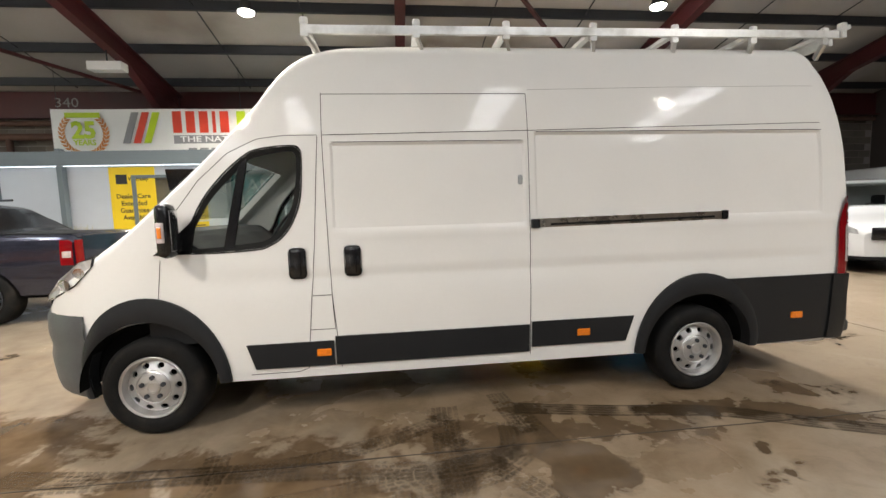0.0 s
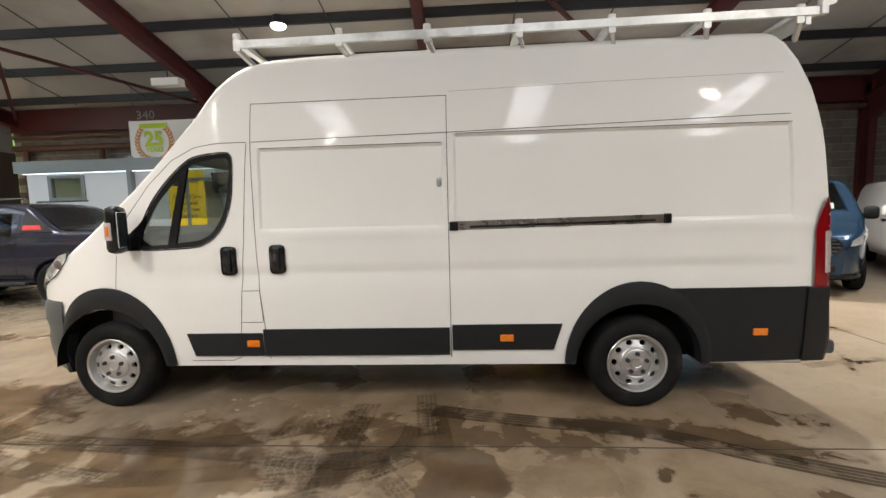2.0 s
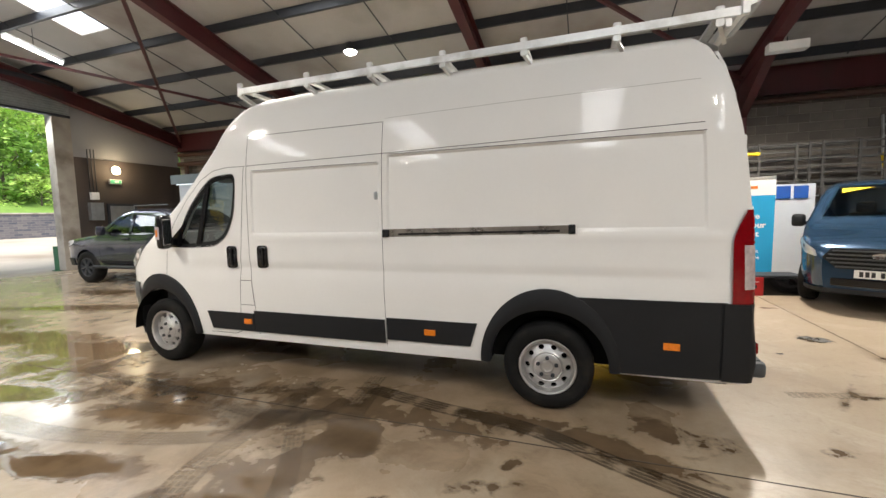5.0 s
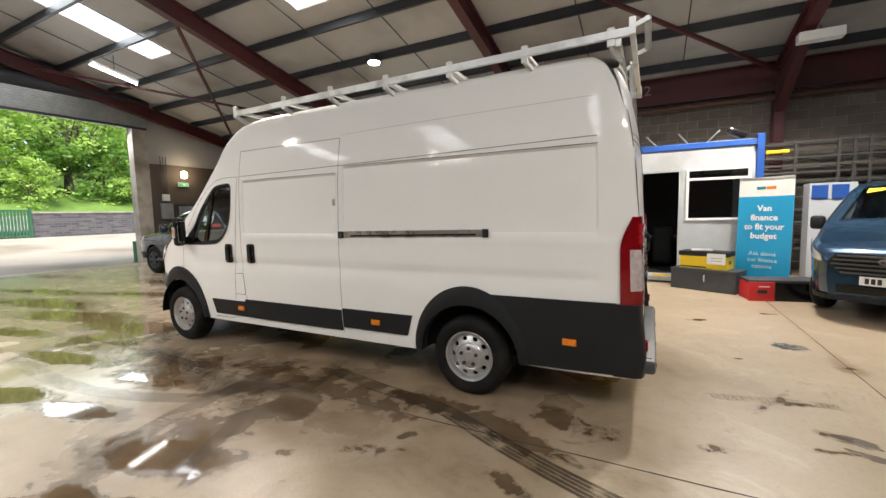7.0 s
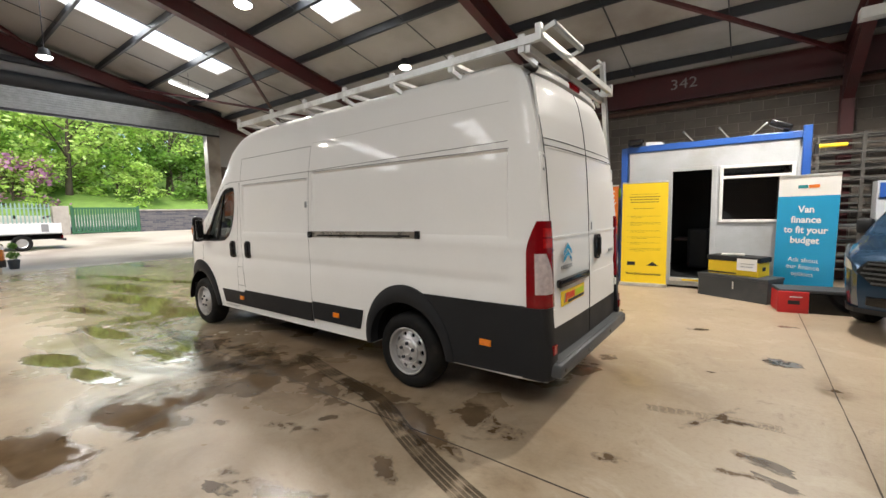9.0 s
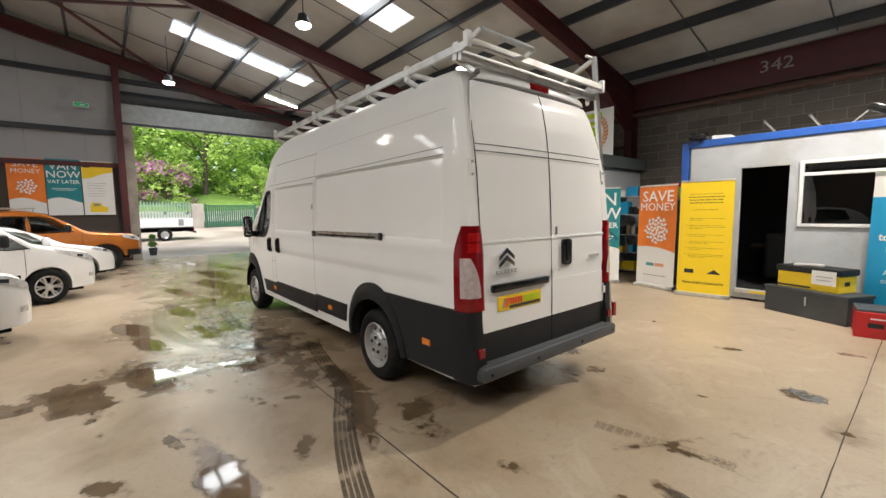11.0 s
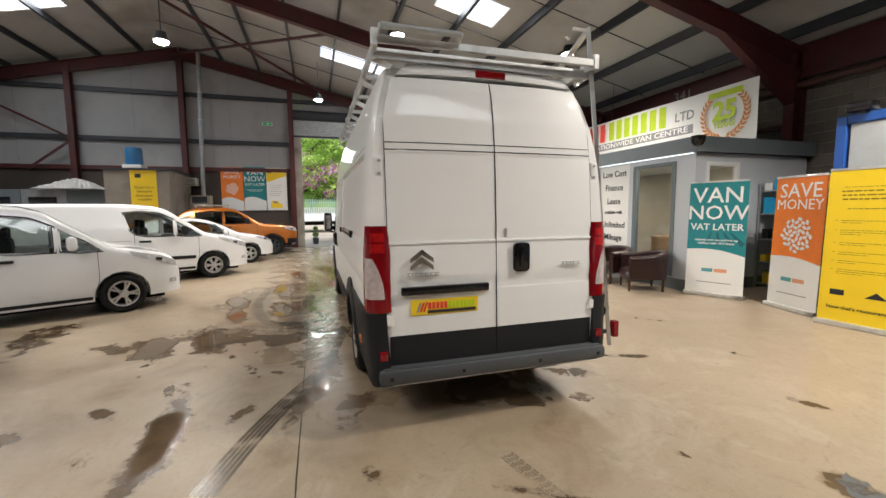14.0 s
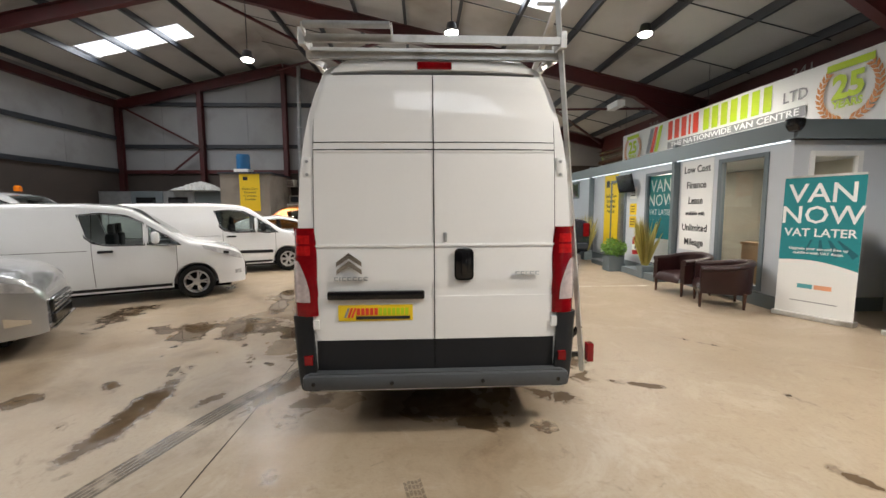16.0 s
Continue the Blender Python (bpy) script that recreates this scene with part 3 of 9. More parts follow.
for y0, y1, z0 in ((SOUTH, -6.12, 3.38), (-6.12, -2.37, 3.38), (-2.37, OPEN_Y0, 3.38), (OPEN_Y0, OPEN_Y1 + 0.5, 5.55), (OPEN_Y1 + 0.5, NORTH, 3.7)):
    bm = bmesh.new()
    gable_panel(bm, y0 + 0.006, y1 - 0.006, z0 + 0.004)
    part("sheeting", bm, WALL_LINER, wall_west)
for y in (-8.0, -4.2, -1.4, -0.7, 0.8):
    part("sheet_joint", boxm(WEST - 0.045, WEST - 0.03, y - 0.02, y + 0.02, 3.4, roof_z(y) - 0.1), material("shadow_grey_joint", (0.3, 0.3, 0.3), 0.7), wall_west)
for z in (3.42, 4.57, 6.45):
    for y0, y1 in ((SOUTH, OPEN_Y0 - 0.3),) if z < 6 else ((SOUTH, 6.4),):
        part("girt", boxm(WEST - 0.03, WEST + 0.1, y0, y1, z - 0.08, z + 0.08), RED_STEEL if z < 4 else DARK_STEEL, wall_west)
bm = bmesh.new()
for y in (-9.75, -6.15, -2.4, 1.75):
    ibeam(bm, (WEST + 0.22, y, 0), (WEST + 0.22, y, roof_z(y) - 0.4), 0.2, 0.26, (1, 0, 0))
    part("gable_column", bm, RED_STEEL, wall_west)
    bm = bmesh.new()
beam(bm, (WEST + 0.3, -9.6, 6.3), (WEST + 0.3, -6.2, 4.5), 0.06, 0.08)
beam(bm, (WEST + 0.3, -6.2, 4.4), (WEST + 0.3, -7.6, 3.3), 0.06, 0.08)
part("brace", bm, RED_STEEL, wall_west)
for y0, y1 in ((OPEN_Y0 - 0.3, OPEN_Y0), (OPEN_Y1, OPEN_Y1 + 0.5)):
    part("door_jamb", boxm(WEST - 0.3, WEST + 0.05, y0, y1, 0, 5.0, 0.01), CONC_POST, wall_west)
bm = bmesh.new()
for i in range(9):
    z = 4.98 + i * 0.075
    box(bm, WEST - 0.02, WEST + 0.06, OPEN_Y0 - 0.3, OPEN_Y1 + 0.5, z + 0.004, z + 0.071, 0.012)
shutter = tagged(new("roller_shutter"), "rolled-up grey steel roller shutter over the doorway", "roller shutter")
part("slat_curtain", bm, ZINC, shutter)
part("bottom_rail", boxm(WEST - 0.04, WEST + 0.08, OPEN_Y0 - 0.3, OPEN_Y1 + 0.5, 4.9, 4.98, 0.01), DARK_STEEL, shutter)
bm = bmesh.new()
rod(bm, (WEST + 0.05, OPEN_Y0 - 0.35, 5.86), (WEST + 0.05, OPEN_Y1 + 0.55, 5.86), 0.22, seg=20)
part("drum", bm, DARK_STEEL, shutter)

setting(part("wall_south", boxm(WEST, EAST, SOUTH - 0.25, SOUTH, -0.03, 3.38), BROWN_WALL), "dark blockwork of the far side wall", "wall")
south_sheet = new("wall_south_sheeting")
setting(south_sheet, "pale profiled sheeting above the blockwork", "wall")
x = WEST
while x < EAST - 0.1:
    part("sheeting", boxm(x + 0.005, min(x + 2.95, EAST) - 0.005, SOUTH - 0.1, SOUTH - 0.02, 3.38, 6.74), WALL_LINER, south_sheet)
    x += 2.95
for z in (3.45, 4.9):
    part("girt", boxm(WEST, EAST, SOUTH - 0.02, SOUTH + 0.1, z - 0.08, z + 0.08), DARK_STEEL, south_sheet)
part("eaves_beam", boxm(WEST, EAST, SOUTH - 0.02, SOUTH + 0.16, 6.25, 6.55), RED_STEEL, south_sheet)
setting(part("wall_east", boxm(EAST, EAST + 0.25, SOUTH - 0.2, NORTH + 0.2, -0.03, 8.5), BROWN_WALL), "dark end wall behind the camera", "wall")
wall_north = setting(part("wall_north", boxm(WEST, EAST, NORTH + 0.012, NORTH + 0.25, -0.03, 5.2), MORTAR), "concrete blockwork wall", "wall")

# ---- roof and frame ----
SKYLIGHTS = [(-9.75, -8.7, 3.0, 7.15), (-3.85, -2.8, 5.6, 7.15), (-9.75, -8.7, -7.9, -4.4), (-3.85, -2.8, -7.9, -4.4), (2.3, 3.35, -7.9, -3.2), (8.4, 9.45, -7.9, -3.2), (8.4, 9.45, 3.0, 7.15)]
ceiling = bmesh.new()
xs = sorted({WEST - 0.3, EAST + 0.3, *[v for s in SKYLIGHTS for v in s[:2]]})
ys = sorted({SOUTH - 0.3, RIDGE_Y, NORTH + 0.3, *[v for s in SKYLIGHTS for v in s[2:]]})
for x0, x1 in zip(xs, xs[1:]):
    for y0, y1 in zip(ys, ys[1:]):
        if any(s[0] <= (x0 + x1) / 2 <= s[1] and s[2] <= (y0 + y1) / 2 <= s[3] for s in SKYLIGHTS):
            continue
        slab(ceiling, [(x0, y0, roof_z(y0)), (x1, y0, roof_z(y0)), (x1, y1, roof_z(y1)), (x0, y1, roof_z(y1))], (0, 0, 0.1))
setting(part("ceiling", ceiling, ROOF_LINER), "white-lined pitched roof underside", "ceiling")
for i, (x0, x1, y0, y1) in enumerate(SKYLIGHTS):
    bm = bmesh.new()
    slab(bm, [(x0, y0, roof_z(y0) + 0.03), (x1, y0, roof_z(y0) + 0.03), (x1, y1, roof_z(y1) + 0.03), (x0, y1, roof_z(y1) + 0.03)], (0, 0, 0.006))
    o = setting(part("rooflight", bm, TRANSLUCENT), "milky translucent rooflight sheet", "rooflight")
    o.visible_shadow = False
    d = bpy.data.lights.new("rooflight_daylight", "AREA")
    d.shape, d.size, d.size_y, d.energy, d.color = "RECTANGLE", x1 - x0, y1 - y0, (30 if y0 < 0 else 24 if x0 > 8 else 22) * (y1 - y0), (0.93, 0.97, 1.0)
    o = new("rooflight_daylight", d)
    ym = (y0 + y1) / 2
    s = 1 if ym > RIDGE_Y else -1
    o.matrix_world = pose((x0 + x1) / 2, ym, roof_z(ym) + 0.01, -s * math.degrees(math.atan(PITCH)), 0, 0)

roof_frame = setting(new("roof_frame"), "oxide-red steel portal frames with dark grey purlins", "roof frame")
PORTALS = [WEST + 0.25, -6.1, 0.0, 6.1, 12.2]
for px in PORTALS:
    for y0, y1 in ((RIDGE_Y, NORTH - 0.1), (SOUTH + 0.1, RIDGE_Y)):
        bm = bmesh.new()
        ibeam(bm, (px, y0, roof_z(y0) - 0.42), (px, y1, roof_z(y1) - 0.42), 0.2, 0.42)
        part("rafter", bm, RED_STEEL, roof_frame)
    if px > WEST + 1:
        bm = bmesh.new()
        slab(bm, [(px - 0.09, NORTH - 0.3, roof_z(NORTH) - 0.6), (px - 0.09, NORTH - 0.3, roof_z(NORTH) - 1.35), (px - 0.09, NORTH - 2.4, roof_z(NORTH - 2.4) - 0.62)], (0.18, 0, 0))
        part("haunch", bm, RED_STEEL, roof_frame)
        bm = bmesh.new()
        ibeam(bm, (px, NORTH - 0.2, 0), (px, NORTH - 0.2, roof_z(NORTH) - 0.3), 0.2, 0.36, (0, 1, 0))
        part("column", bm, RED_STEEL, roof_frame)
        bm = bmesh.new()
        ibeam(bm, (px, SOUTH + 0.25, 0), (px, SOUTH + 0.25, roof_z(SOUTH) - 0.3), 0.2, 0.36, (0, 1, 0))
        part("column", bm, RED_STEEL, roof_frame)
y = NORTH - 0.65
while y > SOUTH:
    if abs(y - RIDGE_Y) > 0.3:
        bm = bmesh.new()
        box(bm, WEST, EAST, y - 0.012, y + 0.012, roof_z(y) - 0.2, roof_z(y) - 0.01)
        box(bm, WEST, EAST, y - 0.04, y + 0.04, roof_z(y) - 0.215, roof_z(y) - 0.2)
        part("purlin", bm, DARK_STEEL, roof_frame)
    y -= 1.42
bm = bmesh.new()
for x0, x1 in zip(PORTALS, PORTALS[1:]):
    for f in (0.33, 0.67):
        xx = x0 + (x1 - x0) * f
        for y0, y1 in ((NORTH - 0.4, RIDGE_Y),):
            rod(bm, (xx, y0, roof_z(y0) - 0.13), (xx, y1, roof_z(y1) - 0.13), 0.014, seg=6)
part("sag_rods", bm, DARK_STEEL, roof_frame)
# eaves beam with a rusty gutter pipe under it
part("eaves_beam", boxm(WEST, EAST, NORTH - 0.06, NORTH + 0.008, 4.32, 5.02), RED_STEEL, roof_frame)
part("beam_flange", boxm(WEST, EAST, NORTH - 0.2, NORTH - 0.06, 4.3, 4.33), RED_STEEL, roof_frame)
for a, b_ in (((-6.1, 12.2), (-12.9, 5.6)), ((-12.9, 12.2), (-6.1, 5.6)), ((6.1, 12.2), (0.0, 5.6)), ((-6.1, -2.6), (-12.9, 3.4)), ((-6.1, 3.4), (-13.0, -2.6))):
    bm = bmesh.new()
    beam(bm, (a[0], a[1], roof_z(a[1]) - 0.5), (b_[0], b_[1], roof_z(b_[1]) - 0.5), 0.07, 0.07)
    part("wind_brace", bm, RED_STEEL, roof_frame)

# bay lights; the last is an added fill lamp, out of view
for i, p in enumerate(LAMP_SPOTS):
    t = thing("bay_lamp", pose(*p), "round LED high-bay lamp hung from the roof, lit", "ceiling lamp", "high-bay lamps")
    bm = bmesh.new()
    lathe(bm, [(0.02, 0.22), (0.1, 0.2), (0.13, 0.06), (0.17, 0.03), (0.17, 0.0), (0.15, 0.0)], 24, pose(0, 0, 0, 90, 0, 0))
    part("housing", bm, DARK_STEEL, t, smooth=0.6)
    bm = bmesh.new()
    lathe(bm, [(0.15, 0.0), (0.14, -0.025), (0.1, -0.05), (0.05, -0.062), (0.001, -0.066)], 24, pose(0, 0, 0, 90, 0, 0))
    part("lens", bm, LAMP_FACE, t, "glowing domed lens", smooth=0.8)
    bm = bmesh.new()
    rod(bm, (0, 0, 0.2), (0, 0, roof_z(p[1]) - p[2] - 0.2), 0.012, seg=6)
    part("hanger", bm, DARK_STEEL, t)

# ---- the white panel van ----
VAN_Y = 3.965
van = thing("panel_van", pose(0, VAN_Y, 0), "white high-roof panel van with dark grey cladding, parked indoors", "van")
HUB_F, HUB_R, TYRE_R = -1.93, 2.105, 0.345
TOPLINE = [(-2.86, 0.78), (-2.8, 0.93), (-2.66, 1.06), (-2.4, 1.22), (-2.1, 1.42), (-2.0, 1.5), (-1.72, 1.77), (-1.46, 2.02), (-1.2, 2.29), (-0.95, 2.56), (-0.82, 2.66), (-0.6, 2.715), (-0.2, 2.735), (2.8, 2.755), (3.25, 2.75), (3.42, 2.715)]
PLAN = [(-2.87, 0.5), (-2.82, 0.6), (-2.7, 0.74), (-2.5, 0.87), (-2.25, 0.955), (-1.95, 1.0), (-1.4, 1.012), (0, 1.015), (2.9, 1.013), (3.2, 1.006), (3.36, 0.99), (3.44, 0.965)]
FLARE = [(0.3, 0.945), (0.4, 0.97), (0.6, 0.985), (0.95, 1.0), (1.1, 1.0), (1.35, 0.995), (1.7, 0.982), (1.95, 0.968), (2.15, 0.944), (2.35, 0.908), (2.5, 0.87), (2.6, 0.835), (2.7, 0.8)]
REAR_EDGE = [(0.4, 3.42), (0.9, 3.42), (1.5, 3.4), (1.9, 3.365), (2.1, 3.335), (2.3, 3.295), (2.5, 3.23), (2.62, 3.17), (2.75, 3.07)]
PANELS = [(-0.66, 0.72, 1.38, 1.985), (0.79, 3.15, 1.395, 2.045)]


def soft_hump(u):
    return 0.5 + 0.5 * math.cos(math.pi * max(-1, min(1, u)))


def press(x, z):
    """Shallow pressings of the side: two framed panels, a ledge and a lower swage."""
    d = 0.0
    for x0, x1, z0, z1 in PANELS:
        e = min(x - x0, x1 - x, z - z0, z1 - z)
        d -= 0.011 * min(1, max(0, e / 0.018))
        if e > 0 and z > 1.78:  # the panels lean in towards their top edge
            d -= 0.009 * ((z - 1.78) / 0.26) ** 1.6 * min(1, e / 0.018)
    if x > -1.75:
        ends = min(1, max(0, (x + 1.75) / 0.5)) * min(1, max(0, (3.2 - x) / 0.15))
        d += 0.006 * soft_hump((z - 1.345) / 0.05) * (1 if x > -0.6 else 0)
        d -= lerp_table(z, [(0.93, 0.0), (1.047, 0.012), (1.062, 0.0135), (1.125, 0.001), (1.16, 0.0)]) * ends
    return d


def van_half(x, z):
    w = smooth_table(x, PLAN) * smooth_table(z, FLARE)
    if x < -1.0 and z > 1.25:  # the screen pillars lean in
        w -= 0.16 * min(1, (z - 1.25) / 1.2) * min(1, max(0, (-1.0 - x) / 0.7))
    return w


def van_side(x, z):
    return van_half(x, z) + press(x, z)


def frange(a, b, n):
    return [a + (b - a) * i / (n - 1) for i in range(n)]


def cover(a, b, step, marks):
    """Even stations with extra ones on the given marks."""
    v = [a + (b - a) * i / round((b - a) / step) for i in range(round((b - a) / step) + 1)]
    v = [q for q in v if all(abs(q - k) > step * 0.3 for k in marks)]
    return sorted(v + [k for k in marks if a <= k <= b])


SIDE_Z = cover(0.34, 2.5, 0.07, [1.0, 1.02, 1.034, 1.047, 1.062, 1.08, 1.1, 1.125, 1.14, 1.16, 1.2, 1.295, 1.32, 1.345, 1.365, 1.38, 1.398, 1.413, 1.967, 1.985, 2.027, 2.045])
VAN_X = cover(-2.87, 3.42, 0.075, [-2.86, -2.84, -2.8, -0.66, -0.642, 0.702, 0.72, 0.79, 0.808, 3.132, 3.15, 3.2, 3.3, 3.36])


def van_ring(x, shrink=0.0, zb=0.34):
    """Half section at x, from the sill over the side to the middle of the roof."""
    zt = smooth_table(x, TOPLINE) - shrink
    r = min(0.13, max(0.08, (zt - zb) * 0.2))
    zs = zt - r
    pts = []
    for z in SIDE_Z:
        zz = zb + (z - SIDE_Z[0]) * min(1.0, (zs - zb) / (SIDE_Z[-1] - SIDE_Z[0])) if zs < SIDE_Z[-1] else z
        pts.append((van_side(x, zz) - shrink, zz))
    if zs > SIDE_Z[-1] + 0.02:
        pts.append((van_half(x, zs) - shrink, zs))
    y0, z0 = pts[-1]
    ry = 0.13 if zt > 2.4 else 0.25
    for k in range(1, 9):
        a = math.pi / 2 * k / 8
        pts.append((y0 - ry * (1 - math.cos(a)), z0 + (zt - z0 - 0.02) * math.sin(a)))
    ye = pts[-1][0]
    for k in (0.75, 0.5, 0.25, 0.0):
        pts.append((ye * k, zt - 0.02 + 0.02 * (1 - k * k)))
    return pts


def rear_shift(z):
    return lerp_table(z, REAR_EDGE) - 3.42


def van_solid(shrink, x0, x1, zb):
    bm = bmesh.new()
    rings = []
    n = len(van_ring(0.0))
    for x in [q for q in VAN_X if x0 <= q <= x1]:
        half = van_ring(x, shrink, zb)
        while len(half) < n:
            half.insert(len(SIDE_Z), half[len(SIDE_Z) - 1])
        ring = []
        for y, z in half:
            s = min(1, max(0, (x - 2.9) / 0.52)) ** 1.5 * rear_shift(z)
            ring.append((x + s, -y, z))
        for y, z in half[-2::-1]:
            s = min(1, max(0, (x - 2.9) / 0.52)) ** 1.5 * rear_shift(z)
            ring.append((x + s, y, z))
        rings.append([bm.verts.new(p) for p in ring])
    for a, b in zip(rings, rings[1:]):
        for i in range(len(a) - 1):
            bm.faces.new((a[i], a[i + 1], b[i + 1], b[i]))
        bm.faces.new((a[-1], a[0], b[0], b[-1]))
    bm.faces.new(rings[0][::-1])
    for i in range(len(rings[-1]) // 2):
        q = [rings[-1][i], rings[-1][i + 1], rings[-1][-2 - i], rings[-1][-1 - i]]
        if len(set(q)) > 2:
            bm.faces.new(list(dict.fromkeys(q)))
    bmesh.ops.remove_doubles(bm, verts=bm.verts[:], dist=0.0005)
    bmesh.ops.recalc_face_normals(bm, faces=bm.faces[:])
    return bm


body = part("body", van_solid(0.0, -2.9, 3.5, 0.34), VAN_WHITE, van)
WIN = [(-1.66, 1.27), (-1.62, 1.4), (-1.52, 1.61), (-1.38, 1.78), (-1.24, 1.9), (-1.14, 1.945), (-0.93, 1.965), (-0.87, 1.945), (-0.855, 1.87), (-0.875, 1.62), (-0.93, 1.46), (-1.0, 1.36), (-1.08, 1.305), (-1.2, 1.275)]


def rounded(pts, n=4):
    """A closed outline through the given points, smoothed between them."""
    out = []
    for i in range(len(pts)):
        a, b, c, d = (Vector(pts[(i + k) % len(pts)]) for k in (-1, 0, 1, 2))
        for k in range(n):
            t = k / n
            p = 0.5 * (2 * b + (c - a) * t + (2 * a - 5 * b + 4 * c - d) * t * t + (3 * b - a - 3 * c + d) * t ** 3)
            out.append((p.x, p.y))
    return out


WIN = rounded(WIN)
cuts = []
bm = van_solid(0.07, -2.0, -0.62, 0.6)
cuts.append(cutter(bm))
bm = bmesh.new()
slab(bm, [(x, -1.3, z) for x, z in WIN], (0, 2.6, 0))
cuts.append(cutter(bm))
for hx in (HUB_F, HUB_R):
    for s in (-1, 1):
        bm = bmesh.new()
        rod(bm, (hx, s * 0.62, TYRE_R + 0.0), (hx, s * 1.2, TYRE_R + 0.0), 0.455, seg=40)
        box(bm, hx - 0.43, hx + 0.43, min(s * 0.62, s * 1.2), max(s * 0.62, s * 1.2), 0.2, TYRE_R)
        bm2 = bmesh.new()
        pts = [(hx + 0.455 * math.cos(a), TYRE_R + 0.455 * math.sin(a)) for a in frange(0, math.pi, 25)]
        pts = [(hx + 0.455, 0.2)] + pts + [(hx - 0.455, 0.2)]
        bm.free()
        slab(bm2, [(x, s * 0.62, z) for x, z in pts], (0, s * 0.6, 0))
        cuts.append(cutter(bm2))
# windscreen opening, cut square to the raked screen
bm = bmesh.new()
slab(bm, [(-2.35, -0.82, 1.58), (-2.35, 0.82, 1.58), (-1.72, 0.74, 2.2), (-1.72, -0.74, 2.2)], (0.62, 0, -0.6))
cuts.append(cutter(bm))
for c in cuts:
    c.parent = van
carve(body, cuts)

bm = quad((-2.0, -0.84, 1.49), (-2.0, 0.84, 1.49), (-1.42, 0.77, 2.05), (-1.42, -0.77, 2.05))
o = part("windscreen", bm, CAB_GLASS, van, "clear laminated windscreen")
o.visible_shadow = False
for s in (-1, 1):
    bm = bmesh.new()
    f = bm.faces.new([bm.verts.new((x, s * (van_side(x, z) - 0.022), z)) for x, z in WIN])
    o = part("door_window", bm, CAB_GLASS, van, "clear side window with a black surround")
    o.visible_shadow = False
    # black surround and the quarter-light bar
    bm = bmesh.new()
    c = Vector((-1.2, 1.6))
    n = len(WIN)
    ring_o = [Vector(p) + (Vector(p) - c).normalized() * 0.012 for p in WIN]
    ring_i = [Vector(p) - (Vector(p) - c).normalized() * 0.042 for p in WIN]
    vo = [bm.verts.new((p.x, s * (van_side(p.x, p.y) + 0.004), p.y)) for p in ring_o]
    vi = [bm.verts.new((p.x, s * (van_side(p.x, p.y) - 0.016), p.y)) for p in ring_i]
    for i in range(n):
        j = (i + 1) % n
        bm.faces.new((vo[i], vo[j], vi[j], vi[i]) if s < 0 else (vo[j], vo[i], vi[i], vi[j]))
    part("window_seal", bm, GAP, van, smooth=0.6)
    bm = bmesh.new()
    slab(bm, [(x, s * (van_half(x, 1.1) - 0.125), z) for x, z in ((-1.95, 0.62), (-0.7, 0.62), (-0.7, 1.2), (-1.1, 1.27), (-1.7, 1.27), (-1.95, 1.2))], (0, s * 0.05, 0))
    part("door_trim", bm, CAB_DARK, van, "dark inner door trim")
    bm = bmesh.new()
    slab(bm, [(x, s * (van_side(x, z) - 0.03), z) for x, z in ((-1.395, 1.275), (-1.33, 1.275), (-1.215, 1.91), (-1.272, 1.88))], (0, s * 0.022, 0))
    part("window_divider", bm, GLOSS_BLACK, van)
    bm = bmesh.new()
    slab(bm, [(x, s * (van_side(x, z) - 0.004), z) for x, z in ((-1.84, 1.255), (-1.6, 1.255), (-1.56, 1.52), (-1.62, 1.45))], (0, s * 0.012, 0))
    part("mirror_sail", bm, GLOSS_BLACK, van)


def on_side(x, z, out, s):
    return (x, s * (van_side(x, z) + out), z)


def seam(pts, s, width=0.0045, out=0.0018, step=0.02):
    """A dark panel gap, or a ledge's drawn shade, that follows the side."""
    bm = bmesh.new()
    fine = []
    for (a, b), (c, d) in zip(pts, pts[1:]):
        k = max(1, round(math.hypot(c - a, d - b) / step))
        fine += [Vector((a + (c - a) * i / k, b + (d - b) * i / k)) for i in range(k)]
    fine.append(Vector(pts[-1]))
    rows = []
    for i, p in enumerate(fine):
        t = (fine[min(i + 1, len(fine) - 1)] - fine[max(i - 1, 0)]).normalized()
        nrm = Vector((-t.y, t.x)) * width / 2
        rows.append([on_side(p.x + nrm.x * k, p.y + nrm.y * k, out, s) for k in (-1, 1)])
    sheet(bm, rows)
    return bm


SEAMS = [
    [(-1.83, 0.97), (-1.8, 1.22)],
    [(-1.8, 1.3), (-1.72, 1.52), (-1.55, 1.75), (-1.35, 1.93), (-1.15, 2.02), (-0.95, 2.04), (-0.74, 2.04), (-0.79, 1.3), (-0.82, 1.0), (-0.86, 0.62), (-0.88, 0.41), (-0.95, 0.385), (-1.28, 0.385)],
    [(-0.71, 2.33), (-0.71, 2.03), (-0.7, 1.44), (-0.69, 0.95), (-0.67, 0.66), (-0.65, 0.4)],
    [(-0.71, 2.325), (0.745, 2.33)],
    [(0.745, 2.33), (0.745, 0.4)],
    [(-0.71, 2.04), (0.745, 2.06)],
    [(0.745, 2.06), (3.12, 2.105)],
    # the next two draw the pressed panels' top ledge shade as dark strips
    [(-0.645, 1.99), (0.705, 1.99)],
    [(0.805, 2.05), (3.13, 2.05)],
    [(-0.82, 0.935), (-0.69, 0.935), (-0.68, 0.69), (-0.855, 0.69)],
    [(-1.83, 0.97), (-1.815, 0.9), (-1.8, 0.86)],
]
ROOF_JOINT = [(0.76, 2.36), (1.9, 2.385), (3.1, 2.4)]
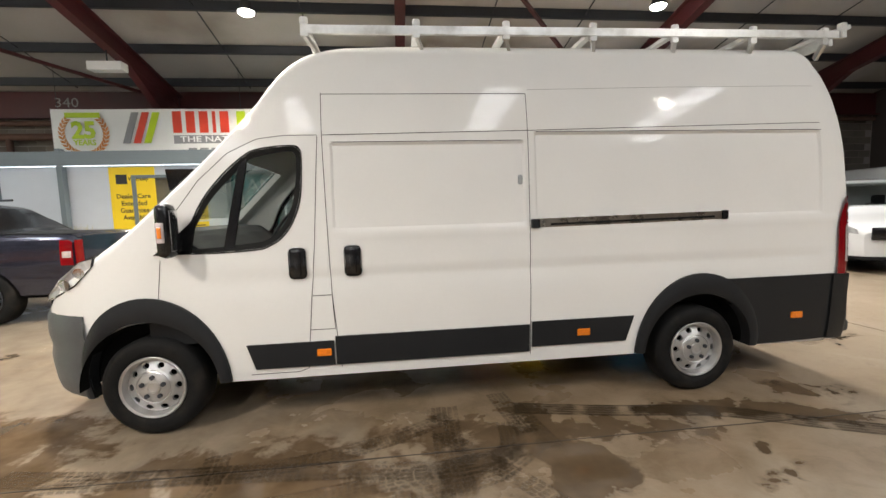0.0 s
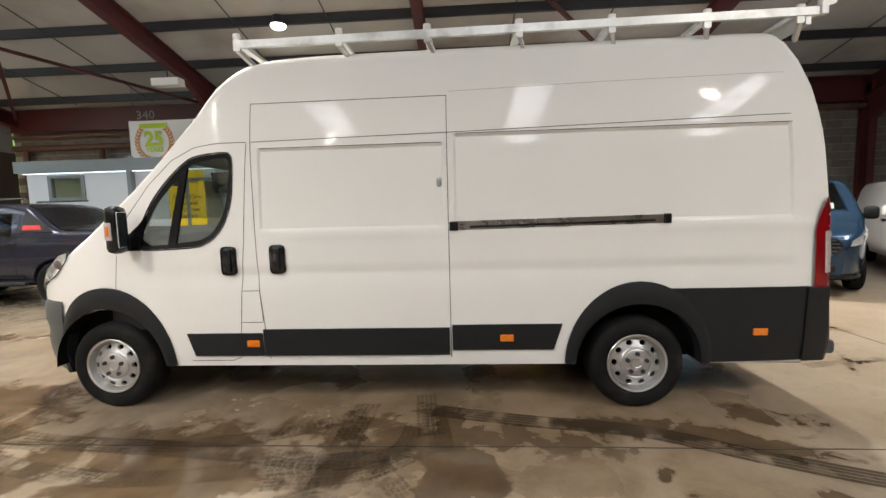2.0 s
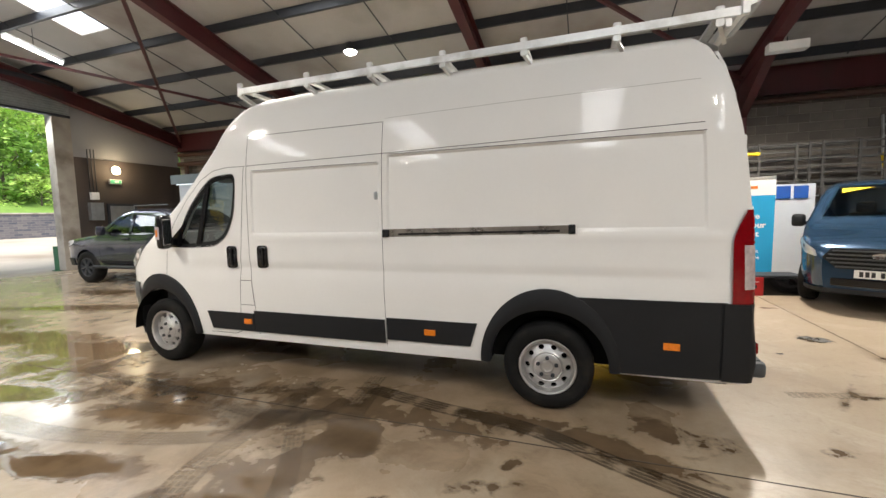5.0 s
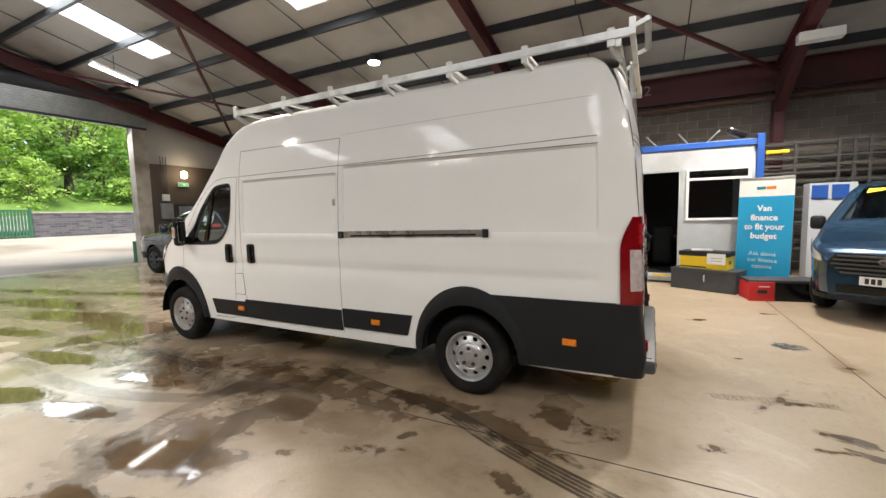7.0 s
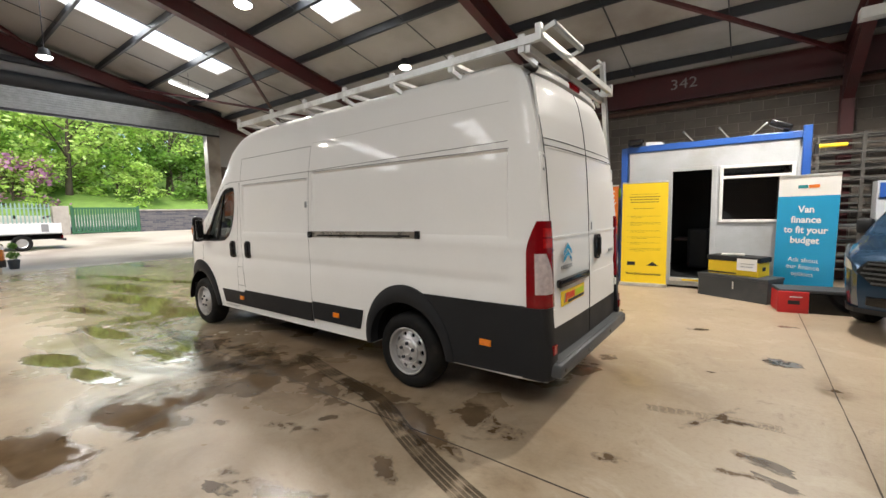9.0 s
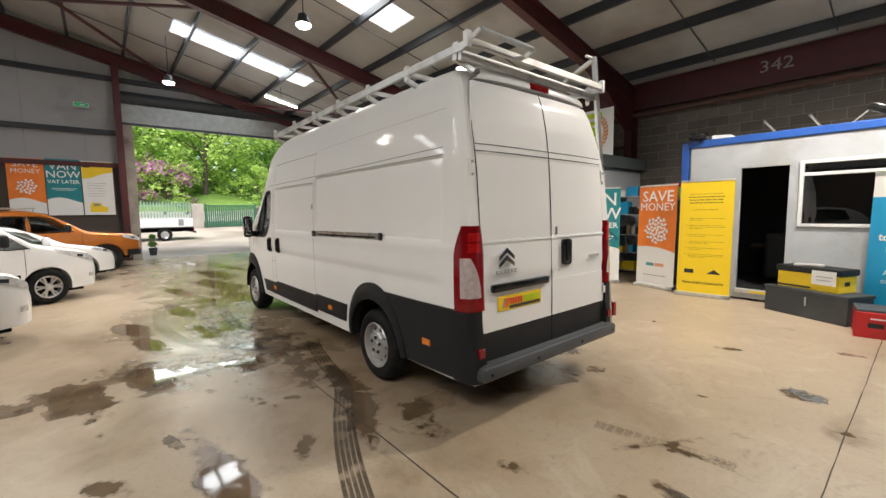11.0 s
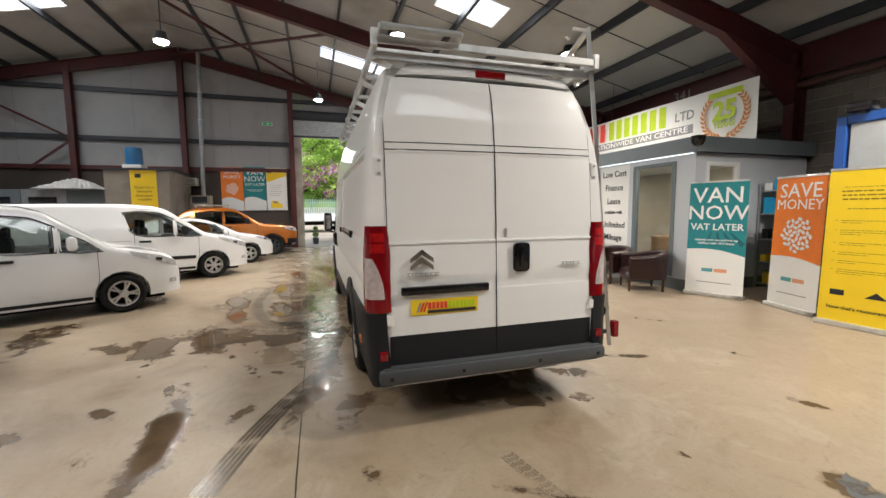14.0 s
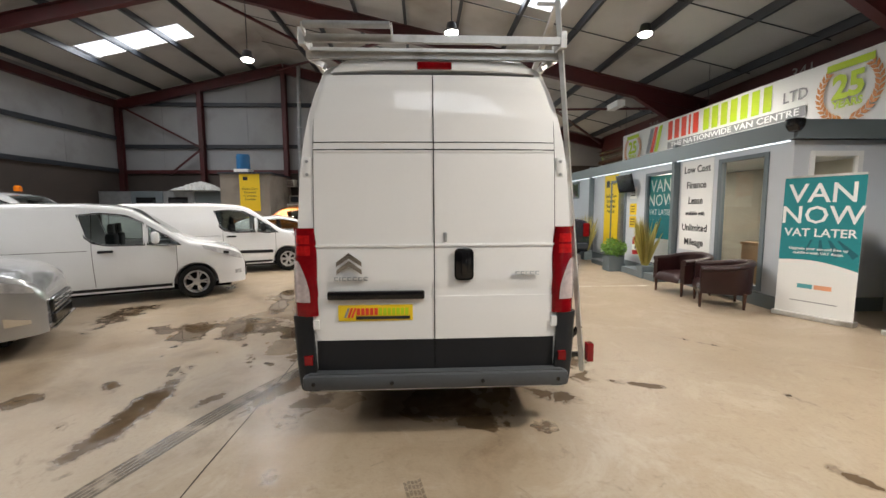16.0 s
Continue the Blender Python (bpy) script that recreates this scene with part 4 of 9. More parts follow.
for s in (-1, 1):
    for pts in SEAMS:
        part("panel_gap", seam(pts, s), GAP, van)
    part("roof_joint", seam(ROOF_JOINT, s, 0.004, 0.0012), material("faint_paint_joint", (0.45, 0.44, 0.42), 0.6), van)
    bm = bmesh.new()
    rows = [[on_side(x, z, -0.001, s) for z in (0.345, 0.362, 0.378)] for x in frange(-1.3, 1.62, 40)]
    sheet(bm, rows)


def clad(outline_rows, out, s, back=0.05):
    """A moulded cover laid on the side: rows of (x, z), raised by out, with turned-in edges."""
    bm = bmesh.new()
    rows = [[Vector(on_side(x, z, out, s)) for x, z in r] for r in outline_rows]
    vs = sheet(bm, rows)
    rim = [vs[0][i] for i in range(len(vs[0]))] + [r[-1] for r in vs[1:]] + vs[-1][-2::-1] + [r[0] for r in vs[-2:0:-1]]
    low = [bm.verts.new(v.co - Vector((0, s * back, 0))) for v in rim]
    for i in range(len(rim)):
        j = (i + 1) % len(rim)
        bm.faces.new((rim[j], rim[i], low[i], low[j]))
    bmesh.ops.recalc_face_normals(bm, faces=bm.faces[:])
    return bm


def strip_rows(x0, x1, lo, hi, n, cut0=0.0, cut1=0.0):
    rows = []
    for k in range(4):
        f = k / 3
        z = lo + (hi - lo) * f
        a, b = x0 + cut0 * (1 - f), x1 - cut1 * (1 - f)
        rows.append([(x, z) for x in frange(a, b, n)])
    return rows


for s in (-1, 1):
    part("side_strip", clad(strip_rows(-1.29, -0.695, 0.425, 0.605, 10, cut0=0.05), 0.012, s), CLAD, van, smooth=0.5)
    part("side_strip", clad(strip_rows(-0.685, 0.735, 0.425, 0.635, 20), 0.014, s), CLAD, van, smooth=0.5)
    part("side_strip", clad(strip_rows(0.755, 1.56, 0.46, 0.655, 12, cut1=0.06), 0.012, s), CLAD, van, smooth=0.5)
    # wheel arch covers
    for hx, a0, a1, dz in ((HUB_F, 0.0, 1.0, 0.0), (HUB_R, 0.0, 1.0, 0.0)):
        rows = []
        for k in range(5):
            r = 0.445 + (0.605 - 0.445) * k / 4
            row = []
            for a in frange(-0.02 * math.pi, (1.07 if hx < 0 else 1.02) * math.pi, 33):
                z = TYRE_R + 0.01 + r * math.sin(a) * (1.0 if hx > 0 else 1.02)
                x = hx + r * math.cos(a) * (0.86 if k == 4 else 0.86 + 0.14 * (4 - k) / 4)
                row.append((x, max(0.26 if x < HUB_F else 0.35, z)))
            rows.append(row)
        bm = bmesh.new()
        rs = [[Vector(on_side(x, z, (0.03, 0.04, 0.038, 0.03, 0.02)[k], s)) for x, z in r] for k, r in enumerate(rows)]
        rs.insert(0, [p - Vector((0, s * 0.09, 0)) for p in rs[0]])
        rs.append([p - Vector((0, s * 0.03, 0)) for p in rs[-1]])
        sheet(bm, rs)
        bmesh.ops.recalc_face_normals(bm, faces=bm.faces[:])
        part("wheel_arch", bm, CLAD, van, smooth=0.9)
    # rear quarter cover
    rows = []
    for k in range(6):
        z = 0.35 + (0.905 - 0.35) * k / 5
        x0 = HUB_R + 0.516 * math.sqrt(1 - ((z - 0.355) / 0.6) ** 2) - 0.03
        rows.append([(x, z + 0.02 * (1 - k / 5) * (x - 2.5)) for x in frange(x0, 3.27, 12)])
    part("rear_quarter_cover", clad(rows, 0.015, s, 0.06), CLAD, van, smooth=0.5)
    for x, z, w in ((-0.765, 0.525, 0.05), (1.155, 0.553, 0.05), (2.945, 0.583, 0.052)):
        bm = bmesh.new()
        y = s * (van_side(x, z) + 0.012)
        box(bm, x - w, x + w, min(y, y + s * 0.012), max(y, y + s * 0.012), z - 0.026, z + 0.026, 0.006)
        part("side_marker", bm, ORANGE_LENS, van, "small orange reflector lamp")
    for x, z in ((-0.91, 1.165), (-0.535, 1.17)):
        bm = bmesh.new()
        y = van_side(x, z)
        box(bm, x - 0.06, x + 0.06, -0.02, 0.016, z - 0.108, z + 0.108, 0.03)
        for v in bm.verts:
            v.co.y = s * (y + v.co.y)
        bmesh.ops.recalc_face_normals(bm, faces=bm.faces[:])
        h = part("door_handle", bm, GLOSS_BLACK, van, "black pull handle in a recess", smooth=0.7)
        bm = bmesh.new()
        box(bm, x - 0.026, x + 0.026, 0.01, 0.042, z - 0.088, z + 0.088, 0.012)
        for v in bm.verts:
            v.co.y = s * (y + v.co.y)
        bmesh.ops.recalc_face_normals(bm, faces=bm.faces[:])
        part("grip", bm, GLOSS_BLACK, h, smooth=0.7)
# sliding door rail and lock on the near side, rail on the far side too
for s in (-1, 1):
    y = s * (van_side(1.5, 1.4))
    bm = bmesh.new()
    slab(bm, [(0.755, y + s * 0.012, 1.355), (2.28, y + s * 0.012, 1.375), (2.28, y + s * 0.012, 1.435), (0.755, y + s * 0.012, 1.42)], (0, -s * 0.03, 0))
    rail = part("slide_rail", bm, RAIL_METAL, van, "bright metal sliding door rail")
    bm = bmesh.new()
    slab(bm, [(0.9, y + s * 0.016, 1.37), (2.2, y + s * 0.016, 1.387), (2.2, y + s * 0.016, 1.402), (0.9, y + s * 0.016, 1.385)], (0, -s * 0.01, 0))
    part("rail_slot", bm, GAP, rail)
    bm = bmesh.new()
    box(bm, 0.752, 0.815, min(y, y + s * 0.03), max(y, y + s * 0.03), 1.352, 1.418, 0.006)
    part("rail_carrier", bm, GLOSS_BLACK, rail)
    bm = bmesh.new()
    box(bm, 2.26, 2.31, min(y, y + s * 0.024), max(y, y + s * 0.024), 1.37, 1.44, 0.006)
    part("rail_stop", bm, GLOSS_BLACK, rail)
    bm = bmesh.new()
    y = van_side(0.69, 1.71)
    box(bm, 0.665, 0.7, -0.01, 0.014, 1.672, 1.742, 0.012)
    for v in bm.verts:
        v.co.y = s * (y + v.co.y)
    bmesh.ops.recalc_face_normals(bm, faces=bm.faces[:])
    part("deadlock", bm, ZINC, van, "small metal deadlock plate", smooth=0.7)

# front bumper, bonnet seam, headlamps, grille
bm = bmesh.new()
rows = []
for z, out in ((0.24, -0.02), (0.27, 0.004), (0.34, 0.018), (0.42, 0.022), (0.5, 0.024), (0.57, 0.012), (0.6, 0.012), (0.68, 0.026), (0.8, 0.02), (0.86, -0.004)):
    row = []
    for k in range(41):
        q = -1 + 2 * k / 40
        a = abs(q)
        x = -2.87 + 0.5 * max(0, (a - 0.5) / 0.5) ** 1.3
        yy = a if a < 0.5 else smooth_table(x, PLAN)
        row.append((x - out * max(0, 1 - a), math.copysign(yy * smooth_table(z, FLARE) + (out if a > 0.5 else out * a * 2), q), z))
    rows.append(row)
sheet(bm, rows)
bmesh.ops.recalc_face_normals(bm, faces=bm.faces[:])
part("front_bumper", bm, BUMPER, van, "pale worn grey plastic bumper", smooth=0.8)
part("grille", boxm(-2.885, -2.84, -0.5, 0.5, 0.87, 0.95, 0.01), GLOSS_BLACK, van)
for s in (-1, 1):
    bm = bmesh.new()
    P = [(-2.76, 0.92), (-2.6, 0.97), (-2.4, 1.06), (-2.24, 1.2), (-2.22, 1.27), (-2.34, 1.245), (-2.55, 1.13), (-2.72, 1.0)]
    vs = [bm.verts.new(on_side(x, min(z, smooth_table(x, TOPLINE) - 0.03), 0.008, s)) for x, z in P]
    bm.faces.new(vs if s < 0 else vs[::-1])
    hl = part("headlamp", bm, HEADLAMP, van, "large swept-back clear headlamp")
    bm = bmesh.new()
    ring = [(a, b) for a, b in P]
    cx_, cz_ = sum(p[0] for p in P) / len(P), sum(p[1] for p in P) / len(P)
    inner = [(cx_ + (a - cx_) * 0.9, cz_ + (b - cz_) * 0.86) for a, b in P]
    lift = lambda a, b, o: on_side(a, min(b, smooth_table(a, TOPLINE) - 0.03), o, s)
    vo, vi = [bm.verts.new(lift(a, b, 0.0095)) for a, b in ring], [bm.verts.new(lift(a, b, 0.0105)) for a, b in inner]
    for k in range(len(P)):
        j = (k + 1) % len(P)
        bm.faces.new((vo[k], vo[j], vi[j], vi[k]))
    part("lamp_rim", bm, GLOSS_BLACK, hl)
    for a, b, r in ((-2.5, 1.065, 0.06), (-2.36, 1.15, 0.05)):
        bm = bmesh.new()
        bm.faces.new([bm.verts.new(lift(a + r * math.cos(q), b + 0.7 * r * math.sin(q), 0.012)) for q in (math.tau * i / 14 for i in range(14))])
        part("reflector_bowl", bm, CHROME, hl)

# mirrors
for s in (-1, 1):
    bm = bmesh.new()
    y = s * (van_side(-1.75, 1.4))
    box(bm, -1.735, -1.64, min(y + s * 0.06, y + s * 0.2), max(y + s * 0.06, y + s * 0.2), 1.245, 1.595, 0.042)
    mir = part("wing_mirror", bm, GLOSS_BLACK, van, "tall black door mirror", smooth=0.8)
    bm = bmesh.new()
    beam(bm, (-1.66, y - s * 0.03, 1.3), (-1.66, y + s * 0.09, 1.32), 0.08, 0.07)
    part("mirror_arm", bm, GLOSS_BLACK, mir)
    bm = bmesh.new()
    box(bm, -1.72, -1.67, min(y + s * 0.17, y + s * 0.204), max(y + s * 0.17, y + s * 0.204), 1.345, 1.475, 0.008)
    ind = part("indicator", bm, CLEAR_LENS, mir, "clear indicator lens")
    bm = bmesh.new()
    box(bm, -1.708, -1.682, min(y + s * 0.2, y + s * 0.207), max(y + s * 0.2, y + s * 0.207), 1.375, 1.445, 0.003)
    part("bulb", bm, ORANGE_LENS, ind)
    bm = bmesh.new()
    box(bm, -1.643, -1.636, min(y + s * 0.085, y + s * 0.178), max(y + s * 0.085, y + s * 0.178), 1.29, 1.55, 0.003)
    part("mirror_glass", bm, CHROME, mir)


# wheels
def rim_face(bm, r0, r1, n, hole_a, hole_r, y0, y1):
    """A ring of plate with real oval holes; y runs from y0 at r0 to y1 at r1."""
    K = 16
    rm = (r0 + r1) / 2
    for i in range(n):
        tm, th = math.tau * i / n, math.pi / n
        inner, outer = [], []
        for k in range(K):
            f = math.tau * k / K
            c, sn = math.cos(f), math.sin(f)
            q = 1 / max(abs(c), abs(sn))
            for lst, (da, dr) in ((inner, (hole_a / rm * c, hole_r * sn)), (outer, (th * c * q, (r1 - r0) / 2 * sn * q))):
                rr, aa = rm + dr, tm + da
                yy = y0 + (y1 - y0) * (rr - r0) / (r1 - r0)
                lst.append(bm.verts.new((rr * math.cos(aa), yy, rr * math.sin(aa))))
        deep = [bm.verts.new(v.co + Vector((0, 0.02, 0))) for v in inner]
        for k in range(K):
            j = (k + 1) % K
            bm.faces.new((outer[k], outer[j], inner[j], inner[k]))
            bm.faces.new((inner[k], inner[j], deep[j], deep[k]))
    bmesh.ops.remove_doubles(bm, verts=bm.verts[:], dist=0.0006)


def make_wheel(parent, x, y, s, R, width, rimr, style, rim_mat, z=None, name="wheel"):
    """Tyre and rim, outer face towards s * y."""
    w = new(name)
    w.parent = parent
    w.matrix_local = pose(x, y, R if z is None else z, 0, 0, 0 if s < 0 else 180)
    h = width
    bm = bmesh.new()
    lathe(bm, [(rimr, 0.02), (rimr + 0.012, 0.004), (rimr + 0.04, -0.004), ((R + rimr) / 2 + 0.01, -0.012), (R - 0.035, -0.004), (R - 0.012, 0.014), (R - 0.002, 0.035), (R, h / 2), (R - 0.002, h - 0.035), (R - 0.03, h - 0.005), (rimr, h - 0.02)], 44)
    bmesh.ops.recalc_face_normals(bm, faces=bm.faces[:])
    tyre = part("tyre", bm, RUBBER, w, smooth=0.7)
    bm = bmesh.new()
    lathe(bm, [(rimr + 0.008, -0.002), (rimr + 0.002, -0.008), (rimr - 0.012, -0.002), (rimr - 0.02, 0.02), (rimr - 0.03, 0.05), (rimr - 0.03, h - 0.04)], 44)
    if style == "steel":
        lathe(bm, [(rimr - 0.028, 0.048), (0.182 * rimr / 0.21, 0.042)], 44)
        rim_face(bm, 0.122 * rimr / 0.21, 0.183 * rimr / 0.21, 10, 0.023, 0.019, 0.014, 0.042)
        lathe(bm, [(0.123 * rimr / 0.21, 0.0145), (0.112 * rimr / 0.21, 0.005), (0.104 * rimr / 0.21, 0.009), (0.096 * rimr / 0.21, 0.003), (0.052, 0.001), (0.046, -0.006), (0.032, -0.008), (0.028, -0.005), (0.001, -0.005)], 44)
    else:
        lathe(bm, [(0.07, -0.002), (0.06, -0.008), (0.001, -0.008)], 20)
        nsp = 5 if style == "five" else 6 if style == "six" else 10
        for i in range(nsp):
            a = math.tau * i / nsp
            for da in ((-0.16, 0.16) if nsp < 10 else (0,)):
                p0 = Vector((0.05 * math.cos(a), 0.004, 0.05 * math.sin(a)))
                p1 = Vector(((rimr - 0.015) * math.cos(a + da), 0.006, (rimr - 0.015) * math.sin(a + da)))
                beam(bm, p0, p1, 0.03, 0.03, (0, 1, 0))
    bmesh.ops.recalc_face_normals(bm, faces=bm.faces[:])
    rim = part("rim", bm, rim_mat, w, smooth=0.6)
    for i in range(5 if style == "steel" else 0):
        a = math.tau * i / 5 + 0.3
        c, sn = 0.072 * math.cos(a), 0.072 * math.sin(a)
        bm = bmesh.new()
        rod(bm, (c, 0.006, sn), (c, -0.012, sn), 0.0165, seg=6)
        part("wheel_bolt", bm, DARK_STEEL, w)
    bm = bmesh.new()
    rod(bm, (0, 0.09, 0), (0, 0.12, 0), rimr - 0.032, seg=32)
    part("brake_disc", bm, UNDERSIDE, w)
    return w


for hx in (HUB_F, HUB_R):
    for s in (-1, 1):
        make_wheel(van, hx, s * 0.985, s, TYRE_R, 0.22, 0.211, "steel", STEEL_RIM)
# arch liners, each with a ring of drawn shade, and underbody
bm = bmesh.new()
box(bm, -2.6, 3.3, -0.62, 0.62, 0.28, 0.46)
box(bm, -1.3, 1.5, -0.93, 0.93, 0.325, 0.42)
box(bm, 2.6, 3.3, -0.93, 0.93, 0.325, 0.44)
rod(bm, (HUB_R, -0.8, TYRE_R), (HUB_R, 0.8, TYRE_R), 0.07)
rod(bm, (HUB_F, -0.8, TYRE_R), (HUB_F, 0.8, TYRE_R), 0.05)
part("underbody", bm, UNDERSIDE, van)
for hx in (HUB_F, HUB_R):
    for s in (-1, 1):
        bm = bmesh.new()
        rows = [[(hx + 0.453 * math.cos(a), s * y, TYRE_R + 0.453 * math.sin(a)) for a in frange(0, math.pi, 24)] for y in (0.6, 1.0)]
        sheet(bm, rows)
        slab(bm, [(hx + 0.43 * math.cos(a), s * 0.63, TYRE_R + 0.43 * math.sin(a)) for a in frange(0, math.pi, 24)], (0, -s * 0.01, 0))
        # flat black ring stands in for the well's shade above the tyre
        for k in range(24):
            a0, a1 = math.pi * (k / 24), math.pi * ((k + 1) / 24)
            bm.faces.new([bm.verts.new((hx + r_ * math.cos(a_), s * 0.8, TYRE_R + r_ * math.sin(a_))) for r_, a_ in ((0.356, a0), (0.47, a0), (0.47, a1), (0.356, a1))])
        part("arch_liner", bm, UNDERSIDE, van)

# rear end: frame plane with two doors, lamps, bumper step
REAR_BULGE = [(1.4, 0.0), (1.9, 0.018), (2.3, 0.045), (2.58, 0.075), (2.75, 0.085)]


def rear_x(z, y):
    q = abs(y) / 0.95
    return lerp_table(z, REAR_EDGE) + lerp_table(z, REAR_BULGE) * (1 - min(1, q) ** 4) - 0.012 * q ** 3


def rear_rows(y0, y1, z0, z1, out, ny=8, nz=20, margin=0.08):
    rows = []
    for z in frange(z0, z1, nz):
        lim = van_half(3.42, z) - margin + 0.035
        row = []
        for y in frange(y0, y1, ny):
            yy = max(-lim, min(lim, y))
            row.append((rear_x(z, yy) + out, yy, z))
        rows.append(row)
    return rows


def rear_plate(y0, y1, z0, z1, out, mat, name, thick=0.02, label="", ny=8, nz=20, parent=None, margin=0.08):
    bm = bmesh.new()
    vs = sheet(bm, rear_rows(y0, y1, z0, z1, out, ny, nz, margin))
    rim = vs[0] + [r[-1] for r in vs[1:]] + vs[-1][-2::-1] + [r[0] for r in vs[-2:0:-1]]
    low = [bm.verts.new(v.co - Vector((thick, 0, 0))) for v in rim]
    for i in range(len(rim)):
        j = (i + 1) % len(rim)
        bm.faces.new((rim[j], rim[i], low[i], low[j]))
    bmesh.ops.recalc_face_normals(bm, faces=bm.faces[:])
    return part(name, bm, mat, parent or van, label, smooth=0.5)


rear_plate(-0.84, 0.84, 0.5, 2.59, 0.003, GAP, "door_aperture", 0.004, margin=0.1)
for s in (-1, 1):
    rear_plate(min(s * 0.849, s * 0.855), max(s * 0.849, s * 0.855), 0.9, 2.28, 0.0105, GAP, "door_edge_gap", 0.004, ny=2)
for y0, y1 in ((-0.85, -0.0175), (-0.0105, 0.85)):
    door = rear_plate(y0, y1, 0.72, 1.03, 0.012, VAN_WHITE, "rear_door", 0.02)
    for z0, z1, out in ((1.03, 1.082, 0.007), (1.082, 1.098, 0.0092), (1.098, 1.114, 0.0112), (1.114, 1.13, 0.0132), (1.13, 1.146, 0.0148), (1.146, 1.385, 0.016), (1.385, 1.402, 0.023), (1.402, 2.045, 0.012), (2.045, 2.06, 0.016), (2.063, 2.1125, 0.014), (2.1155, 2.6, 0.012)):
        rear_plate(y0, y1, z0, z1, out, VAN_WHITE, "door_panel", 0.02, parent=door)
    rear_plate(y0, y1, 0.495, 0.717, 0.015, CLAD, "door_kick_panel", 0.02, parent=door)
# upper line is a seam, lower one a step's shade drawn as a dark strip
for z, hz in ((2.0615, 0.004), (2.113, 0.0025)):
    rear_plate(-0.85, 0.85, z - hz, z + hz, 0.0175, GAP, "door_seam", 0.004, nz=2)
rear_plate(-0.0165, -0.0115, 0.5, 2.6, 0.0175, GAP, "door_seam", 0.004, ny=2)
for s in (-1, 1):
    # tall rear lamps wrapping the corner
    def lamp_point(z, u, out=0.0):
        """A point of the lens at height z; u runs from 0 at the door to 5 on the flank."""
        tip = 0.1 * max(0, (z - 1.3) / 0.22) ** 1.5
        fade = max(0, (1.5 - z) / 0.6)
        ye, xr = van_half(3.3, z), rear_x(z, 0.9)
        pts = [(xr + 0.005, ye - 0.165 + 0.3 * tip), (xr + 0.03, ye - 0.15 + 0.3 * tip), (xr + 0.036, ye - 0.08), (xr + 0.018, ye - 0.02), (xr - 0.03, ye + 0.012), (xr - 0.105 + 0.8 * tip - 0.012 * fade, van_half(3.25, z) + 0.015)]
        k = min(int(u), 4)
        f = u - k
        a, b = pts[k], pts[k + 1]
        turn = max(0, min(1, (u - 1.5) / 2.5)) * math.pi / 2
        return (a[0] + (b[0] - a[0]) * f + out * math.cos(turn), s * (a[1] + (b[1] - a[1]) * f + out * math.sin(turn)), z)

    def lens(name, z0, z1, u0, u1, out, mat, parent, label="", n=10):
        """A piece of the lamp's skin between two heights, its sides given as functions of height."""
        bm = bmesh.new()
        sheet(bm, [[lamp_point(z, u, out) for u in frange(u0((z - z0) / (z1 - z0)), u1((z - z0) / (z1 - z0)), 13)] for z in frange(z0, z1, n)])
        bmesh.ops.recalc_face_normals(bm, faces=bm.faces[:])
        return part(name, bm, mat, parent, label, smooth=0.9)

    lamp_ = lens("rear_lamp", 0.9, 1.52, lambda k: 0.0, lambda k: 5.0, 0.0, RED_LENS, van, "tall red rear lamp cluster", 20)
    lens("reversing_lens", 1.0, 1.29, lambda k: 1.55 + 1.3 * k ** 2.2, lambda k: 4.2, 0.004, CLEAR_LENS, lamp_, "clear reversing lens", 12)
    for za, zb_ in ((1.33, 1.395), (1.41, 1.47)):
        lens("brake_lens", za, zb_, lambda k: 1.5, lambda k: 3.2, 0.003, BRAKE_RED, lamp_)
    lens("bezel_rib", 1.3, 1.312, lambda k: 1.1, lambda k: 4.2, 0.005, RED_LENS, lamp_, n=3)
    z = 1.935
    bm = bmesh.new()
    ye = van_half(3.25, z) - 0.075
    box(bm, rear_x(z, 0.9) - 0.03, rear_x(z, 0.9) + 0.016, min(s * (ye - 0.03), s * (ye + 0.035)), max(s * (ye - 0.03), s * (ye + 0.035)), z - 0.075, z + 0.075, 0.014)
    hg = part("door_hinge", bm, VAN_WHITE, van, "white painted door hinge", smooth=0.7)
    for dz in (-0.045, 0.045):
        bm = bmesh.new()
        rod(bm, (rear_x(z, 0.9) + 0.008, s * ye, z + dz), (rear_x(z, 0.9) + 0.022, s * ye, z + dz), 0.011, seg=10)
        part("hinge_bolt", bm, ZINC, hg)
    rear_plate(min(s * 0.83, s * 0.87), max(s * 0.83, s * 0.87), 0.8, 0.87, 0.03, VAN_WHITE, "lower_hinge", 0.03, ny=2, nz=2)
    # bumper ends
    bm = bmesh.new()
    rows = []
    for z in frange(0.36, 0.9, 10):
        o_ = 0.02 + 0.03 * max(0, 1 - abs(z - 0.5) / 0.3)
        ye = van_half(3.2, z)
        xr = lerp_table(z, REAR_EDGE)
        rows.append([(xr - 0.06, s * (ye - 0.13), z), (xr + o_, s * (ye - 0.13), z), (xr + o_, s * (ye - 0.06), z), (xr + o_ - 0.02, s * (ye - 0.01), z), (xr - 0.02, s * (ye + 0.014), z), (xr - 0.17, s * (van_half(3.1, z) + 0.02), z)])
    vs = sheet(bm, rows)
    bm.faces.new(vs[-1])
    bm.faces.new(vs[0][::-1])
    bmesh.ops.recalc_face_normals(bm, faces=bm.faces[:])
    part("bumper_end", bm, CLAD, van, smooth=0.8)
    bm = bmesh.new()
    ye = van_half(3.2, 0.59)
    box(bm, 3.44, 3.475, min(s * (ye - 0.115), s * (ye - 0.055)), max(s * (ye - 0.115), s * (ye - 0.055)), 0.555, 0.625, 0.006)
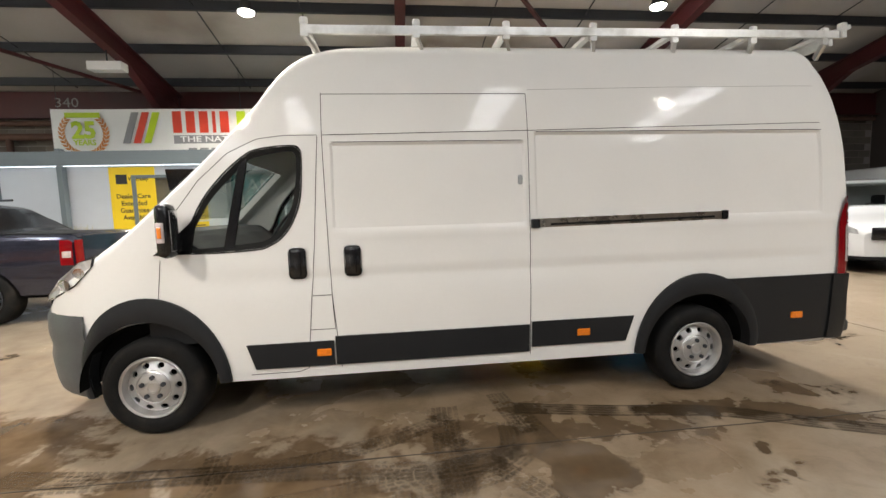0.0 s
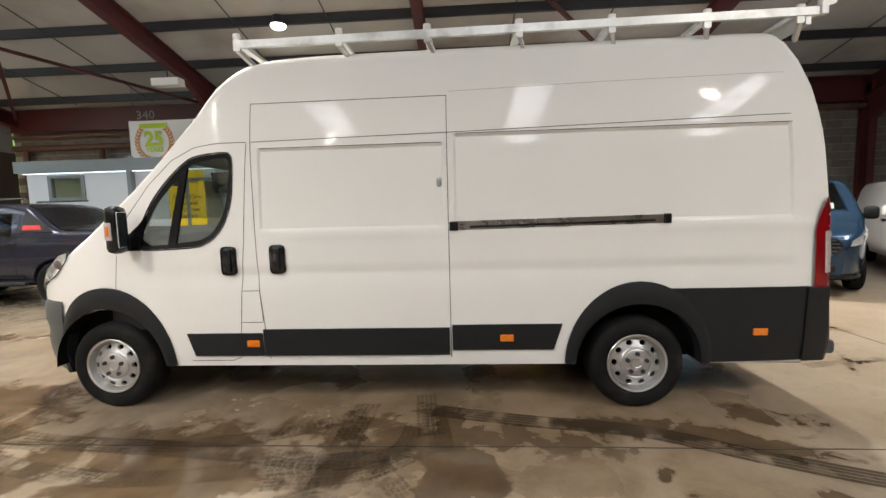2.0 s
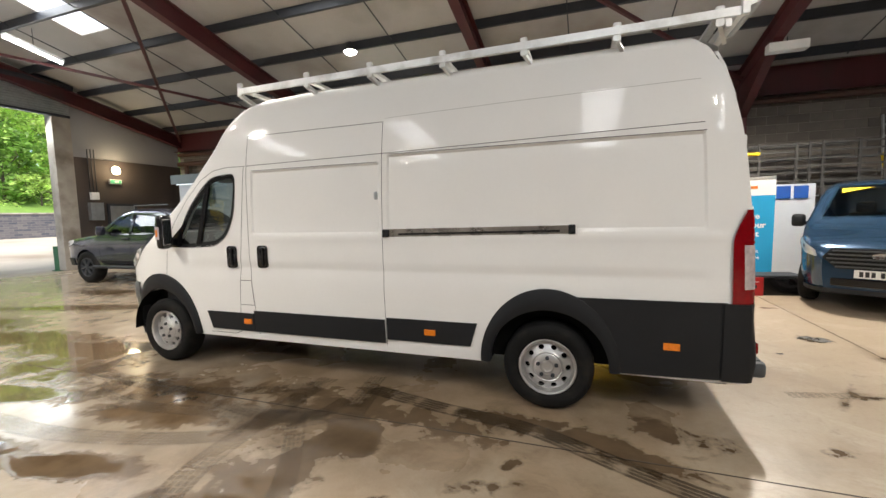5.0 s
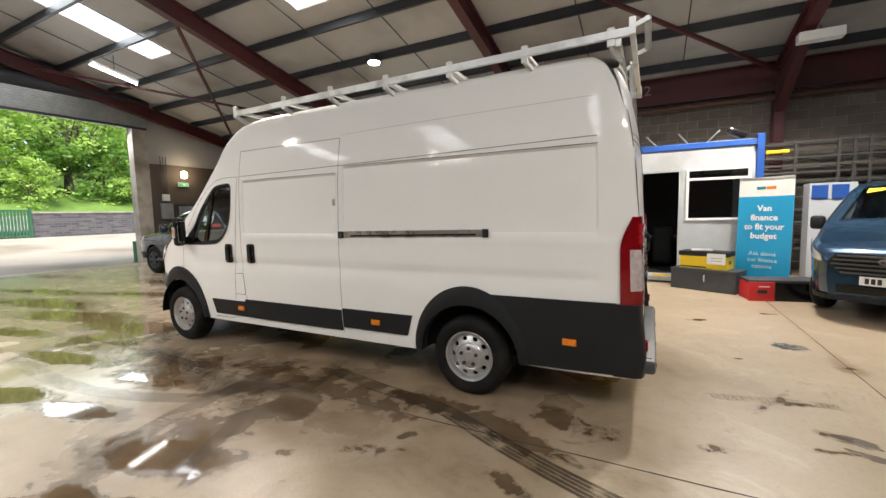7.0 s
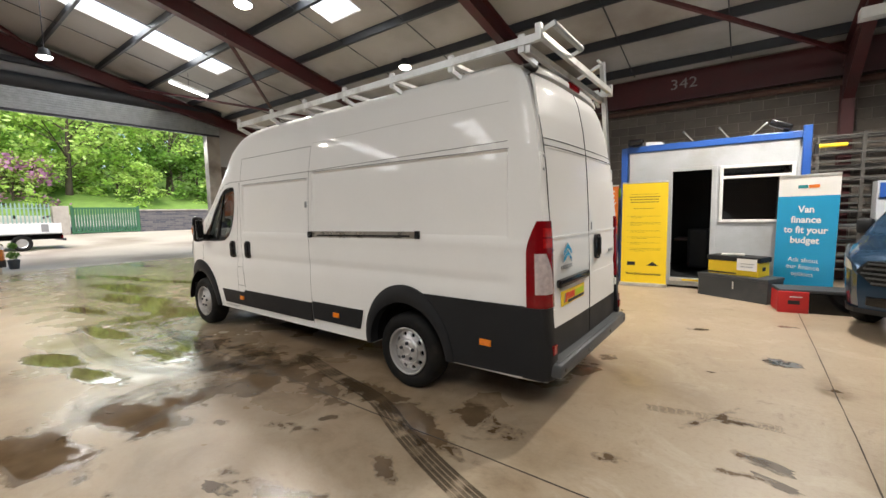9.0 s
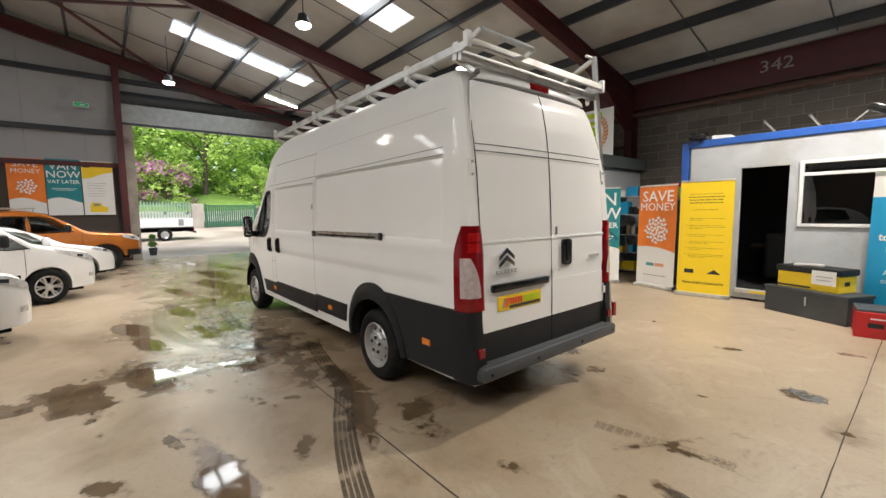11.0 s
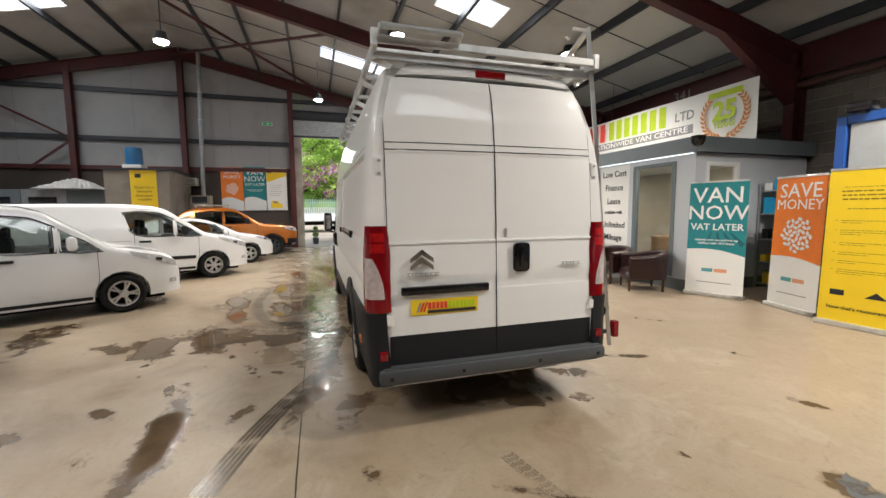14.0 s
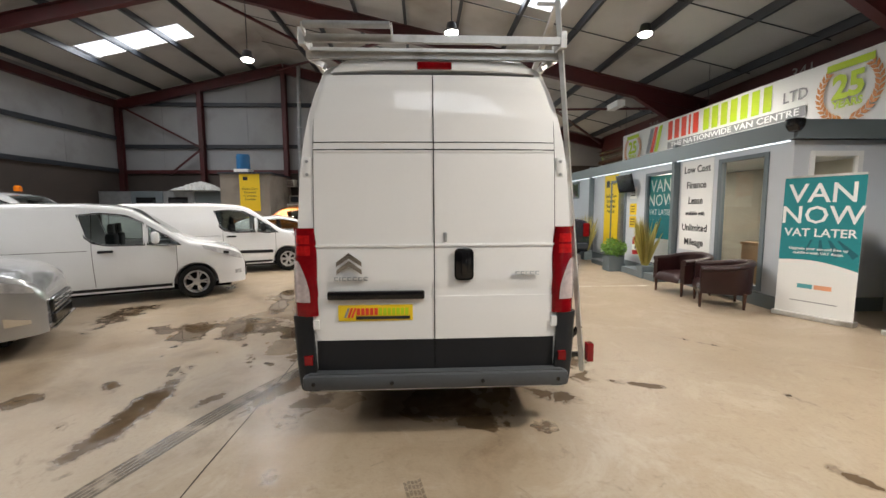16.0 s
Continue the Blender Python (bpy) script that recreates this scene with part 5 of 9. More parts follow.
    part("reflector", bm, RED_LENS, van, "square red reflector")
bm = bmesh.new()
box(bm, 3.3, 3.53, -0.94, 0.94, 0.385, 0.495, 0.03)
box(bm, 3.36, 3.5, -0.9, 0.9, 0.492, 0.502, 0.003)
step = part("rear_bumper_step", bm, material("dark_ribbed_plastic", (0.06, 0.065, 0.07), 0.45, vary=0.2, bump=0.2, bump_scale=150), van, "grey moulded step bumper", smooth=0.6)
for y in (-0.86, -0.32, 0.32, 0.86):
    bm = bmesh.new()
    rod(bm, (3.52, y, 0.44), (3.534, y, 0.44), 0.014, seg=12)
    part("parking_sensor", bm, GLOSS_BLACK, step)
# spoiler above the doors with the high brake lamp
bm = bmesh.new()
rows = []
for f in frange(0, 1, 5):
    z = 2.615 + 0.11 * f
    lim = van_half(3.1, z) - 0.1 - 0.08 * f
    rows.append([(rear_x(2.6, y) + 0.028 * math.sin(math.pi * (0.25 + 0.55 * (1 - f))) - 0.1 * f ** 2, y, z + 0.02 * (1 - (y / 0.8) ** 2)) for y in frange(-lim, lim, 17)])
rows.append([(2.95, p[1], p[2] + 0.01) for p in rows[-1]])
rows.insert(0, [(3.0, p[1], p[2]) for p in rows[0]])
sheet(bm, rows)
bmesh.ops.recalc_face_normals(bm, faces=bm.faces[:])
part("roof_lip", bm, VAN_WHITE, van, smooth=0.9)
part("high_brake_lamp", boxm(3.19, 3.283, -0.125, 0.125, 2.636, 2.69, 0.01), RED_LENS, van)
# rear handle, lock, grab, plate, badges
h = part("rear_handle", boxm(3.415, 3.45, 0.128, 0.264, 1.145, 1.37, 0.03), GLOSS_BLACK, van, "black oval door handle", smooth=0.7)
part("grip", boxm(3.442, 3.468, 0.172, 0.222, 1.18, 1.345, 0.012), GLOSS_BLACK, h, smooth=0.7)
part("rear_deadlock", boxm(3.41, 3.425, 0.052, 0.078, 1.415, 1.485, 0.008), ZINC, van)
part("grab_bar", boxm(3.415, 3.46, -0.765, -0.085, 1.015, 1.075, 0.012), GLOSS_BLACK, van, smooth=0.7)
plate = part("dealer_plate", boxm(3.425, 3.436, -0.695, -0.17, 0.86, 0.975, 0.004), YELLOW_VINYL, van, "yellow dealer show plate with red and lime lettering")
for i in range(12):
    y = -0.565 + i * 0.031
    part("plate_letter", boxm(3.436, 3.4385, y, y + 0.023, 0.902, 0.952), RED_INK if i < 5 else LIME_INK, plate)
part("plate_bar", boxm(3.436, 3.4385, -0.57, -0.19, 0.872, 0.894), INK, plate)
for i, mt in enumerate((GREY_INK, RED_INK, RED_INK)):
    bm = bmesh.new()
    y = -0.655 + 0.024 * i
    slab(bm, [(3.4362, y, 0.885), (3.4362, y + 0.016, 0.885), (3.4362, y + 0.042, 0.955), (3.4362, y + 0.026, 0.955)], (0.002, 0, 0))
    part("plate_stripe", bm, mt, plate)
for dz in (0.0, 0.048):
    bm = bmesh.new()
    for sg in (-1, 1):
        slab(bm, [(3.434, -0.61, 1.292 + dz * 1.15), (3.434, -0.61, 1.252 + dz * 1.15), (3.434, -0.61 + sg * 0.088, 1.195 + dz * 1.15), (3.434, -0.61 + sg * 0.086, 1.228 + dz * 1.15)], (0.014, 0, 0))
    part("badge", bm, CHROME, van, "chrome double chevron badge")
def badge_letters(name, y, widths, z, h):
    """Thin chrome characters, each a frame of narrow strokes without a readable form."""
    for w in widths:
        bm = bmesh.new()
        for a, b, c, d in ((0, w, 0, 0.2), (0, w, 0.8, 1.0), (0, 0.006, 0.2, 0.8)):
            box(bm, 3.434, 3.441, y + a, y + b, z + c * h, z + d * h)
        part(name, bm, ZINC, van)
        y += w + 0.009


badge_letters("badge_letter", -0.715, (0.026, 0.01, 0.028, 0.028, 0.03, 0.028, 0.028), 1.15, 0.026)
badge_letters("model_badge_letter", 0.565, (0.028, 0.026, 0.022, 0.03, 0.026), 1.178, 0.026)

# cab interior seen through the windows
bm = bmesh.new()
box(bm, -0.68, -0.6, -0.86, 0.86, 0.5, 2.3)
part("bulkhead", bm, CAB_DARK, van, "dark cab bulkhead")
for y in (-0.48, 0.48):
    bm = bmesh.new()
    box(bm, -1.25, -0.82, y - 0.25, y + 0.25, 0.85, 1.02, 0.05)
    box(bm, -0.95, -0.8, y - 0.24, y + 0.24, 1.0, 1.55, 0.05)
    part("cab_seat", bm, CAB_DARK, van, smooth=0.7)
bm = bmesh.new()
slab(bm, [(-2.0, -0.9, 0.8), (-2.0, -0.9, 1.42), (-1.75, -0.9, 1.4), (-1.55, -0.9, 1.25), (-1.5, -0.9, 0.8)], (0, 1.8, 0))
part("dashboard", bm, CAB_DARK, van)
bm = bmesh.new()
R = 0.19
m = pose(-1.4, 0.45, 1.35, 0, -58, 0)
rings = []
for i in range(28):
    a = math.tau * i / 28
    rings.append([bm.verts.new(m @ Vector(((R + 0.016 * math.cos(b)) * math.cos(a), (R + 0.016 * math.cos(b)) * math.sin(a), 0.016 * math.sin(b)))) for b in (math.tau * k / 8 for k in range(8))])
for i in range(28):
    a, b = rings[i], rings[(i + 1) % 28]
    for k in range(8):
        bm.faces.new((a[k], a[(k + 1) % 8], b[(k + 1) % 8], b[k]))
for a in (0.3, math.pi - 0.3, -math.pi / 2):
    beam(bm, m @ Vector((0, 0, 0)), m @ Vector((R * math.cos(a), R * math.sin(a), 0)), 0.035, 0.02)
part("steering_wheel", bm, CAB_DARK, van, "dark steering wheel", smooth=0.8)

# ---- the roof rack ----
rack = thing("roof_rack", pose(0, VAN_Y, 0), "aluminium roof rack with a ladder loading roller, fixed on the van", "roof rack")
BARS = [-0.8, -0.03, 0.62, 1.28, 1.93, 2.58, 3.2]
for s in (-1, 1):
    bm = bmesh.new()
    beam(bm, (-0.82, s * 0.89, 2.765), (3.335, s * 0.895, 2.795), 0.03, 0.055)
    part("side_rail", bm, ALU, rack)
for x in BARS:
    bm = bmesh.new()
    beam(bm, (x, -0.88, 2.785), (x, 0.88, 2.785), 0.05, 0.028)
    part("cross_bar", bm, ALU, rack)
    for s in (-1, 1):
        bm = bmesh.new()
        beam(bm, (x, s * 0.89, 2.8), (x, s * 0.89, 2.72), 0.05, 0.025, (0, 1, 0))
        beam(bm, (x, s * 0.89, 2.73), (x + 0.06, s * 0.77, 2.655), 0.04, 0.025, (1, 0, 0))
        part("upright", bm, ALU, rack)
        bm = bmesh.new()
        box(bm, x - 0.028, x + 0.028, s * 0.89 - 0.018, s * 0.89 + 0.018, 2.795, 2.85, 0.015)
        part("end_cap", bm, WHITE_PVC, rack)
for z, x in ((2.815, 3.335), (2.735, 3.25)):
    bm = bmesh.new()
    beam(bm, (x, -0.9, z), (x, 0.9, z), 0.035, 0.05)
    part("rear_bar", bm, ALU, rack)
for s in (-1, 1):
    part("corner_post", boxm(3.315, 3.36, s * 0.905 - 0.022, s * 0.905 + 0.022, 2.765, 2.88, 0.004), ALU, rack)
bm = bmesh.new()
rod(bm, (3.43, -0.87, 2.868), (3.43, -0.3, 2.868), 0.023, seg=16)
roller = part("loading_roller", bm, ZINC, rack, "grey rubber loading roller", smooth=0.7)
for y in (-0.88, -0.29):
    bm = bmesh.new()
    beam(bm, (3.335, y, 2.83), (3.44, y, 2.868), 0.012, 0.03)
    part("roller_bracket", bm, ALU, roller)
# rear access pole on the far corner
bm = bmesh.new()
beam(bm, (3.26, 0.885, 3.12), (3.38, 1.09, 0.44), 0.055, 0.03)
part("loading_pole", bm, ALU, rack, "long aluminium pole down the rear corner")
bm = bmesh.new()
beam(bm, (3.25, 0.885, 3.1), (2.6, 0.885, 2.82), 0.04, 0.03)
part("pole_brace", bm, ALU, rack)
bm = bmesh.new()
rod(bm, (3.26, 0.87, 3.1), (3.26, 0.74, 3.1), 0.014, seg=8)
part("pole_stub", bm, ALU, rack)
part("pole_reflector", boxm(3.35, 3.41, 1.115, 1.165, 0.51, 0.65, 0.006), RED_LENS, rack, "red reflector on the pole")
bm = bmesh.new()
beam(bm, (3.37, 1.07, 0.78), (3.37, 0.94, 0.62), 0.03, 0.03)
beam(bm, (3.37, 1.08, 0.56), (3.37, 0.94, 0.56), 0.03, 0.03)
part("pole_clamp", bm, GLOSS_BLACK, rack)

# ---- other vehicles ----
class Shell:
    """A vehicle body from a top line, a plan and a side flare; the nose is at x = 0, the tail at x = length."""

    def __init__(self, length, half, top, plan, flare, zb, hubs, R):
        self.L, self.half_w, self.top, self.plan, self.flare, self.zb, self.hubs, self.R = length, half, top, plan, flare, zb, hubs, R

    def half(self, x, z):
        return self.half_w * smooth_table(x, self.plan) * smooth_table(z, self.flare)

    def ring(self, x):
        zt = smooth_table(x, self.top)
        r = min(0.12, (zt - self.zb) * 0.25)
        zs = zt - r
        pts = [(self.half(x, z), z) for z in frange(self.zb, zs, 16)]
        y0 = pts[-1][0]
        for k in range(1, 7):
            a = math.pi / 2 * k / 6
            pts.append((y0 - 0.14 * (1 - math.cos(a)), zs + (r - 0.025) * math.sin(a)))
        ye = pts[-1][0]
        return pts + [(ye * k, zt - 0.025 + 0.025 * (1 - k * k)) for k in (0.75, 0.5, 0.25, 0.0)]

    def solid(self):
        bm = bmesh.new()
        rings = []
        for x in cover(0, self.L, 0.085, [0.02, 0.04]):
            h = self.ring(x)
            rings.append([bm.verts.new((x, -y, z)) for y, z in h] + [bm.verts.new((x, y, z)) for y, z in h[-2::-1]])
        for a, b in zip(rings, rings[1:]):
            for i in range(len(a) - 1):
                bm.faces.new((a[i], a[i + 1], b[i + 1], b[i]))
            bm.faces.new((a[-1], a[0], b[0], b[-1]))
        bm.faces.new(rings[0][::-1])
        bm.faces.new(rings[-1])
        bmesh.ops.recalc_face_normals(bm, faces=bm.faces[:])
        return bm

    def hollow(self, x0, x1, z0):
        """The air inside the cab."""
        bm = bmesh.new()
        rings = []
        for x in frange(x0, x1, 14):
            zt = max(smooth_table(x, self.top) - 0.07, z0 + 0.05)
            zs = zt - min(0.09, (zt - z0) * 0.4)
            h = [(self.half(x, z) - 0.07, z) for z in frange(z0, zs, 8)]
            h += [(h[-1][0] - 0.09, zt)]
            rings.append([bm.verts.new((x, -y, z)) for y, z in h] + [bm.verts.new((x, y, z)) for y, z in h[::-1]])
        for a, b in zip(rings, rings[1:]):
            for i in range(len(a)):
                j = (i + 1) % len(a)
                bm.faces.new((a[i], a[j], b[j], b[i]))
        bm.faces.new(rings[0][::-1])
        bm.faces.new(rings[-1])
        return bm

    def seal(self, low, high, s):
        """Black rubber ring round a side window."""
        bm = bmesh.new()
        m = max(len(low), len(high)) * 4
        out = [Vector(poly_at(low, i / (m - 1))) for i in range(m)] + [Vector(poly_at(high, i / (m - 1))) for i in range(m - 1, -1, -1)]
        c = sum(out, Vector((0, 0))) / len(out)
        vo = [bm.verts.new(self.side(*(p + (p - c).normalized() * 0.028), 0.005, s)) for p in out]
        vi = [bm.verts.new(self.side(*(p - (p - c).normalized() * 0.012), -0.004, s)) for p in out]
        for i in range(len(out)):
            j = (i + 1) % len(out)
            bm.faces.new((vo[i], vo[j], vi[j], vi[i]))
        return bm

    def side(self, x, z, out, s):
        zt = smooth_table(x, self.top)
        z = min(z, zt - 0.05)
        return (x, s * (self.half(x, z) + out), z)

    def pane(self, low, high, s, out=0.006, n=6):
        """A patch of the side between a lower and an upper line."""
        bm = bmesh.new()
        m = max(len(low), len(high)) * 5
        lx = [Vector(poly_at(low, i / (m - 1))) for i in range(m)]
        hx = [Vector(poly_at(high, i / (m - 1))) for i in range(m)]
        rows = []
        for k in range(n):
            f = k / (n - 1)
            rows.append([self.side(*(a.lerp(b, f)), out, s) for a, b in zip(lx, hx)])
        sheet(bm, rows)
        if s > 0:
            bmesh.ops.reverse_faces(bm, faces=bm.faces[:])
        return bm

    def over(self, x0, x1, span, out=0.022, n=10):
        """A patch of the top (screen, bonnet line, rear window) between two stations."""
        bm = bmesh.new()
        rows = []
        for x in frange(x0, x1, n):
            zt = smooth_table(x, self.top)
            ye = self.ring(x)[-5][0] * span
            rows.append([(x, q * ye, zt - 0.025 + 0.025 * (1 - (q * span) ** 2) + out) for q in frange(-1, 1, 9)])
        sheet(bm, rows)
        return bm


def poly_at(p, f):
    ln = [math.dist(a, b) for a, b in zip(p, p[1:])]
    t = f * sum(ln)
    for (a, b), l_ in zip(zip(p, p[1:]), ln):
        if t <= l_ or (a, b) == (p[-2], p[-1]):
            k = min(1, t / l_)
            return (a[0] + (b[0] - a[0]) * k, a[1] + (b[1] - a[1]) * k)
        t -= l_


PLAN_VAN = [(0, 0.6), (0.04, 0.7), (0.12, 0.81), (0.28, 0.91), (0.55, 0.975), (1.0, 1.0), (9, 1.0)]
PLAN_CAR = [(0, 0.55), (0.04, 0.67), (0.12, 0.79), (0.3, 0.91), (0.6, 0.975), (1.1, 1.0), (9, 1.0)]


def vehicle(name, label, category, m, sh, paint, glass, screen, rear, grille, lamp, wheel_style, rim_mat, rim_r, tyre_w=0.2, cladding=None, doors=(), group="", bumper=None, mirror=None, handles=(), mirror_mat=None):
    v = thing(name, m, label, category, group)
    b = part("body", sh.solid(), paint, v)
    cuts = []
    for hx in sh.hubs:
        for s in (-1, 1):
            bm = bmesh.new()
            r = sh.R + 0.05
            pts = [(hx + r, sh.zb - 0.1)] + [(hx + r * math.cos(a), sh.R + r * math.sin(a)) for a in frange(0, math.pi, 17)] + [(hx - r, sh.zb - 0.1)]
            slab(bm, [(x, s * (sh.half_w - 0.34), z) for x, z in pts], (0, s * 0.6, 0))
            c = cutter(bm)
            c.parent = v
            cuts.append(c)
    # hollow cab with real window openings
    gx = [p[0] for w in glass for p in w[0] + w[1]]
    belt = min(p[1] for w in glass for p in w[0])
    z_in = belt - 0.28
    bm = sh.hollow(screen[0] + 0.02, max(gx) + 0.12, z_in)
    holes = [bm]
    for low, high in glass:
        bm = bmesh.new()
        slab(bm, [(x, -1.4, z) for x, z in list(low) + list(high)[::-1]], (0, 2.8, 0))
        holes.append(bm)
    a, c_ = screen[0] + 0.1, screen[1] - 0.06
    za, zc = smooth_table(a, sh.top), smooth_table(c_, sh.top)
    ya, yc = sh.ring(a)[-5][0] * screen[2] * 0.97, sh.ring(c_)[-5][0] * screen[2] * 0.97
    nrm = Vector((-(zc - za), 0, c_ - a)).normalized()
    bm = bmesh.new()
    slab(bm, [Vector(p) - nrm * 0.14 for p in ((a, -ya, za), (a, ya, za), (c_, yc, zc), (c_, -yc, zc))], nrm * 0.3)
    holes.append(bm)
    for bm in holes:
        c = cutter(bm)
        c.parent = v
        cuts.append(c)
    carve(b, cuts)
    xd = screen[0] + 0.25
    part("dashboard", boxm(xd, xd + 0.35, -sh.half_w * 0.78, sh.half_w * 0.78, z_in + 0.005, belt + 0.0, 0.04), CAB_DARK, v, smooth=0.7)
    part("cab_floor", boxm(xd, max(gx) + 0.1, -sh.half_w * 0.82, sh.half_w * 0.82, z_in + 0.004, z_in + 0.012), CAB_DARK, v)
    xs_ = screen[1] + 0.28
    for y in (-0.38, 0.38):
        bm = bmesh.new()
        box(bm, xs_, xs_ + 0.16, y - 0.22, y + 0.22, z_in + 0.02, belt + 0.22, 0.05)
        box(bm, xs_ + 0.03, xs_ + 0.13, y - 0.12, y + 0.12, belt + 0.2, belt + 0.4, 0.04)
        part("cab_seat", bm, CAB_DARK, v, smooth=0.7)
    for s in (-1, 1):
        for low, high in glass:
            o = part("side_window", sh.pane(low, high, s, -0.012), TINT_GLASS, v)
            o.visible_shadow = False
            part("window_seal", sh.seal(low, high, s), GLOSS_BLACK, v)
        for line in doors:
            bm = bmesh.new()
            rows = [[sh.side(x + d, z, 0.002, s) for d in (-0.004, 0.004)] for x, z in (poly_at(line, i / 20) for i in range(21))]
            sheet(bm, rows)
            part("door_gap", bm, GAP, v)
        low, high = lamp
        hl = part("headlamp", sh.pane(low, high, s, 0.01), HEADLAMP, v, "clear headlamp")
        p_, q_ = poly_at(low, 0.3), poly_at(high, 0.55)
        c_x, c_z = (p_[0] + q_[0]) / 2, (p_[1] + q_[1]) / 2
        part("lamp_bowl", sh.pane([(c_x - 0.05, c_z - 0.03), (c_x + 0.05, c_z - 0.015)], [(c_x - 0.05, c_z + 0.02), (c_x + 0.05, c_z + 0.035)], s, 0.013, 3), CAB_DARK, hl)
        if cladding:
            for low, high in cladding:
                part("side_moulding", sh.pane(low, high, s, 0.012), CLAD, v)
        for hx, hz in handles:
            x, y, z = sh.side(hx, hz, 0.0, s)
            part("handle", boxm(x - 0.11, x + 0.11, min(y, y + s * 0.035), max(y, y + s * 0.035), z - 0.022, z + 0.022, 0.012), CLAD if mirror_mat is None else mirror_mat, v, smooth=0.7)
        if mirror:
            x, y, z = sh.side(mirror[0], mirror[1], 0, s)
            o = part("wing_mirror", boxm(x - 0.06, x + 0.07, min(y + s * 0.05, y + s * 0.24), max(y + s * 0.05, y + s * 0.24), z - 0.02, z + 0.2, 0.05), mirror_mat or paint, v, smooth=0.8)
            bm = bmesh.new()
            beam(bm, (x, y - s * 0.02, z + 0.03), (x, y + s * 0.08, z + 0.06), 0.06, 0.05)
            part("mirror_arm", bm, CLAD, o)
        for hx in sh.hubs:
            make_wheel(v, hx, s * (sh.half_w - 0.02), s, sh.R, tyre_w, rim_r, wheel_style, rim_mat)
    o = part("windscreen", sh.over(screen[0] + 0.06, screen[1] - 0.02, screen[2], 0.004), TINT_GLASS, v)
    o.visible_shadow = False
    if rear:
        part("rear_window", sh.over(*rear), DARK_GLASS, v)
    bm = bmesh.new()
    for hx in sh.hubs:
        box(bm, hx - sh.R, hx + sh.R, -sh.half_w + 0.36, sh.half_w - 0.36, sh.zb - 0.06, sh.R * 1.6)
    box(bm, 0.3, sh.L - 0.2, -sh.half_w * 0.8, sh.half_w * 0.8, sh.zb - 0.06, sh.zb + 0.02)
    part("underbody", bm, UNDERSIDE, v)
    z0, z1, hw = grille
    part("grille", boxm(-0.02, 0.03, -hw, hw, z0, z1, 0.02), GLOSS_BLACK, v, smooth=0.6)
    for i in range(3):
        z = z0 + (z1 - z0) * (i + 0.7) / 3.4
        part("grille_bar", boxm(-0.032, 0.0, -hw * 0.93, hw * 0.93, z - 0.012, z + 0.012, 0.005), CHROME if category == "car" else GLOSS_BLACK, v)
    if bumper:
        bm = bmesh.new()
        rows = []
        for z in frange(sh.zb, bumper, 5):
            rows.append([(0.015 + 0.42 * max(0, (abs(q) - 0.55) / 0.45) ** 2, math.copysign(min(abs(q) / 0.62, 1) * sh.half(0.0 + 0.02, z) if abs(q) < 0.62 else sh.half(0.42 * max(0, (abs(q) - 0.55) / 0.45) ** 2 + 0.02, z) + 0.012, q), z) for q in frange(-1, 1, 25)])
        for r in rows:
            for i, p in enumerate(r):
                r[i] = (p[0] - 0.03, p[1], p[2])
        sheet(bm, rows)
        part("lower_bumper", bm, CLAD, v)
    return v


def number_plate(parent, x, z, w=0.52, front=True):
    o = part("number_plate", boxm(x - 0.012, x, -w / 2, w / 2, z - 0.056, z + 0.056, 0.004), WHITE_VINYL if front else YELLOW_VINYL, parent, "plain number plate with dark bars")
    for i in range(7):
        y = -w / 2 + 0.05 + i * 0.058 + (0.03 if i > 3 else 0)
        part("plate_bar", boxm(x - 0.0145, x - 0.012, y, y + 0.04, z - 0.036, z + 0.036), INK, o)


def facing(x, y, heading, back):
    """Pose of a vehicle whose front axle stands at x, y and whose nose points along heading (degrees from +x)."""
    a = heading + 180
    return pose(x, y, 0, 0, 0, a) @ Matrix.Translation((-back, 0, 0))


FLARE_VAN = [(0.25, 0.93), (0.5, 0.985), (0.85, 1.0), (1.1, 0.99), (1.35, 0.955), (1.6, 0.89), (1.8, 0.83), (2.0, 0.8)]
CONNECT = Shell(4.82, 0.915, [(0, 0.62), (0.03, 0.75), (0.09, 0.86), (0.22, 0.955), (0.45, 1.03), (0.9, 1.12), (1.05, 1.16), (1.5, 1.5), (1.8, 1.72), (2.05, 1.8), (2.6, 1.84), (4.5, 1.83), (4.72, 1.76), (4.82, 1.6)], PLAN_VAN, FLARE_VAN, 0.24, (0.9, 3.96), 0.325)
CONNECT_GLASS = [([(1.14, 1.06), (1.4, 1.07), (1.62, 1.08)], [(1.2, 1.11), (1.45, 1.29), (1.62, 1.42)]), ([(1.7, 1.08), (2.2, 1.1), (2.4, 1.14), (2.5, 1.24)], [(1.7, 1.47), (1.95, 1.6), (2.3, 1.64), (2.6, 1.62)])]
CONNECT_ARGS = dict(glass=CONNECT_GLASS, screen=(1.12, 1.86, 0.93), rear=None, grille=(0.45, 0.6, 0.46), lamp=([(0.06, 0.7), (0.3, 0.78), (0.74, 0.95)], [(0.09, 0.81), (0.32, 0.92), (0.8, 1.04)]), doors=([(1.2, 1.05), (1.2, 0.6), (1.26, 0.36)], [(2.42, 1.66), (2.44, 1.0), (2.42, 0.36)]), bumper=0.36, mirror=(1.5, 1.12), handles=((2.25, 0.98),))
CONNECT_ARGS["bumper"] = None
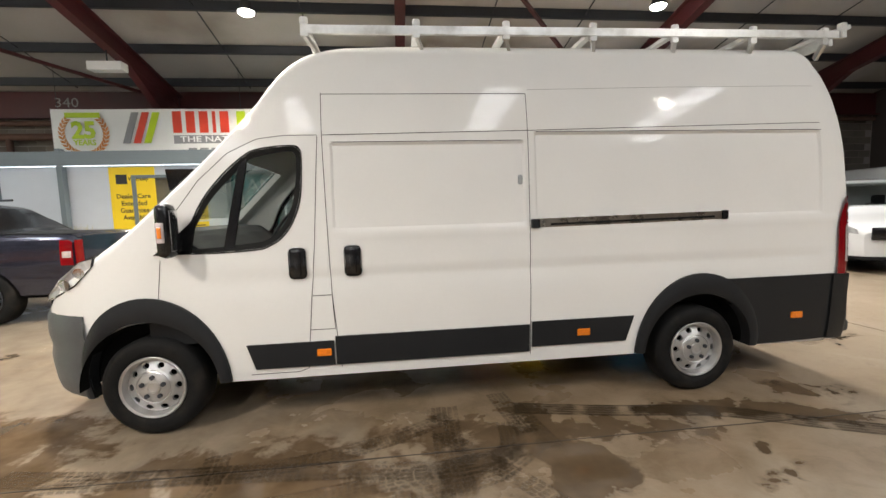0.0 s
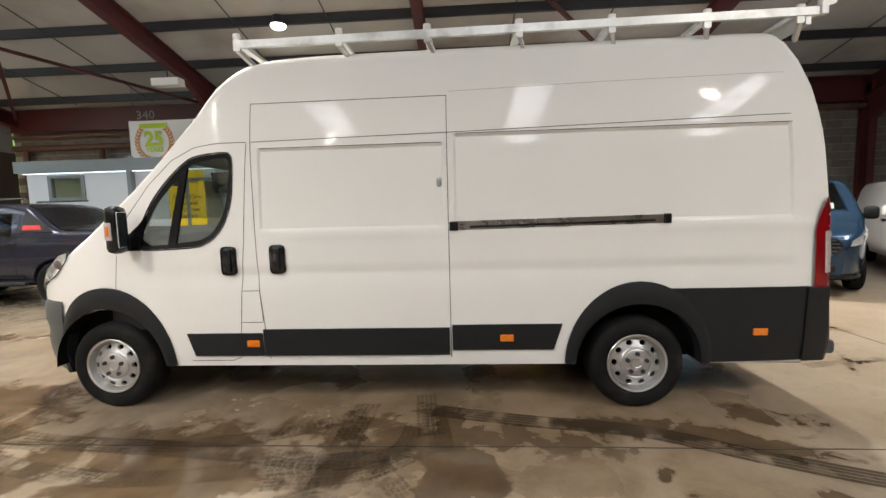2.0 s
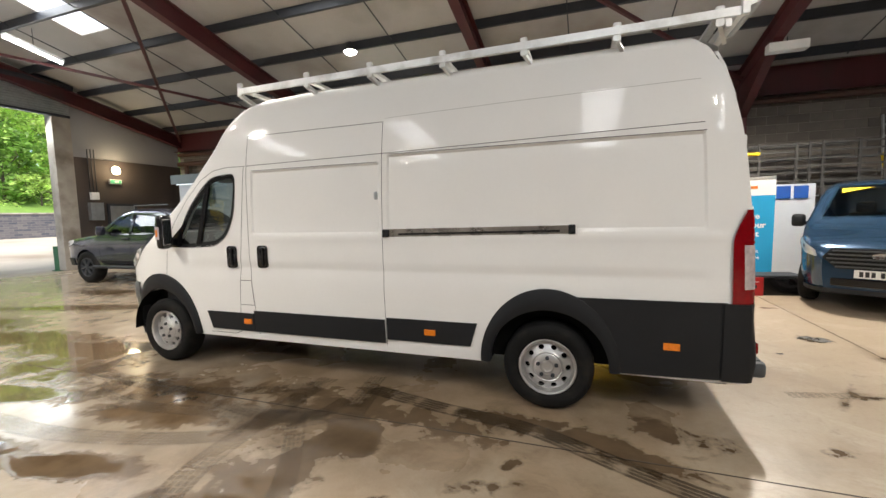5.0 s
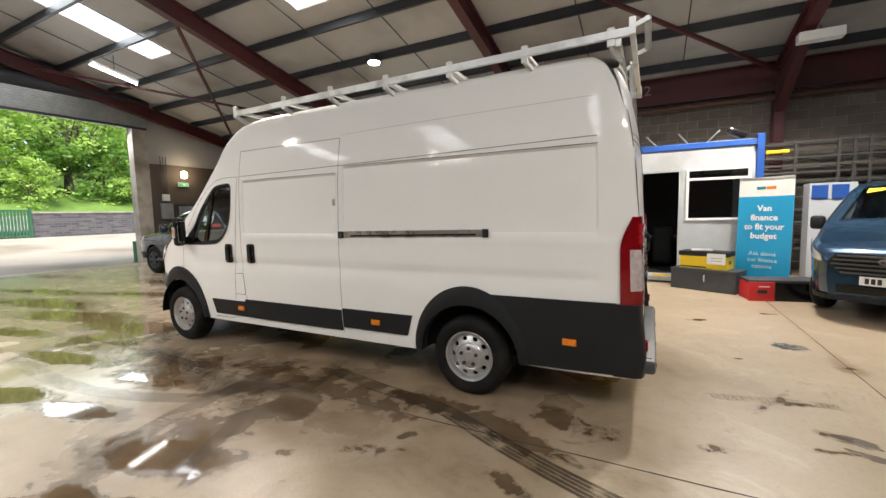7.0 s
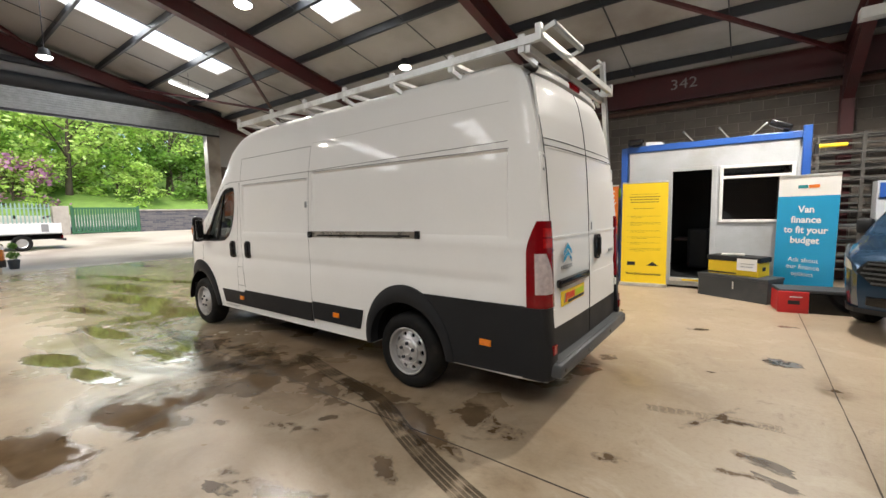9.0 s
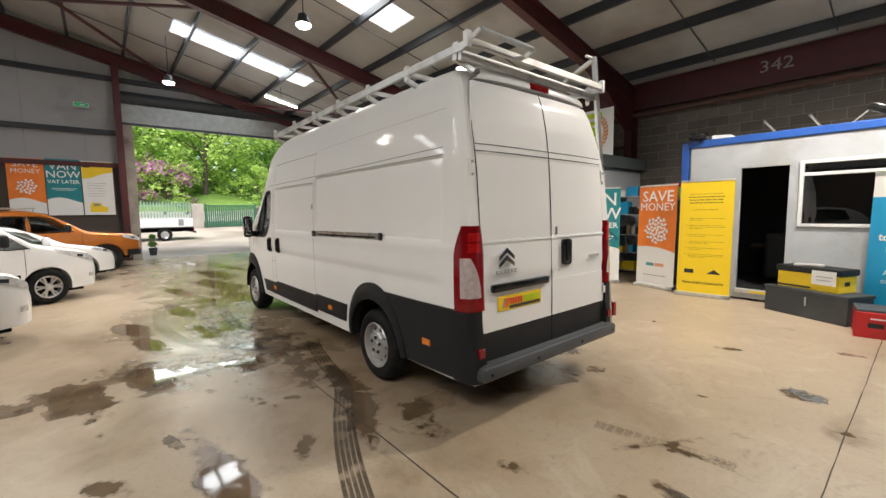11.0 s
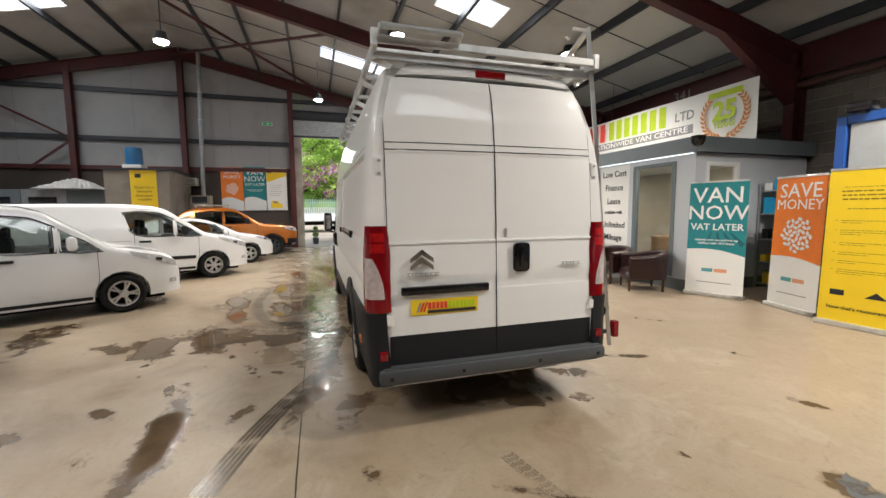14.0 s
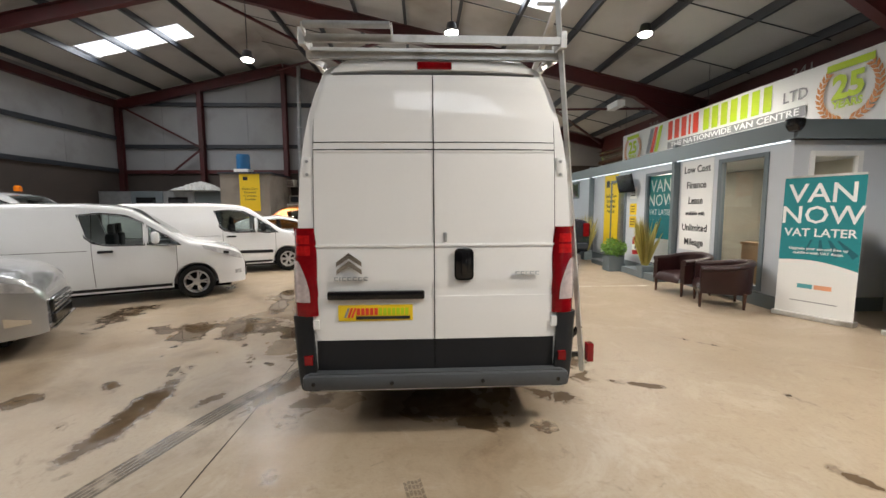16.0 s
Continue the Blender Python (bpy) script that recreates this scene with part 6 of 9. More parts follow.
van_a = vehicle("compact_van", "white compact van, parked at an angle in a row", "van", facing(-1.5, -0.4, 118, 0.9) @ Matrix.Translation((0, -0.9, 0)) @ Matrix.Scale(0.97, 4), CONNECT, CAR_WHITE, wheel_style="five", rim_mat=ALLOY, rim_r=0.21, group="vehicles parked in a row", **CONNECT_ARGS)
van_b = vehicle("compact_van", "white compact van with black side mouldings, parked at an angle", "van", facing(-4.98, 0.2, 116, 0.9) @ Matrix.Translation((0, -0.9, 0)), CONNECT, CAR_WHITE, wheel_style="six", rim_mat=ALLOY, rim_r=0.2, group="vehicles parked in a row", cladding=[([(1.28, 0.52), (2.5, 0.54)], [(1.28, 0.6), (2.5, 0.62)])], **{**CONNECT_ARGS, "mirror_mat": CLAD})
for v_ in (van_a, van_b):
    for s in (-1, 1):
        part("fog_lamp", CONNECT.pane([(0.1, 0.42), (0.22, 0.42)], [(0.1, 0.5), (0.22, 0.5)], s, 0.012), HEADLAMP, v_)
        part("sill", CONNECT.pane([(1.3, 0.275), (3.5, 0.275)], [(1.3, 0.33), (3.5, 0.33)], s, 0.014), CLAD, v_)
        part("slide_gap", CONNECT.pane([(2.5, 1.0), (4.3, 1.0)], [(2.5, 1.008), (4.3, 1.008)], s, 0.002), GAP, v_)
    part("lower_grille", boxm(-0.02, 0.02, -0.45, 0.45, 0.32, 0.43, 0.015), GLOSS_BLACK, v_)
FLARE_HATCH = [(0.25, 0.93), (0.5, 0.985), (0.75, 1.0), (0.92, 0.985), (1.1, 0.9), (1.3, 0.78), (1.5, 0.7)]
HATCH = Shell(4.05, 0.865, [(0, 0.5), (0.03, 0.62), (0.09, 0.72), (0.25, 0.82), (0.5, 0.89), (0.95, 0.97), (1.1, 1.0), (1.55, 1.25), (1.9, 1.4), (2.3, 1.47), (3.2, 1.44), (3.6, 1.3), (3.95, 1.0), (4.05, 0.8)], PLAN_CAR, FLARE_HATCH, 0.24, (0.82, 3.3), 0.31)
HATCH_ARGS = dict(glass=[([(1.4, 0.96), (2.0, 0.96), (3.2, 1.0)], [(1.75, 1.26), (2.3, 1.36), (3.1, 1.3)])], screen=(1.12, 1.98, 0.92), rear=(3.4, 3.85, 0.8), grille=(0.34, 0.48, 0.44), lamp=([(0.08, 0.66), (0.3, 0.7), (0.6, 0.8)], [(0.12, 0.73), (0.35, 0.82), (0.66, 0.88)]), doors=([(1.15, 0.9), (1.15, 0.35)], [(2.35, 1.3), (2.4, 0.9), (2.35, 0.35)]), bumper=None, mirror=(1.5, 0.96), handles=((2.2, 0.85),))
hatch = vehicle("hatchback_car", "white hatchback car parked between a van and a pickup", "car", facing(-7.85, 0.62, 112, 0.82) @ Matrix.Translation((0, -0.86, 0)), HATCH, CAR_WHITE, wheel_style="five", rim_mat=ALLOY, rim_r=0.2, group="vehicles parked in a row", **HATCH_ARGS)
SALOON = Shell(4.4, 0.91, [(0, 0.58), (0.03, 0.7), (0.09, 0.8), (0.25, 0.9), (0.5, 0.97), (1.0, 1.05), (1.15, 1.08), (1.6, 1.32), (2.0, 1.48), (2.4, 1.55), (3.4, 1.52), (4.0, 1.35), (4.3, 1.05), (4.4, 0.9)], PLAN_CAR, [(0.25, 0.93), (0.5, 0.985), (0.8, 1.0), (1.0, 0.98), (1.2, 0.9), (1.4, 0.8), (1.6, 0.72)], 0.22, (0.92, 3.65), 0.33)
silver = vehicle("family_car", "silver family car with a chrome-edged grille, parked at an angle", "car", facing(2.1, -1.15, 120, 0.92) @ Matrix.Translation((0, -0.9, 0)) @ Matrix.Scale(1.07, 4), SALOON, SILVER_PAINT, wheel_style="five", rim_mat=ALLOY, rim_r=0.22, group="vehicles parked in a row", **{**HATCH_ARGS, "screen": (1.18, 2.05, 0.92), "rear": None, "bumper": None, "grille": (0.42, 0.57, 0.46), "lamp": ([(0.08, 0.68), (0.35, 0.74), (0.7, 0.86)], [(0.1, 0.77), (0.35, 0.85), (0.74, 0.93)]), "glass": [([(1.5, 1.03), (2.2, 1.03), (3.4, 1.06)], [(1.9, 1.36), (2.4, 1.44), (3.3, 1.4)])], "mirror": (1.6, 1.02)})
part("lower_grille", boxm(-0.022, 0.02, -0.42, 0.42, 0.28, 0.4, 0.015), GLOSS_BLACK, silver)
part("chrome_strip", boxm(-0.03, 0.0, -0.55, 0.55, 0.245, 0.262, 0.004), CHROME, silver)
for s in (-1, 1):
    part("fog_lamp_trim", SALOON.pane([(0.12, 0.36), (0.3, 0.36)], [(0.12, 0.4), (0.3, 0.46)], s, 0.012), CHROME, silver)
FLARE_TRUCK = [(0.4, 0.93), (0.6, 0.98), (0.9, 1.0), (1.15, 0.985), (1.35, 0.93), (1.6, 0.83), (1.85, 0.76)]
RANGER = Shell(5.36, 0.93, [(0, 0.92), (0.06, 1.03), (0.25, 1.1), (1.2, 1.2), (1.35, 1.23), (1.8, 1.54), (2.1, 1.72), (2.5, 1.81), (3.3, 1.8), (3.62, 1.72), (4.05, 1.4), (4.2, 1.32), (5.3, 1.3), (5.36, 1.2)], [(0, 0.68), (0.06, 0.82), (0.2, 0.92), (0.5, 0.98), (0.9, 1.0), (9, 1.0)], FLARE_TRUCK, 0.42, (0.92, 4.14), 0.39)
RANGER_ARGS = dict(glass=[([(1.62, 1.22), (2.2, 1.2), (2.48, 1.2)], [(1.98, 1.54), (2.25, 1.62), (2.48, 1.64)]), ([(2.56, 1.2), (3.4, 1.22)], [(2.56, 1.64), (3.35, 1.6)])], screen=(1.4, 2.15, 0.92), rear=None, grille=(0.72, 1.0, 0.55), lamp=([(0.04, 0.86), (0.25, 0.9), (0.5, 0.98)], [(0.04, 0.98), (0.25, 1.03), (0.52, 1.07)]), doors=([(1.45, 1.15), (1.45, 0.5)], [(2.52, 1.68), (2.52, 0.5)], [(3.5, 1.6), (3.5, 1.0), (3.42, 0.5)]), bumper=0.6, mirror=(1.75, 1.2), handles=((2.38, 1.08), (3.35, 1.08)), tyre_w=0.25)
pick = vehicle("pickup_truck", "dark blue-grey double-cab pickup truck with black alloy wheels", "pickup", facing(-9.6, 7.6, 180, 0.92) @ Matrix.Scale(1.03, 4), RANGER, NAVY_PAINT, wheel_style="six", rim_mat=DARK_STEEL, rim_r=0.23, cladding=[([(1.45, 0.5), (3.55, 0.5)], [(1.45, 0.56), (3.55, 0.56)]), ([(3.55, 1.28), (4.15, 1.28)], [(3.58, 1.66), (4.1, 1.34)])], **RANGER_ARGS)
for s in (-1, 1):
    o = part("tail_lamp", RANGER.pane([(5.2, 0.84), (5.37, 0.84)], [(5.2, 1.2), (5.37, 1.2)], s, 0.014), RED_LENS, pick, "red tail lamp cluster")
    part("clear_section", RANGER.pane([(5.23, 0.95), (5.35, 0.95)], [(5.23, 1.04), (5.35, 1.04)], s, 0.018), CLEAR_LENS, o)
    part("tail_lamp", boxm(5.372, 5.386, min(s * 0.74, s * 0.9), max(s * 0.74, s * 0.9), 0.84, 1.2, 0.01), RED_LENS, pick)
    part("red_sticker", RANGER.pane([(3.6, 1.32), (3.95, 1.32)], [(3.6, 1.4), (3.9, 1.4)], s, 0.018), RED_PLASTIC, pick)
    bm = bmesh.new()
    rod(bm, (1.35, s * 1.0, 0.42), (3.7, s * 1.0, 0.42), 0.035, seg=12)
    part("side_step", bm, CLAD, pick)
    bm = bmesh.new()
    rod(bm, (2.3, s * 0.6, 1.86), (3.4, s * 0.6, 1.86), 0.018, seg=8)
    part("roof_rail", bm, DARK_STEEL, pick)
part("sports_bar", RANGER.over(3.45, 4.3, 1.0, 0.012), GLOSS_BLACK, pick, "black sports bar sloping from the cab to the bed")
part("bed_cover", RANGER.over(4.3, 5.34, 0.98, 0.012), CAB_DARK, pick, "black load bed cover")
part("tailgate", boxm(5.355, 5.375, -0.72, 0.72, 0.82, 1.26, 0.008), NAVY_PAINT, pick)
part("tail_panel", boxm(5.375, 5.38, -0.14, 0.14, 1.05, 1.15, 0.002), GLOSS_BLACK, pick)
part("rear_bumper", boxm(5.33, 5.5, -0.85, 0.85, 0.5, 0.66, 0.03), DARK_STEEL, pick)
orange = vehicle("pickup_truck", "copper-orange double-cab pickup truck beside white cars", "pickup", facing(-10.2, 1.1, 103, 0.92) @ Matrix.Translation((0, -0.9, 0)), RANGER, ORANGE_PAINT, wheel_style="six", rim_mat=DARK_STEEL, rim_r=0.23, group="vehicles parked in a row", **{**RANGER_ARGS, "mirror_mat": CLAD})
for s in (-1, 1):
    bm = bmesh.new()
    rod(bm, (2.3, s * 0.6, 1.86), (3.4, s * 0.6, 1.86), 0.018, seg=8)
    for x in (2.35, 3.35):
        rod(bm, (x, s * 0.6, 1.77), (x, s * 0.6, 1.86), 0.018, seg=8)
    part("roof_rail", bm, ALU, orange)
    bm = bmesh.new()
    rod(bm, (1.35, s * 1.0, 0.42), (3.7, s * 1.0, 0.42), 0.035, seg=12)
    part("side_step", bm, CLAD, orange)
part("sports_bar", RANGER.over(3.5, 4.3, 1.0, 0.012), GLOSS_BLACK, orange)
dark = vehicle("hatchback_car", "dark blue hatchback parked by the doorway", "car", pose(-11.9, 1.75, 0, 0, 0, -95), HATCH, NAVY_PAINT, wheel_style="five", rim_mat=ALLOY, rim_r=0.2, group="vehicles parked in a row", **HATCH_ARGS)
FLARE_CUSTOM = [(0.3, 0.93), (0.55, 0.985), (0.95, 1.0), (1.2, 0.99), (1.45, 0.95), (1.75, 0.88), (1.98, 0.82)]
CUSTOM = Shell(4.97, 0.985, [(0, 0.8), (0.06, 0.95), (0.25, 1.04), (0.8, 1.2), (0.95, 1.27), (1.4, 1.6), (1.75, 1.86), (2.0, 1.93), (2.4, 1.97), (4.8, 1.97), (4.97, 1.8)], [(0, 0.56), (0.06, 0.69), (0.2, 0.82), (0.5, 0.94), (1.0, 1.0), (9, 1.0)], FLARE_CUSTOM, 0.3, (0.98, 3.92), 0.335)
CUSTOM_ARGS = dict(glass=[([(1.2, 1.22), (1.7, 1.18), (2.3, 1.18)], [(1.6, 1.62), (1.9, 1.74), (2.28, 1.76)])], screen=(0.98, 1.8, 0.95), rear=None, grille=(0.68, 0.93, 0.5), lamp=([(0.06, 0.8), (0.25, 0.84), (0.55, 0.96)], [(0.08, 0.93), (0.3, 1.02), (0.6, 1.1)]), doors=([(1.1, 1.1), (1.1, 0.4)], [(2.4, 1.75), (2.42, 1.0), (2.4, 0.36)]), bumper=0.36, mirror=(1.35, 1.2), handles=((2.25, 1.08),), wheel_style="five", rim_mat=ALLOY, rim_r=0.22)
blue = vehicle("panel_van", "steel-blue metallic panel van parked nose outwards", "van", facing(6.64, 7.66, -122, 0.98), CUSTOM, BLUE_PAINT, mirror_mat=CLAD, **CUSTOM_ARGS)
number_plate(blue, -0.03, 0.585)


def hexagon_grille(v):
    """A wide six-sided grille with curved-in ends, five slats and a bright rim."""
    def outline(k, x):
        return [(x, y * k, 0.775 + (z - 0.775) * k) for y, z in ((-0.5, 0.93), (0.5, 0.93), (0.6, 0.8), (0.44, 0.645), (-0.44, 0.645), (-0.6, 0.8))]
    bm = bmesh.new()
    slab(bm, outline(1.0, -0.022), (0.06, 0, 0))
    g = part("grille_surround", bm, CLAD, v)
    bm = bmesh.new()
    slab(bm, outline(0.94, -0.028), (0.008, 0, 0))
    part("grille_mesh", bm, GAP, g)
    for k in range(5):
        z = 0.675 + 0.056 * k
        w = 0.43 + (0.13 * (z - 0.645) / 0.155 if z < 0.8 else 0.13 - 0.09 * (z - 0.8) / 0.13)
        part("grille_slat", boxm(-0.04, -0.026, -w, w, z - 0.012, z + 0.01, 0.004), BUMPER, g)


hexagon_grille(blue)
part("lower_grille", boxm(-0.02, 0.02, -0.5, 0.5, 0.4, 0.51, 0.015), GLOSS_BLACK, blue)
bm = bmesh.new()
lathe(bm, [(0.001, -0.005), (0.06, -0.004), (0.07, 0.004)], 24, pose(-0.046, 0, 0.84, 0, 0, 90) @ Matrix.Diagonal((1.4, 1, 0.6, 1)))
part("nose_badge", bm, CHROME, blue)
part("price_card", boxm(-0.002, 0.002, -0.12, 0.12, -0.07, 0.07, 0, pose(1.2, -0.5, 1.42, 0, 45, 0)), WHITE_VINYL, blue)
bm = bmesh.new()
slab(bm, [(1.66, 0.62, 1.81), (1.66, 0.25, 1.81), (1.55, 0.62, 1.73)], (-0.004, 0, 0.004))
part("screen_sticker", bm, YELLOW_VINYL, blue)
white_c = vehicle("panel_van", "white panel van parked nose outwards against the wall", "van", facing(9.93, 7.63, -122, 0.98), CUSTOM, CAR_WHITE, **CUSTOM_ARGS)
number_plate(white_c, -0.03, 0.62)
tall = vehicle("panel_van", "tall white panel van parked further back", "van", pose(13.8, 7.1, 0, 0, 0, 84), Shell(5.3, 1.0, [(x, z * (1.0 if z < 1.3 else 1.22)) for x, z in CUSTOM.top], CUSTOM.plan, FLARE_CUSTOM + [(2.6, 0.78)], 0.3, (0.98, 4.2), 0.335), CAR_WHITE, **CUSTOM_ARGS)


# ---- the sales office ----
OFF_Y, OFF_X0, OFF_X1 = 9.5, -9.75, 0.25
office = thing("sales_office", pose(0, 0, 0), "low pale grey sales office with slate trim and lit eaves", "office building")
OPENINGS = [(-1.3, -0.2, 0.25, 2.55), (-3.85, -2.7, 0.2, 2.5), (-5.75, -4.85, 0.15, 2.45), (-9.2, -8.3, 2.0, 2.6)]
xs = sorted({OFF_X0, OFF_X1, *[v for o_ in OPENINGS for v in o_[:2]]})
for x0, x1 in zip(xs, xs[1:]):
    hit = [o_ for o_ in OPENINGS if o_[0] <= (x0 + x1) / 2 <= o_[1]]
    if hit:
        part("wall_panel", boxm(x0, x1, OFF_Y, OFF_Y + 0.1, 0, hit[0][2]), OFFICE_GREY, office)
        part("wall_panel", boxm(x0, x1, OFF_Y, OFF_Y + 0.1, hit[0][3], 2.66), OFFICE_GREY, office)
    else:
        part("wall_panel", boxm(x0, x1, OFF_Y, OFF_Y + 0.1, 0, 2.66), OFFICE_GREY, office)
bm = bmesh.new()
box(bm, OFF_X1 - 0.1, OFF_X1, OFF_Y + 0.1, 9.75, 0, 2.66)
box(bm, OFF_X1 - 0.1, OFF_X1, 10.6, 12.5, 0, 2.66)
box(bm, OFF_X1 - 0.1, OFF_X1, 9.75, 10.6, 2.5, 2.66)
box(bm, OFF_X1 - 0.1, OFF_X1, 9.75, 10.6, 0, 1.3)
part("side_wall", bm, OFFICE_GREY, office)
part("side_wall", boxm(OFF_X0, OFF_X0 + 0.1, OFF_Y + 0.1, 12.5, 0, 2.66), OFFICE_GREY, office)
part("roof", boxm(OFF_X0 - 0.1, OFF_X1 + 0.1, OFF_Y - 0.1, 12.5, 2.7, 2.78), OFFICE_TRIM, office)
part("fascia", boxm(OFF_X0 - 0.15, OFF_X1 + 0.15, OFF_Y - 0.16, OFF_Y - 0.1, 2.66, 2.94, 0.006), OFFICE_TRIM, office)
part("fascia", boxm(OFF_X1 + 0.1, OFF_X1 + 0.15, OFF_Y - 0.1, 12.5, 2.66, 2.94, 0.006), OFFICE_TRIM, office)
part("skirting", boxm(OFF_X0, OFF_X1 + 0.012, OFF_Y - 0.025, OFF_Y - 0.002, 0, 0.22), OFFICE_TRIM, office)
part("skirting", boxm(OFF_X1 + 0.002, OFF_X1 + 0.025, OFF_Y, 12.4, 0, 0.22), OFFICE_TRIM, office)
part("light_strip", boxm(OFF_X0, OFF_X1, OFF_Y - 0.09, OFF_Y - 0.07, 2.64, 2.655), LED_STRIP, office, "cool white light strip under the eaves")
for x in (-7.05, -2.55):
    part("eaves_post", boxm(x - 0.05, x + 0.05, OFF_Y - 0.14, OFF_Y - 0.003, 0, 3.0, 0.004), OFFICE_TRIM, office)
for x0, x1, z0, z1 in OPENINGS:
    bm = bmesh.new()
    w = 0.07
    for a in ((x0 - 0.02, x0 + w, z0, z1), (x1 - w, x1 + 0.02, z0, z1), (x0 + w, x1 - w, z1 - w, z1), (x0 + w, x1 - w, z0, z0 + w)):
        box(bm, a[0], a[1], OFF_Y - 0.02, OFF_Y + 0.08, a[2], a[3], 0.005)
    fr = part("window_frame" if z0 > 0.18 else "door_frame", bm, OFFICE_TRIM, office)
    o = part("pane", quad((x0 + w, OFF_Y + 0.03, z0 + w), (x1 - w, OFF_Y + 0.03, z0 + w), (x1 - w, OFF_Y + 0.03, z1 - w), (x0 + w, OFF_Y + 0.03, z1 - w)), SHEET_GLASS, fr)
    o.visible_shadow = False
bm = bmesh.new()
for a in ((9.75, 9.83, 1.3, 2.5), (10.52, 10.6, 1.3, 2.5), (9.83, 10.52, 2.42, 2.5), (9.83, 10.52, 1.3, 1.38)):
    box(bm, OFF_X1 - 0.06, OFF_X1 + 0.02, a[0], a[1], a[2], a[3], 0.005)
fr = part("window_frame", bm, WHITE_PVC, office, "white window frame")
o = part("pane", quad((OFF_X1 - 0.03, 9.83, 1.38), (OFF_X1 - 0.03, 10.52, 1.38), (OFF_X1 - 0.03, 10.52, 2.42), (OFF_X1 - 0.03, 9.83, 2.42)), SHEET_GLASS, fr)
o.visible_shadow = False
# inside of the office
part("inner_wall", boxm(OFF_X0 + 0.1, OFF_X1 - 0.12, 12.3, 12.4, 0, 2.66), material("cream_wall", (0.5, 0.46, 0.38), 0.8), office)
part("inner_ceiling", boxm(OFF_X0 + 0.1, OFF_X1 - 0.12, OFF_Y + 0.12, 12.3, 2.6, 2.64), WHITE_PVC, office)
part("inner_floor", boxm(OFF_X0 + 0.1, OFF_X1 - 0.12, OFF_Y + 0.12, 12.3, 0.02, 0.06), material("brown_carpet", (0.1, 0.08, 0.07), 0.95), office)
for x in (-0.9, -5.2):
    o = part("ceiling_panel_light", boxm(x - 0.3, x + 0.3, 10.3, 10.9, 2.585, 2.6), glow("panel_light_face", (1.0, 0.96, 0.88), 6.0), office)
for x0, x1, z0, z1 in ((-5.9, -4.7, 0.0, 0.12), (-4.0, -2.5, 0.0, 0.16)):
    setting(part("door_step", boxm(x0, x1, OFF_Y - 0.5, OFF_Y - 0.03, z0, z1, 0.01), OFFICE_TRIM), "slate-painted step at the office door", "step")
for x in (-0.9, -5.2):
    d = bpy.data.lights.new("office_light", "AREA")
    d.shape, d.size, d.energy, d.color = "SQUARE", 0.6, 40, (1.0, 0.9, 0.75)
    new("office_light", d).location = (x, 10.6, 2.57)
desk = thing("office_desk", pose(-0.75, 10.3, 0), "beech office desk behind the tall window", "desk")
part("top", boxm(-0.5, 0.5, -0.35, 0.35, 0.95, 1.0, 0.006), material("beech_board", (0.36, 0.22, 0.11), 0.5, vary=0.15, scale=5), desk)
part("front_panel", boxm(-0.48, 0.48, -0.33, -0.3, 0.06, 0.95), MATS["beech_board"], desk)
monitor = thing("desk_monitor", pose(-0.6, 10.3, 1.0), "black computer monitor on the desk", "monitor")
part("screen", boxm(-0.25, 0.25, -0.02, 0.02, 0.12, 0.42, 0.008), GLOSS_BLACK, monitor)
part("stand", boxm(-0.08, 0.08, -0.06, 0.06, 0.0, 0.14, 0.008), GLOSS_BLACK, monitor)


def sign_board(name, x0, x1, z0, z1, y, mat, label, thick=0.01):
    t = thing(name, pose((x0 + x1) / 2, y, (z0 + z1) / 2), label, "sign")
    part("board", boxm(-(x1 - x0) / 2, (x1 - x0) / 2, -thick, 0, -(z1 - z0) / 2, (z1 - z0) / 2, 0.002), mat, t)
    return t


lease = sign_board("wall_sign", -2.42, -1.45, 0.76, 2.62, OFF_Y - 0.003, WHITE_VINYL, "white sign with grey lease offer lettering on the office wall")
for txt, z, sz in (("Low Cost", 0.74, 0.2), ("Finance", 0.42, 0.2), ("Lease", 0.1, 0.2), ("available with", -0.16, 0.11), ("Unlimited", -0.46, 0.2), ("Mileage", -0.76, 0.2)):
    words("lettering", txt, sz, INK, pose(0, -0.013, z), lease, 0.004)
care = sign_board("wall_sign", -6.2, -5.3, 0.55, 2.62, OFF_Y - 0.003, YELLOW_VINYL, "yellow warranty sign with black lettering on the office wall")
part("logo_block", boxm(-0.32, -0.1, -0.013, -0.0105, 0.68, 0.88), INK, care)
for txt, x, z, sz in (("Warranty", 0.12, 0.78, 0.1), ("Dealer Care", 0, 0.42, 0.135), ("Extended", 0, 0.27, 0.135), ("Guarantee", 0, 0.12, 0.135), ("Available", 0, -0.03, 0.135)):
    words("lettering", txt, sz, INK, pose(x, -0.013, z), care, 0.002)
poster = sign_board("window_poster", -3.78, -2.82, 0.3, 2.42, OFF_Y + 0.06, TEAL_VINYL, "teal poster behind the office window", 0.004)
for txt, z, sz in (("VAN", 0.8, 0.42), ("NOW", 0.46, 0.4), ("VAT LATER", 0.18, 0.19)):
    words("lettering", txt, sz, WHITE_INK, pose(0, -0.006, z), poster, 0.002)
part("lower_panel", boxm(-0.48, 0.48, -0.007, -0.0045, -1.06, -0.45), WHITE_VINYL, poster)
